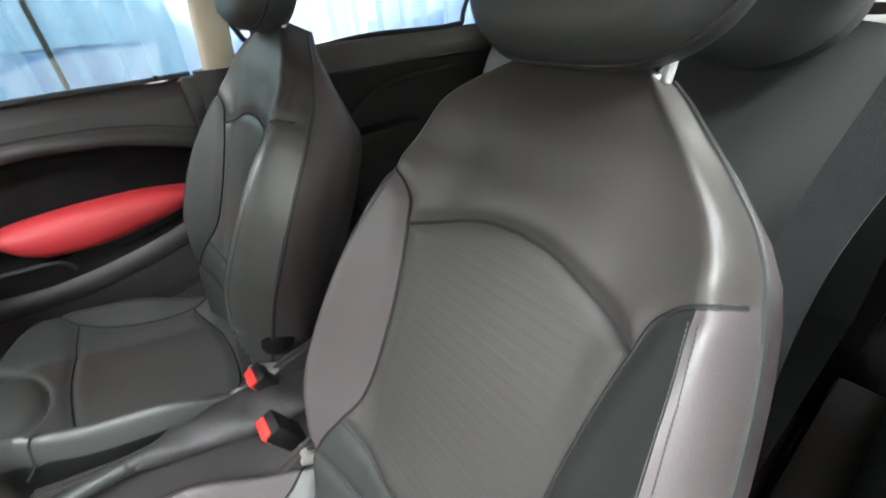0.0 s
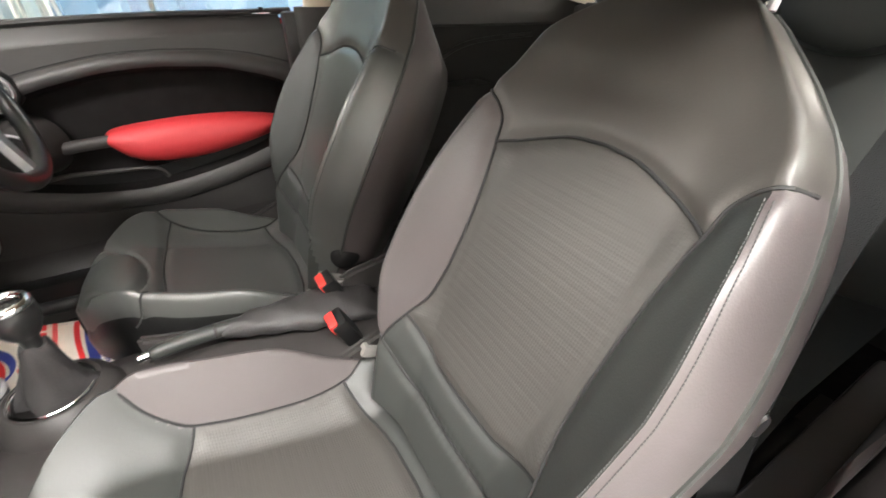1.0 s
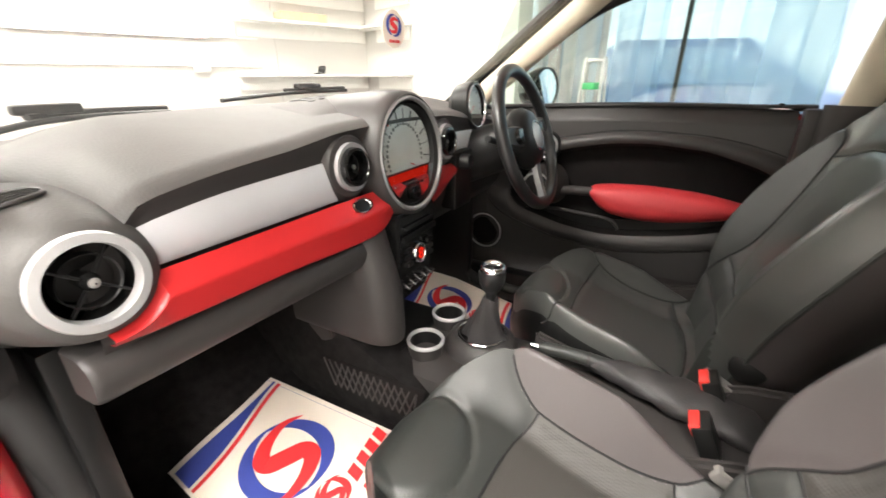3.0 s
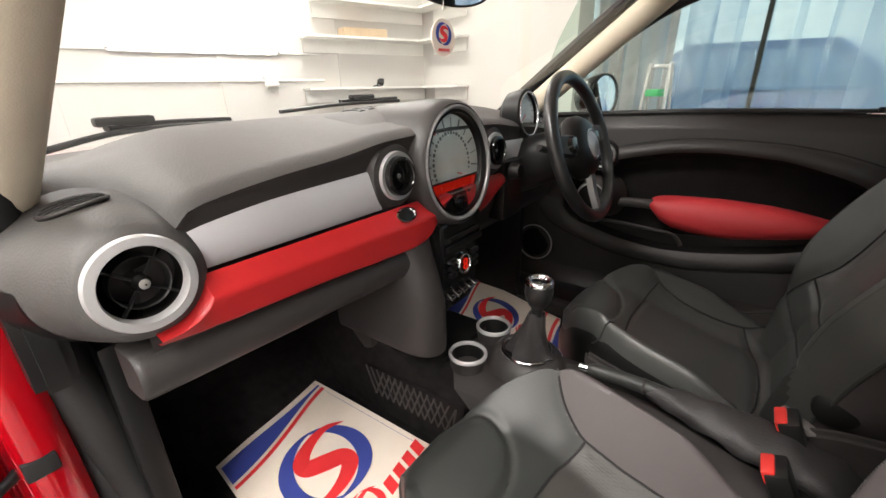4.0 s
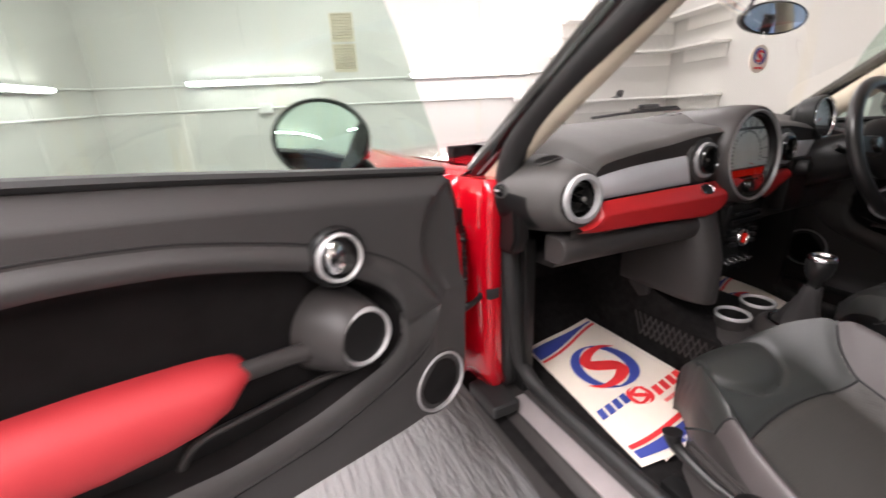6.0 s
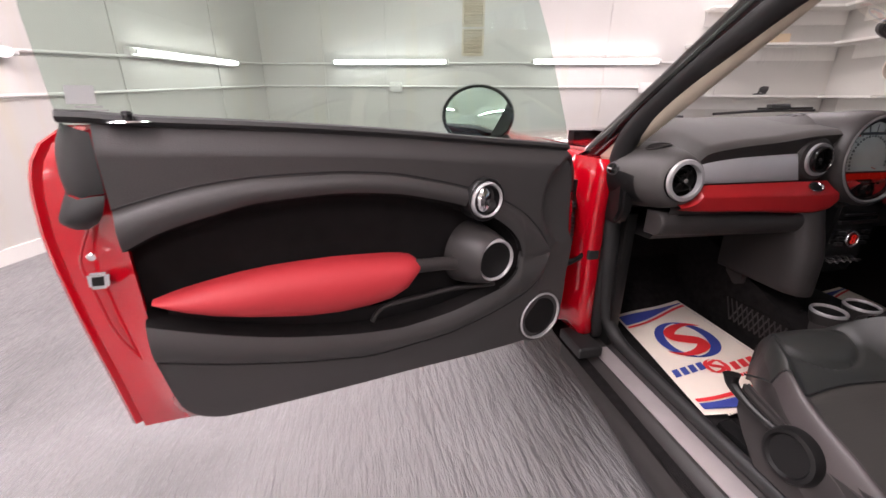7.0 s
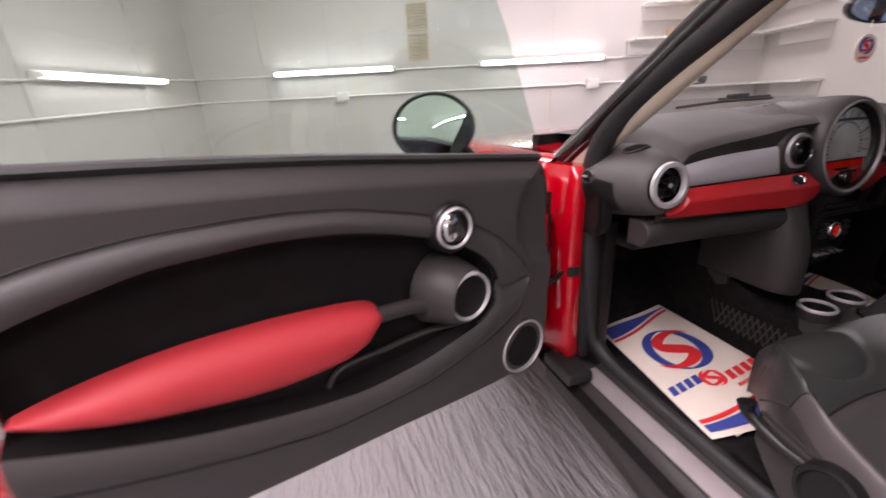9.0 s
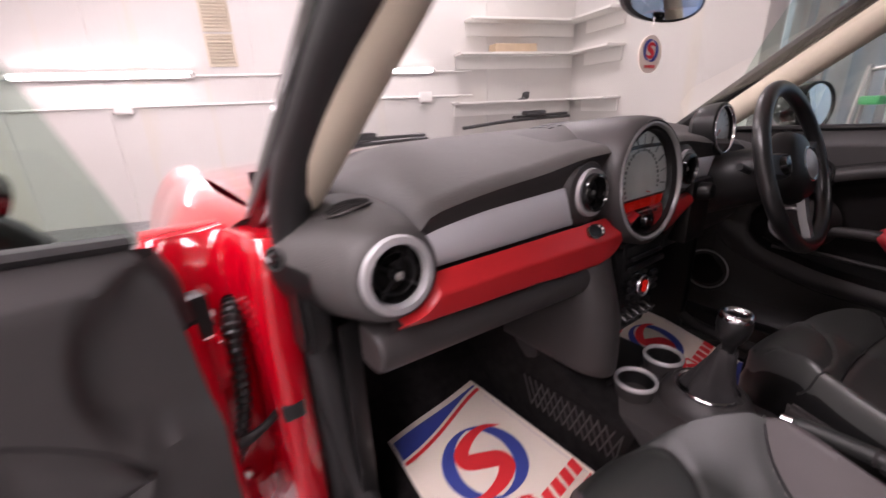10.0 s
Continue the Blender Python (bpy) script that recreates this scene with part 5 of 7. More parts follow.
def gaiter():
    rings = []
    n = len(boot)
    for k, p in enumerate(boot):
        t = k / (n - 1)
        r = interp(t, [0, 0.12, 0.35, 0.65, 1], [0.052, 0.048, 0.037, 0.024, 0.015])
        ring = []
        for q in range(32):
            an = q * 2 * math.pi / 32
            rr = r * (1 + 0.13 * (1 - t) * math.cos(4 * an + 3 * t) + 0.05 * math.sin(7 * an + 9 * t))
            ring.append(p + Vector((rr * math.cos(an), rr * 1.1 * math.sin(an), 0.004 * math.sin(3 * an + 5 * t))))
        rings.append(ring)
    return loft(rings)


part("gaiter", gaiter(), gaiter_hide, con, "creased black leather gaiter")
kn = part("gear_knob", lathe([(0.011, -0.03), (0.013, -0.012), (0.02, -0.003), (0.026, 0.01), (0.0295, 0.026), (0.029, 0.04), (0.026, 0.048)], (0.036, 0.54, 0.735), (-0.05, -0.03, 1), 36), wheel_leather, con, "leather gear knob")
ring_part("knob_cap", (0.034, 0.5385, 0.781), (-0.05, -0.03, 1), 0.029, 0.016, 0.01, chrome, kn, "chrome cap")
part("knob_badge", lathe([(0, 0.006), (0.014, 0.005), (0.017, 0)], (0.034, 0.5385, 0.781), (-0.05, -0.03, 1), 24), gloss_black, kn)
part("tray", box((-0.06, 0.72, 0.545), (0.15, 0.9, 0.565), 0.008), black, con)
hb = part("handbrake_lever", tube(catmull([(0.052, 0.425, 0.607), (0.052, 0.36, 0.612), (0.053, 0.28, 0.61), (0.055, 0.2, 0.6)], 6), lambda t: interp(t, [0, 0.08, 0.5, 1], [0.01, 0.0135, 0.0145, 0.013]), sides=14), leather, con, "leather handbrake lever")
part("release_button", lathe([(0.009, -0.01), (0.009, 0.01), (0.006, 0.013)], (0.052, 0.432, 0.606), (0, 1, -0.08), 16), chrome, hb)
part("brake_ring", lathe([(0.0145, -0.003), (0.016, 0), (0.0145, 0.003)], (0.052, 0.318, 0.612), (0, 1, 0), 20), trim, hb)


def brake_gaiter():
    rings = []
    for k in range(25):
        t = k / 24
        y = 0.31 - 0.32 * t
        w = interp(t, [0, 0.15, 0.5, 1], [0.016, 0.026, 0.05, 0.06])
        h = interp(t, [0, 0.15, 0.6, 0.9, 1], [0.016, 0.022, 0.03, 0.02, 0.004])
        z = interp(t, [0, 0.3, 0.7, 1], [0.608, 0.596, 0.575, 0.555])
        rings.append([Vector((0.052 + w * math.cos(a), y, z + h * math.sin(a) + 0.003 * math.sin(34 * t + 2 * a) + 0.002 * math.sin(19 * t - 3 * a))) for a in (q * 2 * math.pi / 28 for q in range(28))])
    return loft(rings)


part("brake_gaiter", brake_gaiter(), gaiter_hide, con, "creased leather handbrake gaiter")


def buckle(at, lean):
    t = thing("belt_buckle", at, "black seat belt buckle with a red release button", "belt buckle", "belt buckles")
    c = Vector(at)
    m = Matrix.Translation(c) @ Matrix.Rotation(radians(lean), 4, "X")
    part("housing", box((-0.026, -0.016, -0.085), (0.026, 0.016, 0.002), 0.006, m=m), black, t)
    part("red_button", box((-0.022, 0.0, -0.018), (0.022, 0.0185, 0.0055), 0.004, m=m), red_button, t, "bright red release button")
    part("stalk", box((-0.013, -0.004, -0.2), (0.013, 0.004, -0.08), 0.003, m=m), black, t)


buckle((0.088, 0.1, 0.627), -25)
buckle((-0.03, 0.116, 0.615), -25)

# ---- seats ----


def seat(cx, dy, sx, label, lift=0.0, lean=0.0, inner=None, puff=1.95, cut=0.0):
    """A front seat. sx: +1 where +x is its inner side."""
    at = (cx, 0.25 + dy, 0.4)
    t = thing("bucket_chair", at, label, "car seat", "front seats")
    BL = 0.69

    def half(b):
        return interp(b, [0, 0.1, 0.22, 0.38, 0.55, 0.7, 0.82, 0.92, 0.97, 1.0], [0.185, 0.195, 0.218, 0.25, 0.256, 0.246, 0.226, 0.19, 0.158, 0.12])

    e_front, e_up = Vector((0, 0.884, 0.467)).normalized(), Vector((0, -0.467, 0.884)).normalized()

    def back_point(a, b, press=0.0):
        """a: metres across, b: 0..1 up the front face."""
        w = half(b)
        q = min(1, abs(a) / w)
        c = Vector((0, 0.085 - 0.32 * b + 0.012 * math.sin(b * math.pi), 0.53 + lift * min(1, b * 3) + 0.605 * b + 0.045 * max(0, (b - 0.86) / 0.14) ** 1.5))
        bol = interp(b, [0, 0.15, 0.35, 0.55, 0.75, 0.9, 1], [0.03, 0.05, 0.075, 0.065, 0.035, 0.01, 0])
        f = bol * (max(0, (q - 0.45) / 0.4) if q < 0.85 else 1) ** 1.5 if q < 0.85 else bol
        q0 = 0.8 + 0.08 * ease((b - 0.55) / 0.25)
        if q > q0:
            f -= (0.05 + bol * 0.5) * ((q - q0) / (1 - q0)) ** 2.2
        f -= 0.035 * max(0, (b - 0.9) / 0.1) ** 2
        p = c + e_front * (f - press)
        slim = interp(b, [0.5, 0.62, 0.75, 0.83, 0.875, 0.917, 0.95, 0.975, 1.0], [0, 0.008, 0.016, 0.02, 0.025, 0.042, 0.06, 0.07, 0.076]) * ease((-a - min(0.12, w - 0.1)) / 0.1)
        slim -= 0.05 * ease((b - 0.92) / 0.08) * ease((a - 0.02) / 0.1)
        return Vector((cx + sx * (a + slim), p.y + dy + lean * b, p.z))

    arch = lambda a: interp(abs(a), [0, 0.04, 0.09, 0.135, 0.158], [0.784, 0.779, 0.757, 0.73, 0.715])
    wi = lambda b: interp(b, [0.17, 0.2, 0.27, 0.35, 0.43, 0.5, 0.6, 0.7, 0.715], [0.172, 0.17, 0.157, 0.141, 0.138, 0.139, 0.144, 0.155, 0.158])
    wing_a = lambda b: interp(b, [0.715, 0.755, 0.785, 0.802, 0.818], [0.158, 0.164, 0.181, 0.203, 0.24])
    foot_b = lambda a: interp(abs(a), [0, 0.06, 0.1, 0.156], [0.208, 0.211, 0.225, 0.268])
    hem_b = lambda a: interp(abs(a), [0, 0.1, 0.168, 0.19], [0.112, 0.116, 0.17, 0.2])
    seams = []
    seams.append([(a, arch(a)) for a in np.linspace(-0.158, 0.158, 40)])
    for s in (-1, 1):
        seams.append([(s * wi(b), b) for b in np.linspace(0.715, 0.172, 46)])
        seams.append([(s * min(wing_a(b), half(b) * 0.97), b) for b in np.linspace(0.715, 0.81, 20)])
    seams.append([(a, foot_b(a)) for a in np.linspace(-0.156, 0.156, 40)])
    seams.append([(a, hem_b(a)) for a in np.linspace(-0.18, 0.18, 30)])
    crest = [[(s * (half(b) * 0.86), b) for b in np.linspace(0.24, 0.785, 95)] for s in (-1, 1)]
    sp = np.array([(a, b * BL) for line in seams for a, b in line])

    def groove(a, b, amp=0.006, wd=0.011):
        d2 = ((sp - (a, b * BL)) ** 2).sum(1).min()
        return amp * math.exp(-d2 / wd**2)

    na, nb = 108, 144
    rings = []
    for j in range(nb + 1):
        b = j / nb
        w = half(b)
        row = []
        for i in range(na + 1):
            a = (2 * i / na - 1) * w * 0.999
            row.append(back_point(a, b, groove(a, b)))
        rings.append((b, w, row))

    def region(a, b):
        q = abs(a)
        if b > 0.715 and (q <= 0.158 and b > arch(a) or q > 0.158 and q < wing_a(b) or b > 0.818):
            return "upper_panel"
        if b < hem_b(a) and q < 0.18 or q < wi(b) and b < foot_b(a):
            return "lower_band"
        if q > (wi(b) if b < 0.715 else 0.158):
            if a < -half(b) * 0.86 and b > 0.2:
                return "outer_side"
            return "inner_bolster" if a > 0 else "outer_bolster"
        return "insert"

    bms = {k: (bmesh.new(), {}) for k in ("lower_band", "upper_panel", "inner_bolster", "outer_bolster", "outer_side", "insert")}
    for j in range(nb):
        for i in range(na):
            b = (j + 0.5) / nb
            a = (2 * (i + 0.5) / na - 1) * half(b)
            bm, vs = bms[region(a, b)]
            quad = []
            for jj, ii in ((j, i), (j, i + 1), (j + 1, i + 1), (j + 1, i)):
                if (jj, ii) not in vs:
                    vs[jj, ii] = bm.verts.new(rings[jj][2][ii])
                quad.append(vs[jj, ii])
            bm.faces.new(quad)
    back = None
    for k, (bm, _) in bms.items():
        # Bolster and upper panel tones put the fall of light into the colour
        o = part({"inner_bolster": "bolster", "outer_bolster": "bolster", "outer_side": "bolster_side"}.get(k, k), bm, (inner or leather_insert) if k == "insert" else ((inner or leather_lifted) if k in ("inner_bolster", "outer_side") else leather_panel if k == "upper_panel" else leather), t, {"insert": "perforated leather centre panel"}.get(k, ""), sharp=70)
    # back shell and sides
    shell = []
    for b, w, row in rings[::6]:
        l, r = row[0], row[-1]
        th = e_front * -(0.075 + 0.03 * math.sin(b * math.pi)) * (1 - 0.93 * ease((b - 0.8) / 0.2))
        mid = (l + r) / 2
        shell.append([l, l.lerp(mid, -0.02) + th * 0.35, l.lerp(mid, 0.0) + th * 0.8, l.lerp(mid, 0.12) + th * 1.25, mid + th * 1.5, r.lerp(mid, 0.12) + th * 1.25, r.lerp(mid, 0.0) + th * 0.8, r.lerp(mid, -0.02) + th * 0.35, r])
    bm = loft(shell, closed=False)
    for ring, flip in ((shell[0], False), (shell[-1], True)):
        bm.faces.new([bm.verts.new(p) for p in (ring[::-1] if flip else ring)])
    part("back_shell", bm, leather_lifted, t, sharp=60)
    seam_bm = bmesh.new()
    for line in seams:
        tube([back_point(a, b, 0.0045) for a, b in line], 0.0022, e_front, 6, bm=seam_bm)
    part("seam", seam_bm, seam_dark, t)
    for line in crest:
        for off in (-0.004, 0.004):
            st = bmesh.new()
            pts = [back_point(a + off, b, -0.0008) for a, b in line]
            for p, q in zip(pts[::1], pts[1::1]):
                tube([p.lerp(q, 0.15), p.lerp(q, 0.75)], 0.0007, e_front, 5, bm=st)
            part("stitching", st, stitch, t)
    edge = bmesh.new()
    for s in (-1, 1):
        tube([back_point(s * half(b) * 0.995, b) for b in np.linspace(0.05, 0.985, 60)], 0.0035, e_front, 6, bm=edge)
    part("piping", edge, leather, t)
    # headrest
    hr_c = Vector((cx, -0.265 + dy + lean * 1.1, 1.243 + lift))
    fr = Vector((0, 0.93, 0.36)).normalized()
    upv = Vector((0, -0.36, 0.93)).normalized()

    def hr_ring(scale, depth):
        pts = []
        for q in range(48):
            an = q * 2 * math.pi / 48
            ex = 0.62
            x = 0.135 * math.copysign(abs(math.cos(an)) ** ex, math.cos(an)) * (1 - 0.12 * (math.sin(an) < 0) * abs(math.sin(an)))
            y = 0.1 * math.copysign(abs(math.sin(an)) ** ex, math.sin(an))
            pts.append(hr_c + Vector((sx * x * scale, 0, 0)) + upv * y * scale + fr * depth)
        return pts
    prof = [(0.55, 0.056), (0.75, 0.054), (0.88, 0.048), (0.96, 0.036), (1.0, 0.018), (1.0, 0.0), (0.97, -0.02), (0.88, -0.038), (0.7, -0.046)]
    hr = part("headrest", loft([hr_ring(s, d) for s, d in prof]), leather, t, "padded black leather headrest", sharp=80)
    part("headrest_seam", tube(hr_ring(1.004, 0.014), 0.0025, fr, 6, loop=True), seam_dark, hr)
    for s in (-1, 1):
        part("headrest_post", tube([hr_c + Vector((s * 0.075, 0, 0)) - upv * 0.07 - fr * 0.03, hr_c + Vector((s * 0.075, 0, 0)) - upv * 0.1 - fr * 0.033], 0.005), ring_silver, t, "chrome headrest post")
        part("post_collar", lathe([(0.006, 0.012), (0.012, 0.01), (0.014, 0)], back_point(s * 0.075, 0.985) + e_front * -0.03, upv, 16), chrome, t)

    # cushion
    CW = lambda y: interp(y, [0.04, 0.1, 0.25, 0.36, 0.4, 0.44, 0.48, 0.52, 0.55, 0.575, 0.59, 0.6], [0.225, 0.245, 0.262, 0.262, 0.256, 0.242, 0.216, 0.178, 0.14, 0.1, 0.068, 0.03]) * (1 - cut)

    CO = lambda y: interp(y, [0.04, 0.1, 0.25, 0.34, 0.4, 0.44, 0.46, 0.48, 0.5, 0.523, 0.55, 0.575, 0.6], [0.225, 0.245, 0.255, 0.238, 0.208, 0.182, 0.166, 0.145, 0.12, 0.092, 0.06, 0.033, 0.012])

    def cush(a, y, press=0.0):
        w = CW(y) if a > 0 else CO(y)
        q = min(1, abs(a) / w)
        z = interp(y, [0.04, 0.15, 0.3, 0.42, 0.47, 0.52, 0.55, 0.58, 0.6], [0.512, 0.515, 0.553, 0.605, 0.625, 0.63, 0.622, 0.6, 0.57])
        bol = interp(y, [0.04, 0.12, 0.25, 0.4, 0.48, 0.56], [0.025, 0.035, 0.065, 0.058, 0.035, 0.0])
        z += bol * (puff if a > 0 else 1.25) * (min(1, max(0, (q - 0.55) / 0.35)) ** 1.5)
        if q > 0.9:
            z -= 0.05 * ((q - 0.9) / 0.1) ** 2.2
        e = ((a - 0.022) / 0.1) ** 2 + ((y - 0.512) / 0.076) ** 2
        if e < 2.2 and y < 0.575:
            z += 0.012 * max(0, 1 - e) ** 0.5 - 0.007 * math.exp(-((e - 1.05) / 0.16) ** 2)
        return Vector((cx + sx * a, y + dy - cut * 0.3 * ease((y - 0.3) / 0.3), z - press))

    yf = lambda a: interp(abs(a), [0, 0.06, 0.13, 0.188], [0.402, 0.399, 0.391, 0.366])
    yb = lambda a: interp(abs(a), [0, 0.08, 0.12, 0.2], [0.102, 0.107, 0.115, 0.143])
    wsm = lambda y: interp(y, [0.075, 0.1, 0.14, 0.236, 0.31, 0.366, 0.4, 0.425, 0.445], [0.24, 0.222, 0.203, 0.189, 0.187, 0.187, 0.195, 0.21, 0.24])
    cse = [[(a, yf(a)) for a in np.linspace(-0.187, 0.187, 40)], [(a, yb(a)) for a in np.linspace(-0.203, 0.203, 40)]]
    for s in (-1, 1):
        cse.append([(s * wsm(y), y) for y in np.linspace(0.08, 0.443, 50)])
    cp = np.array([p for line in cse for p in line])

    def cg(a, y):
        d2 = ((cp - (a, y)) ** 2).sum(1).min()
        return 0.007 * math.exp(-d2 / 0.012**2)

    def cregion(a, y):
        if abs(a) > wsm(y) and 0.08 < y < 0.445:
            return "side"
        if y > (yf(a) if abs(a) < 0.187 else 0.366):
            return "front_panel"
        if y < yb(a):
            return "rear_band"
        return "insert"

    bms = {k: (bmesh.new(), {}) for k in ("side", "side2", "front_panel", "rear_band", "insert")}
    na, nb = 100, 110
    ys = [0.035 + (0.6 - 0.035) * (j / nb) for j in range(nb + 1)]
    rows = []
    for y in ys:
        ws = [(2 * i / na - 1) * (CW(y) if 2 * i > na else CO(y)) * 0.999 for i in range(na + 1)]
        rows.append([cush(a, y, cg(a, y)) for a in ws])
    for j in range(nb):
        for i in range(na):
            y = (ys[j] + ys[j + 1]) / 2
            a = (2 * (i + 0.5) / na - 1) * (CW(y) if 2 * i >= na else CO(y))
            k = cregion(a, y)
            bm, vs = bms["side2" if k == "side" and a < 0 else k]
            quad = []
            for jj, ii in ((j, i), (j, i + 1), (j + 1, i + 1), (j + 1, i)):
                if (jj, ii) not in vs:
                    vs[jj, ii] = bm.verts.new(rows[jj][ii])
                quad.append(vs[jj, ii])
            bm.faces.new(quad)
    for k, (bm, _) in bms.items():
        part({"side": "cushion_bolster", "side2": "cushion_bolster", "insert": "cushion_insert"}.get(k, k), bm, (inner or leather_insert) if k == "insert" else ((inner or leather_lifted) if k in ("side", "side2") else inner or leather), t, sharp=70)
    sb = bmesh.new()
    for line in cse:
        tube([cush(a, y, 0.0045) for a, y in line], 0.0022, (0, 0, 1), 6, bm=sb)
    part("seam", sb, seam_dark, t)
    # skirt round the cushion
    rim = [r[0] for r in rows] + rows[-1][1:-1] + [r[-1] for r in rows[::-1]]
    ctr = Vector((cx, 0.3 + dy, 0))
    def shift(p, out, dz):
        d = Vector((p.x - ctr.x, p.y - ctr.y, 0)).normalized()
        return p + d * out + Vector((0, 0, dz))
    sk = loft([rim, [shift(p, 0.006, -0.025) for p in rim], [shift(p, 0.004, -0.07) for p in rim], [Vector((shift(p, -0.012, 0).x, shift(p, -0.012, 0).y, 0.455)) for p in rim]], closed=False)
    part("cushion_skirt", sk, black if inner else trim, t, sharp=60)
    # side valance with lever and recliner on the outer side
    for s in (-1, 1):
        x = cx + s * 0.232
        o = part("side_valance", slab([Vector((x, y + dy, z)) for y, z in ((-0.12, 0.5), (-0.1, 0.64), (0.02, 0.62), (0.15, 0.575), (0.3, 0.58), (0.4, 0.605), (0.432, 0.615), (0.43, 0.545), (0.4, 0.5), (0.36, 0.455), (0.0, 0.44))], (s * 0.022, 0, 0), bevel=0.008), trim, t, "black plastic side valance")
    xo = cx - sx * 0.254
    part("recliner_knob", lathe([(0.0, 0.016), (0.036, 0.016), (0.04, 0.022), (0.047, 0.02), (0.051, 0.012), (0.052, 0)], (xo, 0.298 + dy, 0.553), (-sx, 0, 0.15), 40), black, t, "large round height knob")
    part("lever", tube(catmull([(xo - sx * 0.004, 0.335 + dy, 0.575), (xo - sx * 0.01, 0.37 + dy, 0.581), (xo - sx * 0.01, 0.41 + dy, 0.59), (xo - sx * 0.012, 0.438 + dy, 0.605), (xo - sx * 0.012, 0.446 + dy, 0.625)], 6), lambda q: 0.008 + 0.009 * q ** 3, sides=10), black, t, "black folding lever")
    part("tilt_catch", lathe([(0, 0.016), (0.014, 0.016), (0.018, 0.01), (0.018, 0)], (cx + sx * 0.22, -0.06 + dy, 0.755), (sx, 0, 0), 20), chrome, t, "small chrome tilt catch")
    part("hinge_cover", lathe([(0, 0.008), (0.026, 0.007), (0.033, 0.002), (0.035, -0.012)], (cx + sx * 0.205, 0.02 + dy, 0.6 + lift), (sx, 0.15, 0.1), 28), black, t, "black recliner hinge cover")
    part("hinge_tab", box((-0.016, -0.03, -0.012), (0.016, 0.03, 0.012), 0.007, m=Matrix.Translation((cx + sx * 0.238, 0.068 + dy, 0.57 + lift)) @ Matrix.Rotation(0.5, 4, "X")), tab_grey, t, "pale grey plastic hinge tab")
    tagp = back_point(-half(0.5), 0.52)
    part("airbag_tag", lathe([(0, 0.003), (0.014, 0.003), (0.016, 0)], tagp + Vector((-sx * 0.004, -0.05, -0.02)), (-sx, 0.3, 0), 24, stretch=0.5), rubber, t, "small oval woven airbag tag")
    for s in (-1, 1):
        part("seat_rail", box((cx + s * 0.2 - 0.02, -0.1 + dy, 0.4), (cx + s * 0.2 + 0.02, 0.48 + dy, 0.456), 0.004), black, t)
    return t


seat(-0.335, 0.0, 1, "black leather front passenger seat, upright, worn smooth")
seat(0.345, 0.015, -1, "black leather driver seat beside the steering wheel", 0.035, 0.06, leather_drive, 1.45, 0.13)


# ---- doors ----
D0 = Vector((-1.706, 0.541, 0))
SWING = radians(18.5)
DD, DN = Vector((math.cos(SWING), math.sin(SWING), 0)), Vector((math.sin(SWING), -math.cos(SWING), 0))


def open_door(s, d, z):
    """Along the door from its latch edge, depth towards the cabin, height."""
    return D0 + DD * s + DN * d + Vector((0, 0, z))


def shut_door(s, d, z):
    return Vector((0.735 - d, s - 0.035, z - 0.052 * (1 - s / 0.75)))


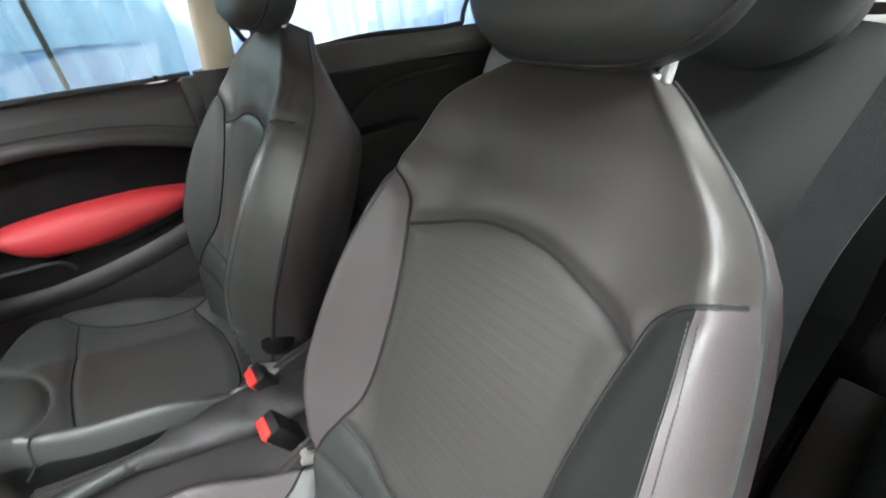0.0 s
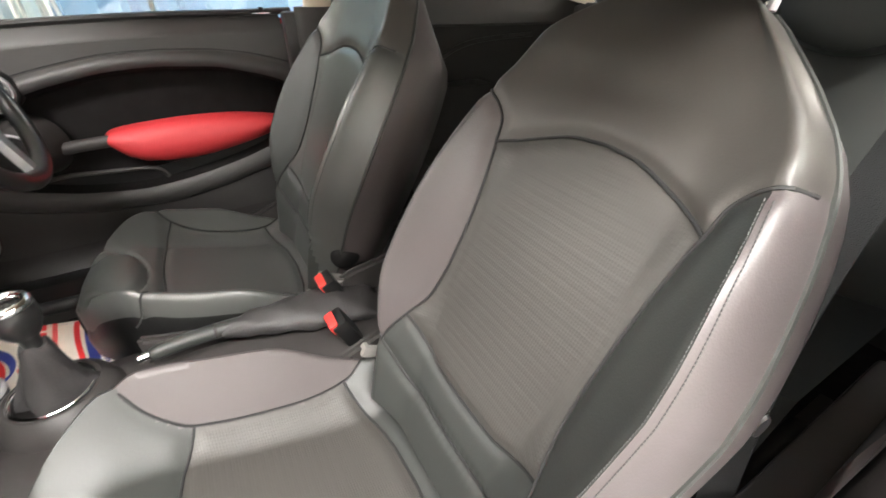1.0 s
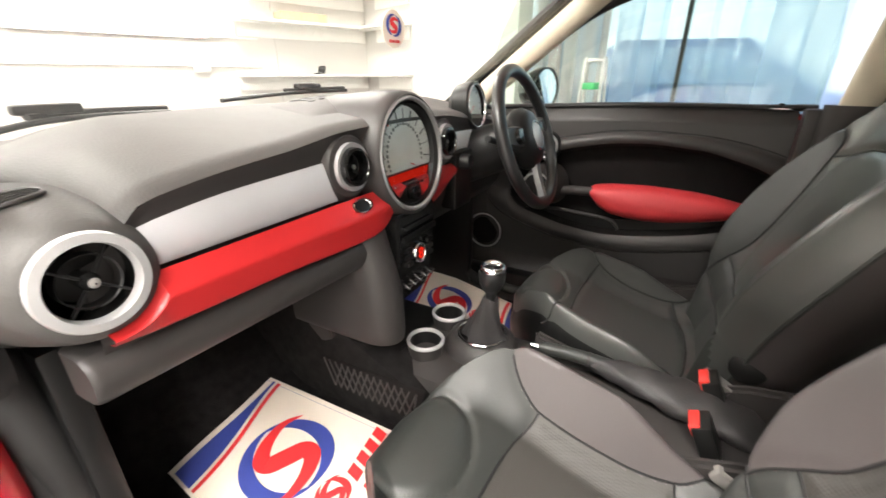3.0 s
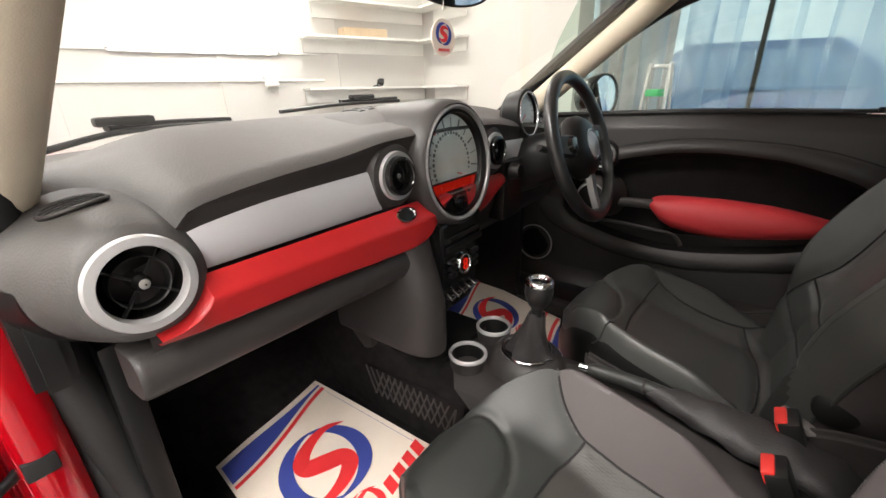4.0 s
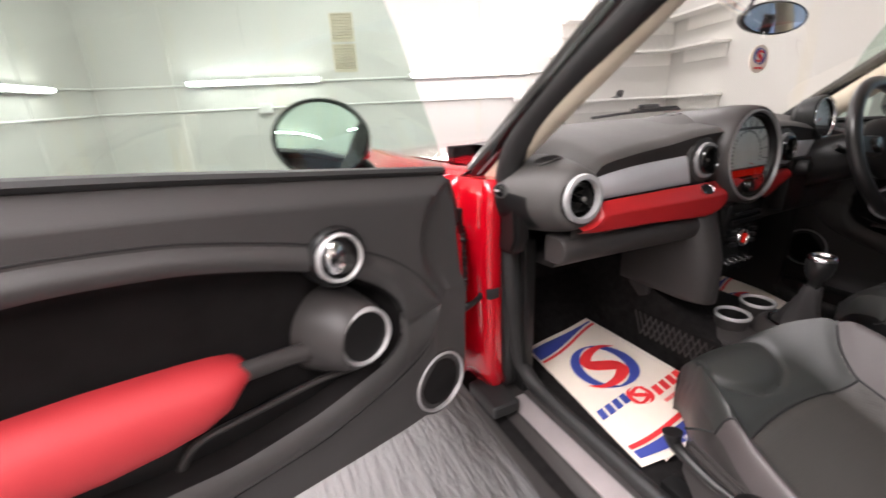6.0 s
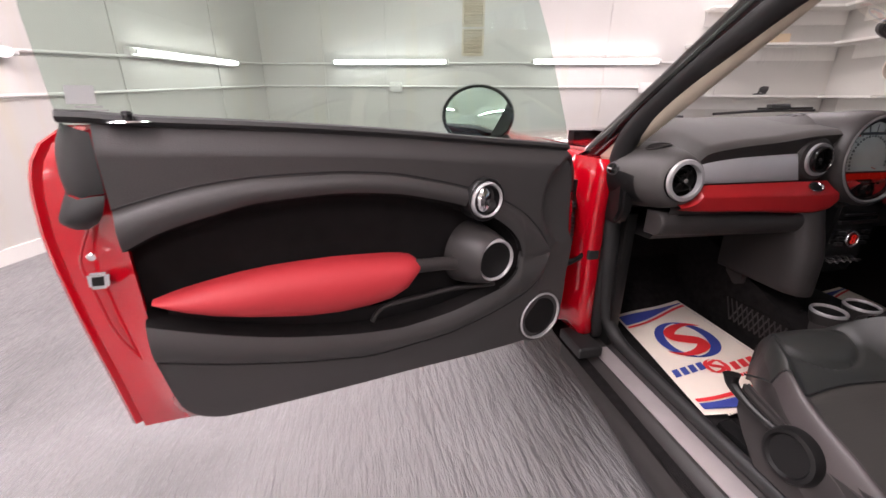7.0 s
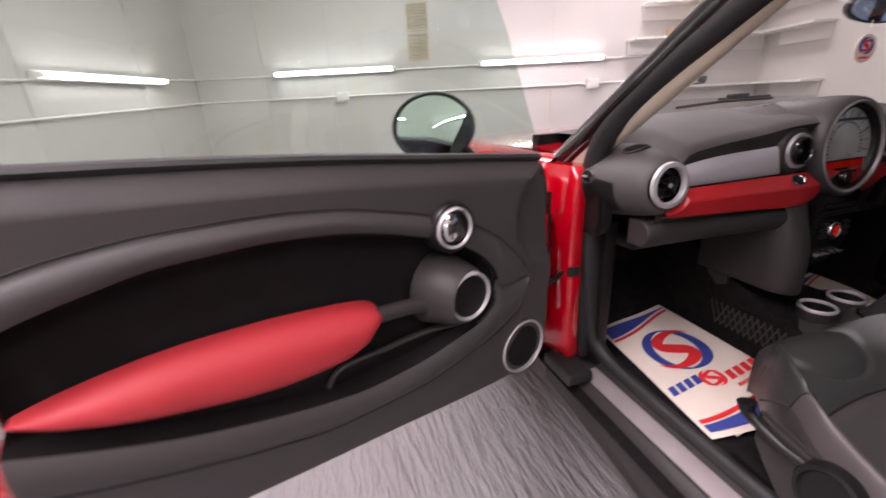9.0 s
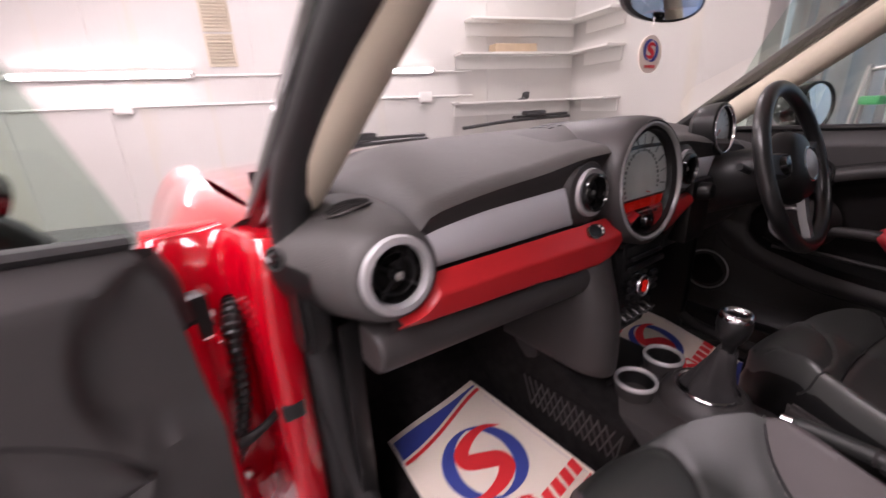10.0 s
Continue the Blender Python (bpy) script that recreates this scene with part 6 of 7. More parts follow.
def door(P, at, label, nm):
    t = thing(nm, at, label, "car door", "doors")
    N = (P(0, 1, 1) - P(0, 0, 1)).normalized()

    top = lambda s: interp(s, [-0.09, -0.03, 0.06, 0.22, 0.43, 0.63, 0.88, 0.97], [1.142, 1.14, 1.131, 1.12, 1.102, 1.08, 1.053, 1.043])
    bot = lambda s: interp(s, [0.0, 0.005, 0.01, 0.02, 0.042, 0.08, 0.11, 0.27, 0.49, 0.71, 0.83, 0.93, 0.97], [0.75, 0.71, 0.67, 0.632, 0.606, 0.588, 0.583, 0.566, 0.547, 0.525, 0.518, 0.537, 0.58])
    fr = lambda z: interp(z, [0.52, 0.54, 0.56, 0.645, 0.77, 0.886, 0.98, 1.046], [0.9, 0.931, 0.96, 0.971, 0.972, 0.964, 0.956, 0.932])
    # brow top and the outer sweep that it runs into
    arc = lambda s: interp(s, [0, 0.04, 0.12, 0.21, 0.31, 0.43, 0.53, 0.63, 0.73, 0.79, 0.845, 0.87, 0.881], [1.012, 1.022, 1.037, 1.043, 1.041, 1.03, 1.008, 0.979, 0.936, 0.899, 0.847, 0.812, 0.785])
    crease = lambda s: interp(s, [0, 0.07, 0.17, 0.28, 0.41, 0.57, 0.65, 0.74, 0.82, 0.872, 0.881], [0.746, 0.718, 0.684, 0.652, 0.627, 0.625, 0.635, 0.654, 0.68, 0.728, 0.785])
    # the recess inside them
    head = lambda s: interp(s, [0, 0.05, 0.115, 0.21, 0.31, 0.43, 0.53, 0.64, 0.72, 0.772, 0.79], [0.949, 0.971, 0.987, 1.002, 1.003, 0.992, 0.969, 0.932, 0.887, 0.835, 0.785])
    low = lambda s: interp(s, [0, 0.08, 0.175, 0.29, 0.39, 0.47, 0.57, 0.67, 0.74, 0.78, 0.79], [0.815, 0.778, 0.741, 0.708, 0.687, 0.678, 0.682, 0.698, 0.714, 0.746, 0.785])

    ptop = lambda s: interp(s, [0.014, 0.05, 0.093, 0.19, 0.29, 0.41, 0.48, 0.5, 0.508], [0.848, 0.857, 0.864, 0.872, 0.869, 0.857, 0.845, 0.833, 0.817])
    pbot = lambda s: interp(s, [0.014, 0.036, 0.084, 0.177, 0.284, 0.344, 0.41, 0.465, 0.493, 0.508], [0.846, 0.832, 0.808, 0.778, 0.753, 0.747, 0.748, 0.768, 0.796, 0.81])

    def levels(s):
        """Heights of the card's edges at s: foot, crease, lip, inset foot, inset head, brow, top."""
        lo, hd = low(s), head(s)
        mid = (lo + hd) / 2
        return [bot(s), crease(s), lo, min(lo + 0.012, mid), max(hd - 0.02, mid), hd, arc(s), top(s) - 0.042, top(s)]

    def depth(s, z):
        lo, hd, hi, cr, tp = low(s), head(s), arc(s), crease(s), top(s)
        d = 0.012
        if lo < z < hd:
            d -= 0.052 * ease((hd - z) / 0.02) * ease((z - lo) / 0.012) * ease((0.79 - s) / 0.04)
        elif hd <= z < hi:
            q = (z - hd) / max(0.004, hi - hd)
            d += 0.017 * max(0.0, math.sin(math.pi * min(1, 0.15 + 0.85 * q))) ** 0.8 - 0.005 * q ** 6
        elif cr < z <= lo:
            d += 0.012 * max(0.0, math.sin(math.pi * min(1.0, (z - cr) / max(0.004, lo - cr)))) ** 0.8
        elif z <= cr:
            d -= 0.002 + 0.008 * ease((cr - z) / 0.1)
        else:
            d += 0.003 - 0.026 * max(0.0, (z - tp + 0.042) / 0.042) ** 1.2
        r = math.hypot((s - 0.965) / 0.122, (z - 0.916) / 0.12)
        return d - 0.02 * ease((1.0 - r) / 0.16)

    ns, steps = 170, (10, 12, 4, 22, 6, 10, 10, 6)
    fr_s = lambda s, z: min(s, fr(z))

    def grid(s):
        lv = levels(s)
        out = []
        for k, n in enumerate(steps):
            out += [lv[k] + (lv[k + 1] - lv[k]) * q / n for q in range(n)]
        return out + [lv[-1]]
    cols = [0.972 * i / ns for i in range(ns + 1)]
    zs_all = [grid(s) for s in cols]
    j0, j1 = sum(steps[:2]), sum(steps[:5])
    bm, bm2 = bmesh.new(), bmesh.new()
    va, vb = {}, {}
    for i in range(ns):
        for j in range(sum(steps)):
            rec = j0 <= j < j1 and cols[i + 1] < 0.786
            b, vs = (bm2, vb) if rec else (bm, va)
            q = []
            for ii, jj in ((i, j), (i + 1, j), (i + 1, j + 1), (i, j + 1)):
                if (ii, jj) not in vs:
                    ss, zz = cols[ii], zs_all[ii][jj]
                    vs[ii, jj] = b.verts.new(P(fr_s(ss, zz), depth(ss, zz), zz))
                q.append(vs[ii, jj])
            b.faces.new(q)
    for b in (bm, bm2):
        bmesh.ops.remove_doubles(b, verts=b.verts, dist=0.0004)
    card = part("door_card", bm, door_grey, t, "dark grey moulded door card", sharp=50)
    part("recess_panel", bm2, fabric_dark, card, "black cloth inset panel", sharp=50)
    # Dark tubes stand in for the shade along the card's creases
    part("brow_crease_shade", tube([P(s, depth(s, arc(s)) - 0.001, arc(s) + 0.001) for s in np.linspace(0.0, 0.625, 60)], 0.0024, N, 6), seam_dark, card)
    sweep = [(s, arc(s) + 0.002) for s in np.linspace(0.7, 0.88, 30)] + [(s, crease(s) - 0.002) for s in np.linspace(0.88, 0.004, 80)]
    part("sweep_crease_shade", tube([P(s, depth(s, z) - 0.0005, z) for s, z in sweep], 0.0022, N, 6), seam_dark, card)
    part("inner_crease_shade", tube([P(s, 0.008, z) for s, z in [(s, head(s)) for s in np.linspace(0.71, 0.789, 14)] + [(s, low(s)) for s in np.linspace(0.789, 0.73, 10)]], 0.003, N, 6), seam_dark, card)
    part("map_pocket", slab([P(s, -0.03, low(s) + 0.01) for s in np.linspace(0.03, 0.755, 30)] + [P(s, -0.03, interp(s, [0.03, 0.1, 0.2, 0.35, 0.42, 0.6, 0.7, 0.755], [0.825, 0.8, 0.772, 0.74, 0.727, 0.729, 0.722, 0.735])) for s in np.linspace(0.755, 0.03, 30)], N * 0.003), black, card, "deep black map pocket")
    part("pocket_lip", tube(catmull([P(0.395, -0.02, 0.695), P(0.41, -0.018, 0.718), P(0.44, -0.016, 0.729), P(0.53, -0.014, 0.73), P(0.61, -0.012, 0.73), P(0.67, -0.01, 0.722), P(0.72, -0.004, 0.72)], 6), 0.006, N, 8), trim, card, "rolled lip of the map pocket")
    # red arm pad
    rings = []
    for s in [0.014, 0.022, 0.035, 0.06, 0.1, 0.15, 0.2, 0.26, 0.32, 0.38, 0.43, 0.465, 0.488, 0.5, 0.508]:
        a, b = ptop(s), pbot(s)
        c, h = (a + b) / 2, max(0.001, (a - b) / 2)
        dp = 0.036 * min(1, h / 0.04) ** 0.7
        rings.append([P(s, -0.02 + (dp + 0.02) * max(0, math.cos(q)) ** 0.8 if abs(q) < math.pi / 2 else -0.02, c + h * math.sin(q)) for q in (k * 2 * math.pi / 28 - math.pi for k in range(28))])
    part("arm_pad", loft(rings), red_pad, t, "padded red armrest insert", sharp=70)
    part("pull_bar", tube([P(0.48, 0.006, 0.82), P(0.56, 0.006, 0.812), P(0.65, 0.012, 0.797)], 0.013, N, 12, wide=0.016), trim, t)
    # release handle
    c = P(0.661, 0.022, 0.953)
    hr = ring_part("handle_ring", c, N, 0.041, 0.034, 0.014, ring_silver, t, "satin silver ring round the door handle")
    part("handle_collar", lathe([(0.05, -0.03), (0.05, 0.004), (0.047, 0.009), (0.042, 0.006)], c, N, 40), black, hr)
    part("handle_cup", lathe([(0.034, 0.01), (0.03, -0.012), (0, -0.018)], c, N, 32), black, hr)
    part("door_handle", lathe([(0, 0.014), (0.02, 0.012), (0.031, 0.004), (0.03, -0.004)], c - DD * 0.006 if nm == "open_passenger_door" else c, N, 32, stretch=0.66), chrome, hr, "chrome inner door handle")
    # pull cup
    c = P(0.676, 0.052, 0.813)
    pc = part("pull_cup", lathe([(0.078, -0.09), (0.073, -0.06), (0.065, -0.03), (0.058, -0.008), (0.052, 0.0)], c, (N - (P(1, 0, 1) - P(0, 0, 1)).normalized() * -0.28).normalized(), 40), trim, t, "round pull cup")
    ring_part("pull_ring", c - N * 0.006, N, 0.051, 0.044, 0.012, ring_silver, pc, "satin silver ring")
    part("pull_face", lathe([(0.044, 0.0), (0.036, 0.002), (0, 0.003)], c, N, 36), black, pc)
    # speaker
    c = P(0.886, -0.006, 0.582)
    spk = ring_part("speaker_ring", c + N * 0.004, N, 0.072, 0.066, 0.01, ring_silver, t, "thin silver speaker ring")
    part("speaker_bezel", lathe([(0.087, -0.02), (0.085, 0.0), (0.079, 0.009), (0.072, 0.01), (0.066, 0.004)], c, N, 44), trim, spk)
    part("speaker_grille", lathe([(0.067, 0.004), (0.055, 0.008), (0, 0.01)], c, N, 40), fabric_dark, spk, "black speaker grille")
    # belt line, glass
    part("belt_seal", tube([P(s, -0.014, top(s) + 0.003) for s in np.linspace(-0.035, 0.935, 30)], 0.009, (0, 0, 1), 8, wide=0.014), rubber, t, "black rubber window seal")
    tilt = -0.1
    g = part("window_pane", slab([P(s, -0.02 + tilt * (z - 1.1), z) for s, z in ((-0.035, 1.12), (0.945, 1.045), (0.93, 1.1), (0.866, 1.295), (0.81, 1.42), (0.72, 1.49), (0.05, 1.53), (-0.03, 1.42), (-0.043, 1.27))], N * 0.004), glass_green, t, "green-tinted frameless side glass")
    g.visible_shadow = False
    if nm == "open_passenger_door":
        part("glass_stamp", slab([P(-0.021, -0.019, 1.158), P(0.012, -0.019, 1.158), P(0.013, -0.021, 1.182), P(-0.019, -0.021, 1.182)], N * 0.001), stamp_grey, g, "pale etched rectangle")
        for k in range(4):
            w = (0.03, 0.034, 0.036, 0.026)[k]
            z = 1.154 - 0.005 * k
            part("stamp_line", slab([P(-0.012 + 0.002 * k, -0.018, z - 0.0012), P(-0.012 + 0.002 * k + w, -0.018, z - 0.0012), P(-0.012 + 0.002 * k + w, -0.018, z + 0.0012), P(-0.012 + 0.002 * k, -0.018, z + 0.0012)], N * 0.0008), stamp_grey, g)
    pin = part("lock_plate", lathe([(0, 0.002), (0.01, 0.002), (0.012, 0)], P(0.045, 0.0, top(0.045) + 0.001), (0, 0, 1), 28, stretch=2.5, up=N), chrome, t, "bright lock pin surround")
    part("lock_pin", lathe([(0.006, 0), (0.006, 0.008), (0.008, 0.01), (0.006, 0.014), (0, 0.015)], P(0.045, 0.0, top(0.045) + 0.002), (0, 0, 1), 14), black, pin)
    # red shell behind the card
    if nm == "open_passenger_door":
        zs = np.linspace(0, 1, 24)
        oz = [0.563, 0.669, 0.774, 0.873, 0.952, 1.019, 1.06, 1.09, 1.111, 1.125]
        ox = [-0.081, -0.092, -0.104, -0.113, -0.117, -0.113, -0.106, -0.093, -0.074, -0.05]
        edge = lambda q, i: (interp(oz[0] + (oz[-1] - oz[0]) * q, oz, ox) + i, oz[0] + (oz[-1] - oz[0]) * q)
        inner = lambda q: (interp(0.585 + 0.54 * q, [0.585, 0.606, 0.632, 0.68, 0.75, 1.11], [0.08, 0.042, 0.02, 0.008, 0.004, 0.0]), 0.585 + 0.54 * q)
        face = loft([[P(*((inner(q)[0], -0.008, inner(q)[1]))) for q in zs],
                     [P(inner(q)[0] - 0.014, -0.026, inner(q)[1] - 0.004) for q in zs],
                     [P(inner(q)[0] * 0.4 + (edge(q, 0.03)[0]) * 0.6, -0.055, inner(q)[1] * 0.4 + edge(q, 0)[1] * 0.6) for q in zs],
                     [P(edge(q, 0.022)[0], -0.078, edge(q, 0)[1]) for q in zs],
                     [P(edge(q, 0.016)[0], -0.096, edge(q, 0)[1]) for q in zs],
                     [P(edge(q, 0.006)[0], -0.092, edge(q, 0)[1]) for q in zs],
                     [P(edge(q, 0.0)[0], -0.1, edge(q, 0)[1]) for q in zs],
                     [P(edge(q, 0.004)[0], -0.118, edge(q, 0)[1]) for q in zs],
                     [P(edge(q, 0.06)[0], -0.13, edge(q, 0)[1]) for q in zs]], closed=False)
        part("latch_face", face, red_paint, t, "glossy red latch edge", sharp=28)
        seam = catmull([P(-0.045, -0.045, 0.975), P(-0.068, -0.055, 0.92), P(-0.062, -0.055, 0.86), P(-0.05, -0.053, 0.78), P(-0.012, -0.046, 0.7), P(0.016, -0.038, 0.64), P(0.05, -0.03, 0.595)], 6)
        part("sealer_bead", tube([p + N * 0.004 for p in seam], 0.0022, N, 6), red_paint, t)
        lt = part("latch", slab([P(s, -0.046, z) for s, z in ((-0.062, 0.907), (-0.034, 0.904), (-0.038, 0.876), (-0.064, 0.879))], N * 0.016, bevel=0.004), chrome, t, "bright steel door latch")
        part("latch_slot", slab([P(s, -0.03, z) for s, z in ((-0.056, 0.9), (-0.041, 0.899), (-0.043, 0.884), (-0.058, 0.886))], N * 0.002), black, lt)
        part("latch_screw", lathe([(0, 0.003), (0.005, 0.003), (0.007, 0)], P(-0.05, -0.04, 0.93), N, 12), chrome, lt)
        upper = [[(0.0, 0.004, 1.122), (-0.001, 0.004, 1.08), (-0.002, 0.002, 1.05), (-0.004, -0.002, 1.036)],
                 [(-0.014, -0.006, 1.126), (-0.016, -0.002, 1.08), (-0.018, -0.004, 1.05), (-0.02, -0.008, 1.034)],
                 [(-0.026, -0.022, 1.13), (-0.03, -0.01, 1.08), (-0.032, -0.012, 1.055), (-0.034, -0.014, 1.03)],
                 [(-0.036, -0.034, 1.134), (-0.046, -0.04, 1.1), (-0.052, -0.034, 1.06), (-0.046, -0.022, 1.035)],
                 [(-0.042, -0.06, 1.13), (-0.056, -0.066, 1.1), (-0.06, -0.06, 1.06), (-0.056, -0.05, 1.03)]]
        lower = [[(-0.004, 0.0, 1.034), (-0.008, 0.0, 1.018), (-0.014, -0.004, 1.004), (-0.024, -0.018, 0.99)],
                 [(-0.02, -0.002, 1.033), (-0.026, 0.004, 1.014), (-0.032, 0.002, 0.998), (-0.036, -0.016, 0.983)],
                 [(-0.036, -0.006, 1.03), (-0.044, 0.0, 1.014), (-0.05, -0.002, 0.998), (-0.05, -0.02, 0.983)],
                 [(-0.05, -0.02, 1.036), (-0.06, -0.014, 1.016), (-0.066, -0.016, 1.0), (-0.062, -0.03, 0.986)],
                 [(-0.056, -0.05, 1.036), (-0.066, -0.05, 1.016), (-0.071, -0.05, 1.0), (-0.066, -0.05, 0.985)]]
        for rows in (upper, lower):
            part("corner_cap", loft([catmull([P(p[0], p[1] + 0.008, p[2]) for p in row], 4) for row in rows], closed=False), rubber, t, "black plastic corner cap", sharp=60)
        for z0, z1 in ((0.56, 0.93), (0.935, 1.03)):
            red = z1 < 0.95
            part("front_flange" if red else "hinge_cover", loft([[P(fr(z), -0.004, z) for z in np.linspace(z0, z1, 14)], [P(fr(z) + 0.016, -0.012, z) for z in np.linspace(z0, z1, 14)], [P(fr(z) + 0.026, -0.04, z) for z in np.linspace(z0, z1, 14)], [P(fr(z) + 0.004, -0.06, z) for z in np.linspace(z0, z1, 14)]], closed=False), red_paint if red else rubber, t, "glossy red front flange of the door" if red else "black plug cover at the hinge end", sharp=60)
        part("plug_body", box((-0.016, -0.016, -0.03), (0.016, 0.016, 0.03), 0.005, m=Matrix.Translation(P(0.985, -0.035, 0.93)) @ Matrix.Rotation(SWING, 4, "Z")), black, t)
    else:
        part("lower_trim", sheet(20, 6, lambda i, j: P(1.0 * i, 0.0 + 0.06 * j ** 2, bot(i) - (bot(i) - 0.43) * j)), trim, t, "black lower trim meeting the sill")
        part("rear_trim", sheet(6, 12, lambda i, j: P(-0.14 * i, -0.01 - 0.01 * i, 0.45 + 0.66 * j)), trim, t, "black trim at the latch edge")
    foot = lambda i: interp(i, [0, 0.1, 1], [0.6, 0.575, 0.535])
    skin = sheet(30, 20, lambda i, j: P(-0.04 + 1.0 * i, -0.125 - 0.03 * math.sin(j * math.pi) - 0.01 * math.sin(i * math.pi), foot(i) + (1.12 - 0.085 * i - foot(i)) * j))
    part("outer_skin", skin, red_paint, t, "glossy red outer skin")
    part("bottom_edge", loft([[P(s, -0.004, bot(s)) for s in np.linspace(0.03, 0.93, 24)], [P(s, -0.06, bot(s) - 0.01) for s in np.linspace(0.0, 0.94, 24)], [P(s, -0.125, bot(max(0.05, s)) - 0.012) for s in np.linspace(-0.035, 0.95, 24)]], closed=False), red_paint, t, sharp=60)
    part("front_edge", loft([[P(fr(z) - 0.004, -0.01, z) for z in np.linspace(0.54, 1.04, 20)], [P(fr(z), -0.06, z) for z in np.linspace(0.54, 1.04, 20)], [P(0.955, -0.125, z) for z in np.linspace(0.54, 1.03, 20)]], closed=False), red_paint, t, sharp=60)
    return t


door(open_door, open_door(0.45, -0.05, 0.55), "open passenger door with dark card and red arm pad", "open_passenger_door")
door(shut_door, (0.74, 0.4, 0.5), "closed driver door with dark card and red arm pad", "shut_driver_door")


def wing_mirror(c, s, face, axis):
    """Door mirror: dark shell, oval glass, foot."""
    t = thing("door_mirror", c, "black oval door mirror on its stalk", "door mirror", "door mirrors")
    ax = Vector(axis).normalized()
    part("shell", lathe([(0.073, 0.004), (0.077, -0.004), (0.075, -0.03), (0.062, -0.07), (0.035, -0.095), (0.001, -0.1)], c, ax, 44, stretch=1.22), gloss_black, t, "gloss black mirror shell")
    part("rim", lathe([(0.068, 0.0), (0.07, 0.006), (0.074, 0.006), (0.076, -0.002)], c, ax, 44, stretch=1.22), black, t)
    part("glass", lathe([(0.0, 0.003), (0.069, 0.001)], c, ax, 44, stretch=1.22), mirror_glass, t, "mirror glass")
    part("housing", tube([Vector(c) - ax * 0.012 + Vector(face) * 0.012, Vector(c) - ax * 0.045 + Vector(face) * 0.03 - Vector((0, 0, 0.008)), Vector(c) - ax * 0.08 + Vector(face) * 0.06 - Vector((0, 0, 0.03))], lambda q: 0.07 - 0.03 * q, (0, 0, 1), 24, wide=lambda q: 0.085 - 0.04 * q), gloss_black, t, "black mirror housing")
    part("foot", tube([Vector(c) - ax * 0.04 + Vector(face) * 0.03 - Vector((0, 0, 0.02)), Vector(c) - ax * 0.05 + Vector(face) * 0.09 - Vector((0, 0, 0.075)), Vector(c) - ax * 0.05 + Vector(face) * 0.11 - Vector((0, 0, 0.1))], 0.022, (0, 0, 1), 12, wide=0.03), black, t)


wing_mirror((-1.035, 0.94, 1.122), -1, (0.9, 0.1, 0), (-0.35, -1, 0.05))
wing_mirror((0.905, 0.7, 1.122), 1, (-0.9, -0.1, 0), (-0.25, -1, 0.02))

# ---- paper floor mats ----


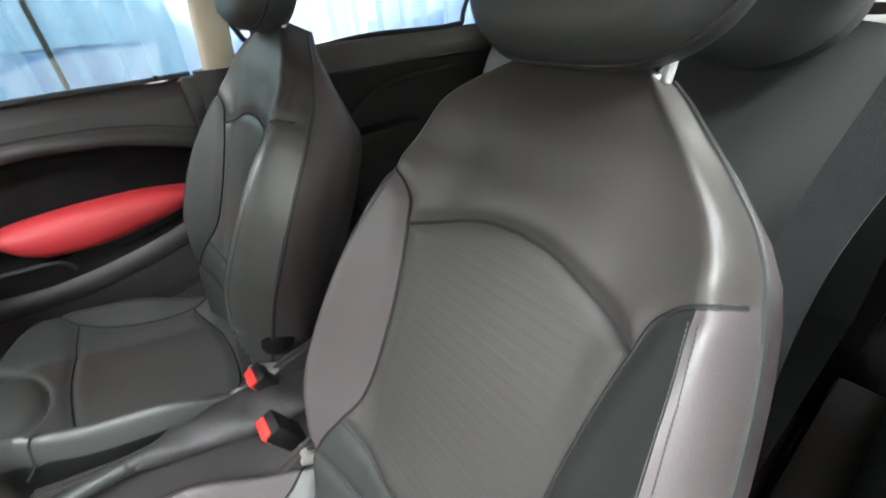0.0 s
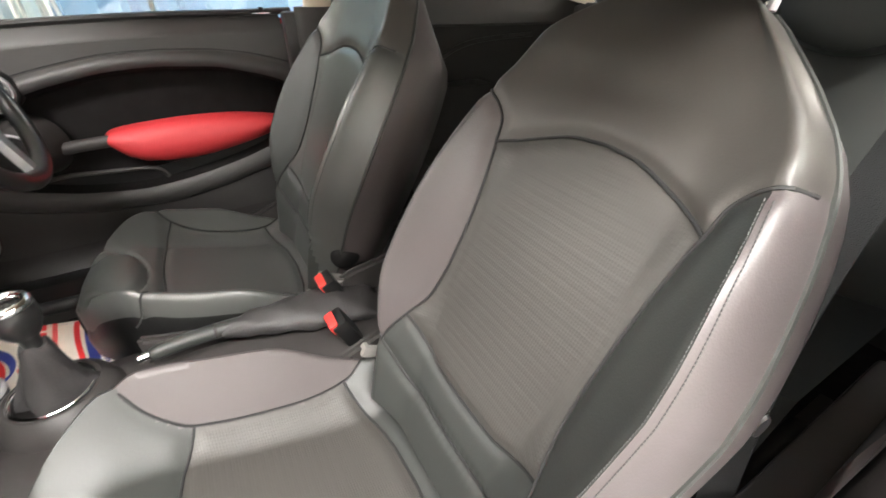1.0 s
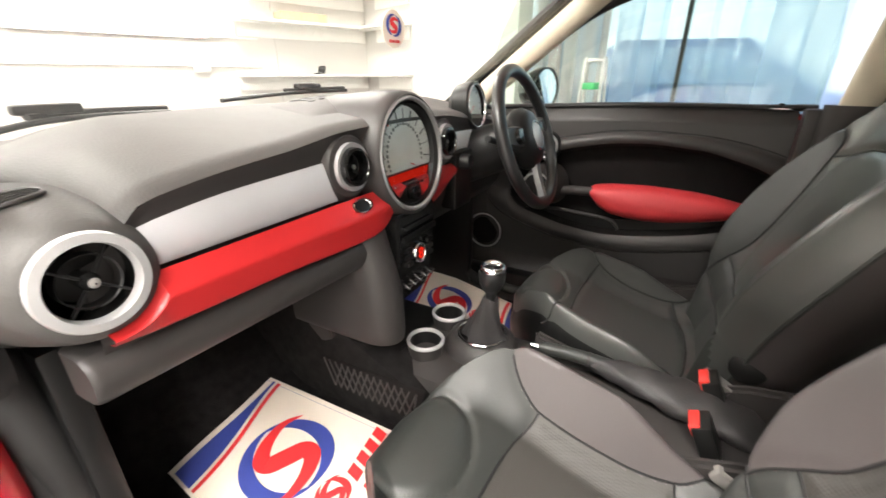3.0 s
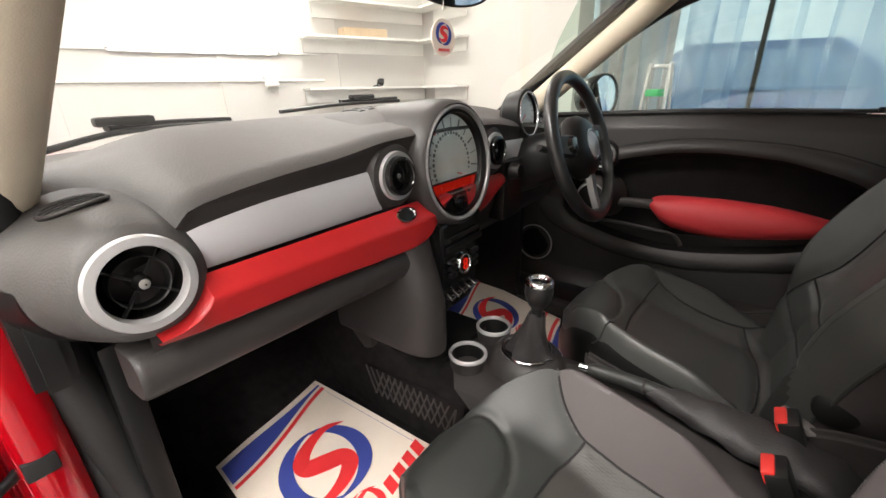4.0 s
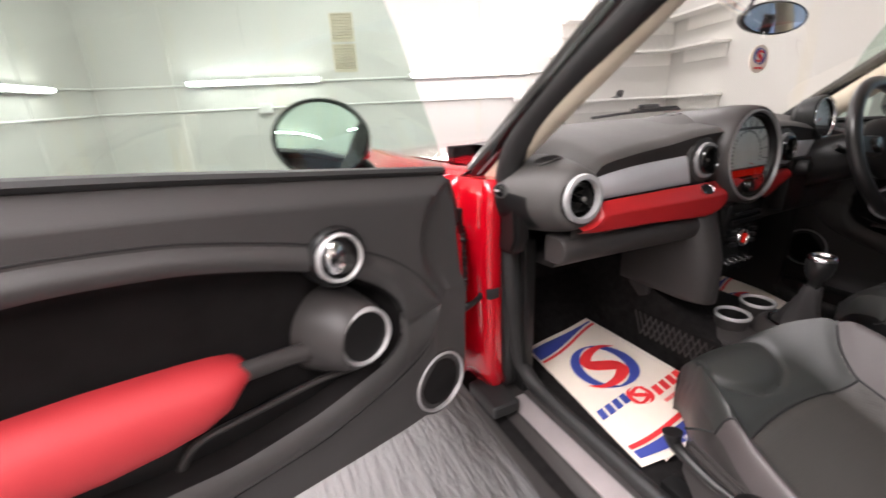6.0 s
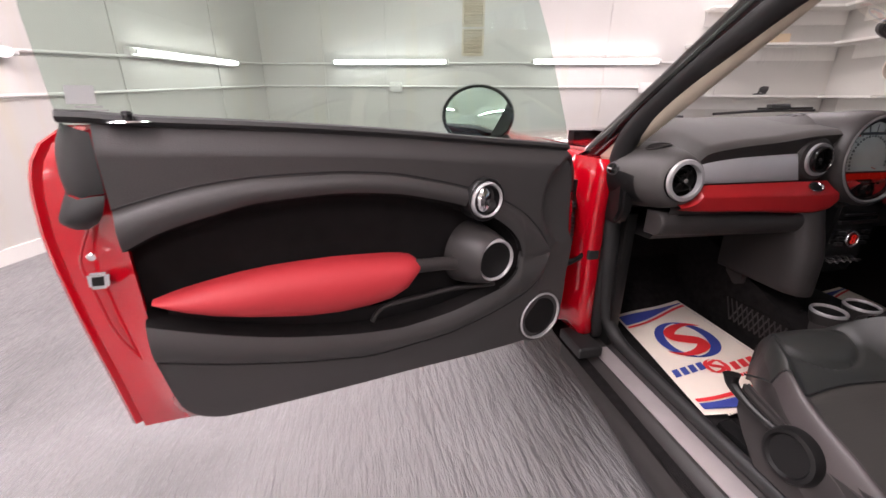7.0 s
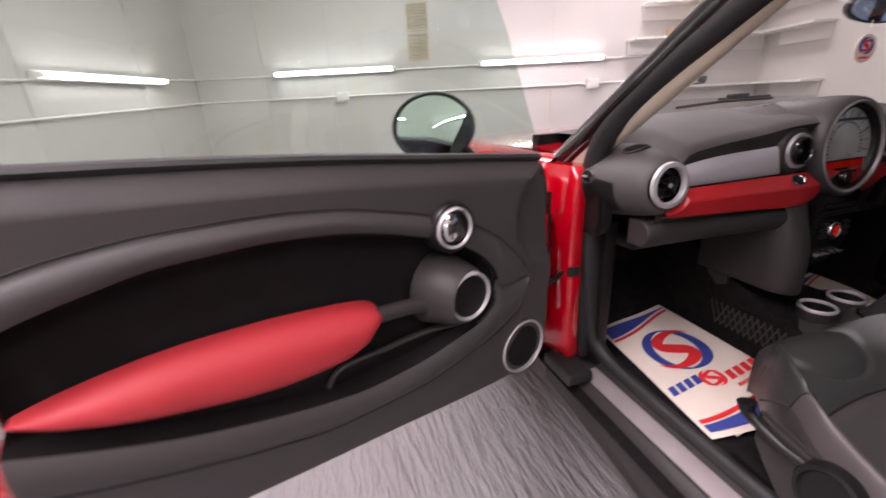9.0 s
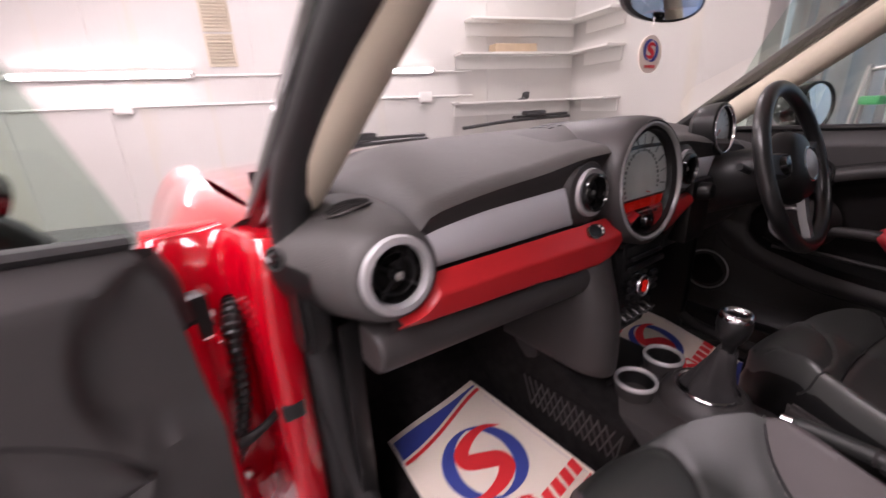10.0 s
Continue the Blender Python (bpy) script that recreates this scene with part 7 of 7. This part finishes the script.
def paper_mat(A, B, C, D, label, turn=False):
    """A printed sheet: far-left A, far-right B, near-right C, near-left D."""
    A, B, C, D = (Vector(p) for p in (A, B, C, D))
    t = thing("paper_mat", (A + B + C + D) / 4, label, "paper mat", "paper mats")

    def at(u, v, lift=0.0):
        p = A.lerp(B, u).lerp(D.lerp(C, u), v)
        return p + Vector((0, 0, lift + 0.004 * math.sin(u * 7 + v * 5) * 0.5))

    def patch(f_lo, f_hi, u0, u1, n, lift):
        bm = bmesh.new()
        vs = [[bm.verts.new(at(u, fv(u), lift)) for fv in (f_lo, f_hi)] for u in np.linspace(u0, u1, n)]
        for a, b in zip(vs, vs[1:]):
            bm.faces.new((a[0], b[0], b[1], a[1]))
        return bm

    def solid(i, j):
        return at(i, j)
    bm = sheet(20, 24, solid)
    part("sheet", bm, paper, t, smooth=True)
    part("blue_band", patch(lambda u: 0.035, lambda u: 0.1 + 0.06 * math.cos(u * math.pi) * 0.9, 0.02, 0.97, 24, 0.0025), ink_blue, t)
    part("red_line", patch(lambda u: 0.115 + 0.055 * math.cos(u * math.pi), lambda u: 0.135 + 0.055 * math.cos(u * math.pi), 0.02, 0.97, 24, 0.0025), ink_red, t)
    part("blue_band", patch(lambda u: 0.87 + 0.05 * math.cos(u * math.pi), lambda u: 0.965, 0.03, 0.98, 24, 0.0025), ink_blue, t)
    part("red_line", patch(lambda u: 0.83 + 0.055 * math.cos(u * math.pi), lambda u: 0.855 + 0.055 * math.cos(u * math.pi), 0.03, 0.98, 24, 0.0025), ink_red, t)
    for v in (0.03,):
        part("edge_line", patch(lambda u: 0.0, lambda u: 1.0, 0.955, 0.9575, 2, 0.0025), ink_blue, t)
    w, h = (B - A).length, (D - A).length

    def swirl(cu, cv, R, a0, a1, r0, r1, lift):
        """A tapering crescent."""
        bm = bmesh.new()
        vs = []
        for k in range(33):
            q = k / 32
            an = radians(a0 + (a1 - a0) * q)
            wd = math.sin(math.pi * q) ** 1.1
            row = []
            for r in (r1 - (r1 - r0) * wd, r1):
                row.append(bm.verts.new(at(cu + R * r * math.cos(an) / w, cv - R * r * math.sin(an) / h, lift)))
            vs.append(row)
        for a, b in zip(vs, vs[1:]):
            bm.faces.new((a[0], b[0], b[1], a[1]))
        return bm

    def s_shape(cu, cv, R, lift):
        bm = bmesh.new()
        line = catmull([Vector(p) for p in ((1.0, 0.5, 0), (0.6, 0.72, 0), (0.1, 0.68, 0), (-0.3, 0.46, 0), (-0.32, 0.2, 0), (0.0, 0.0, 0), (0.32, -0.2, 0), (0.3, -0.46, 0), (-0.1, -0.68, 0), (-0.6, -0.72, 0), (-1.0, -0.5, 0))], 6)
        n = len(line)
        vs = []
        for k, p in enumerate(line):
            d = (line[min(k + 1, n - 1)] - line[max(k - 1, 0)]).normalized()
            sd = Vector((-d.y, d.x, 0)) * 0.22 * math.sin(math.pi * (k + 0.3) / (n - 0.4)) ** 0.9
            vs.append([bm.verts.new(at(cu + R * q.x / w, cv - R * q.y / h, lift)) for q in (p + sd, p - sd)])
        for a, b in zip(vs, vs[1:]):
            bm.faces.new((a[0], b[0], b[1], a[1]))
        return bm
    R = 0.088
    part("swirl", swirl(0.5, 0.385, R, 62, 268, 0.66, 1.0, 0.003), ink_blue, t)
    part("swirl", swirl(0.5, 0.385, R, -118, 88, 0.66, 1.0, 0.003), ink_blue, t)
    part("emblem", s_shape(0.5, 0.385, R, 0.0035), ink_red, t)
    right, up = (B - A).normalized(), (A - D).normalized()
    word_bars("blue_word", at(0.21, 0.655), right, up, 0.12, 0.03, 4, ink_blue, t)
    word_bars("red_word", at(0.78, 0.645), right, up, 0.13, 0.032, 4, ink_red, t)
    word_bars("red_small_word", at(0.77, 0.712), right, up, 0.13, 0.011, 13, ink_red, t)
    part("small_swirl", swirl(0.47, 0.655, 0.03, 80, 260, 0.6, 1.0, 0.003), ink_red, t)
    part("small_swirl", swirl(0.47, 0.655, 0.03, -100, 80, 0.6, 1.0, 0.003), ink_red, t)
    part("small_emblem", s_shape(0.47, 0.655, 0.03, 0.0035), ink_red, t)
    word_bars("pale_word", at(0.5, 0.935), right, up, 0.26, 0.014, 28, paper, t, 0.0035)
    return t


paper_mat((-0.47, 1.02, 0.425), (-0.185, 1.055, 0.44), (-0.15, 0.49, 0.415), (-0.52, 0.545, 0.412), "cream paper floor mat with blue and red print")
paper_mat((0.29, 1.0, 0.43), (0.6, 1.04, 0.44), (0.5, 0.55, 0.412), (0.2, 0.56, 0.412), "cream paper floor mat with blue and red print")

# ---- seat belts ----


def strap(name, pts, w, n, label):
    t = thing(name, pts[0], label, "seat belt", "seat belts")
    line = catmull(pts, 8)
    n = Vector(n)
    rings = []
    for k, p in enumerate(line):
        d = (line[min(k + 1, len(line) - 1)] - line[max(0, k - 1)]).normalized()
        sd = d.cross(n).normalized() * w
        nn = sd.cross(d).normalized() * 0.0012
        rings.append([p + sd + nn, p - sd + nn, p - sd - nn, p + sd - nn])
    part("webbing", loft(rings), webbing, t)
    p, q = line[0], line[-1]
    part("guide_loop", tube([p + Vector((0, -0.032, 0.0)), p + Vector((0, 0.032, 0.0))], 0.009), black, t, "black belt guide")
    part("anchor", box((-0.018, -0.03, -0.03), (0.018, 0.03, 0.03), 0.006, m=Matrix.Translation(q)), black, t)
    return t


strap("seat_belt", [(-0.575, -0.36, 1.24), (-0.55, -0.35, 1.12), (-0.53, -0.34, 0.95), (-0.55, -0.3, 0.7), (-0.6, -0.24, 0.45)], 0.024, (0.3, 1, 0), "grey webbing seat belt hanging beside the seat")
strap("seat_belt", [(0.655, -0.26, 1.3), (0.64, -0.24, 1.1), (0.645, -0.22, 0.8), (0.65, -0.16, 0.5)], 0.024, (1, -0.6, 0), "grey webbing seat belt on its pillar")
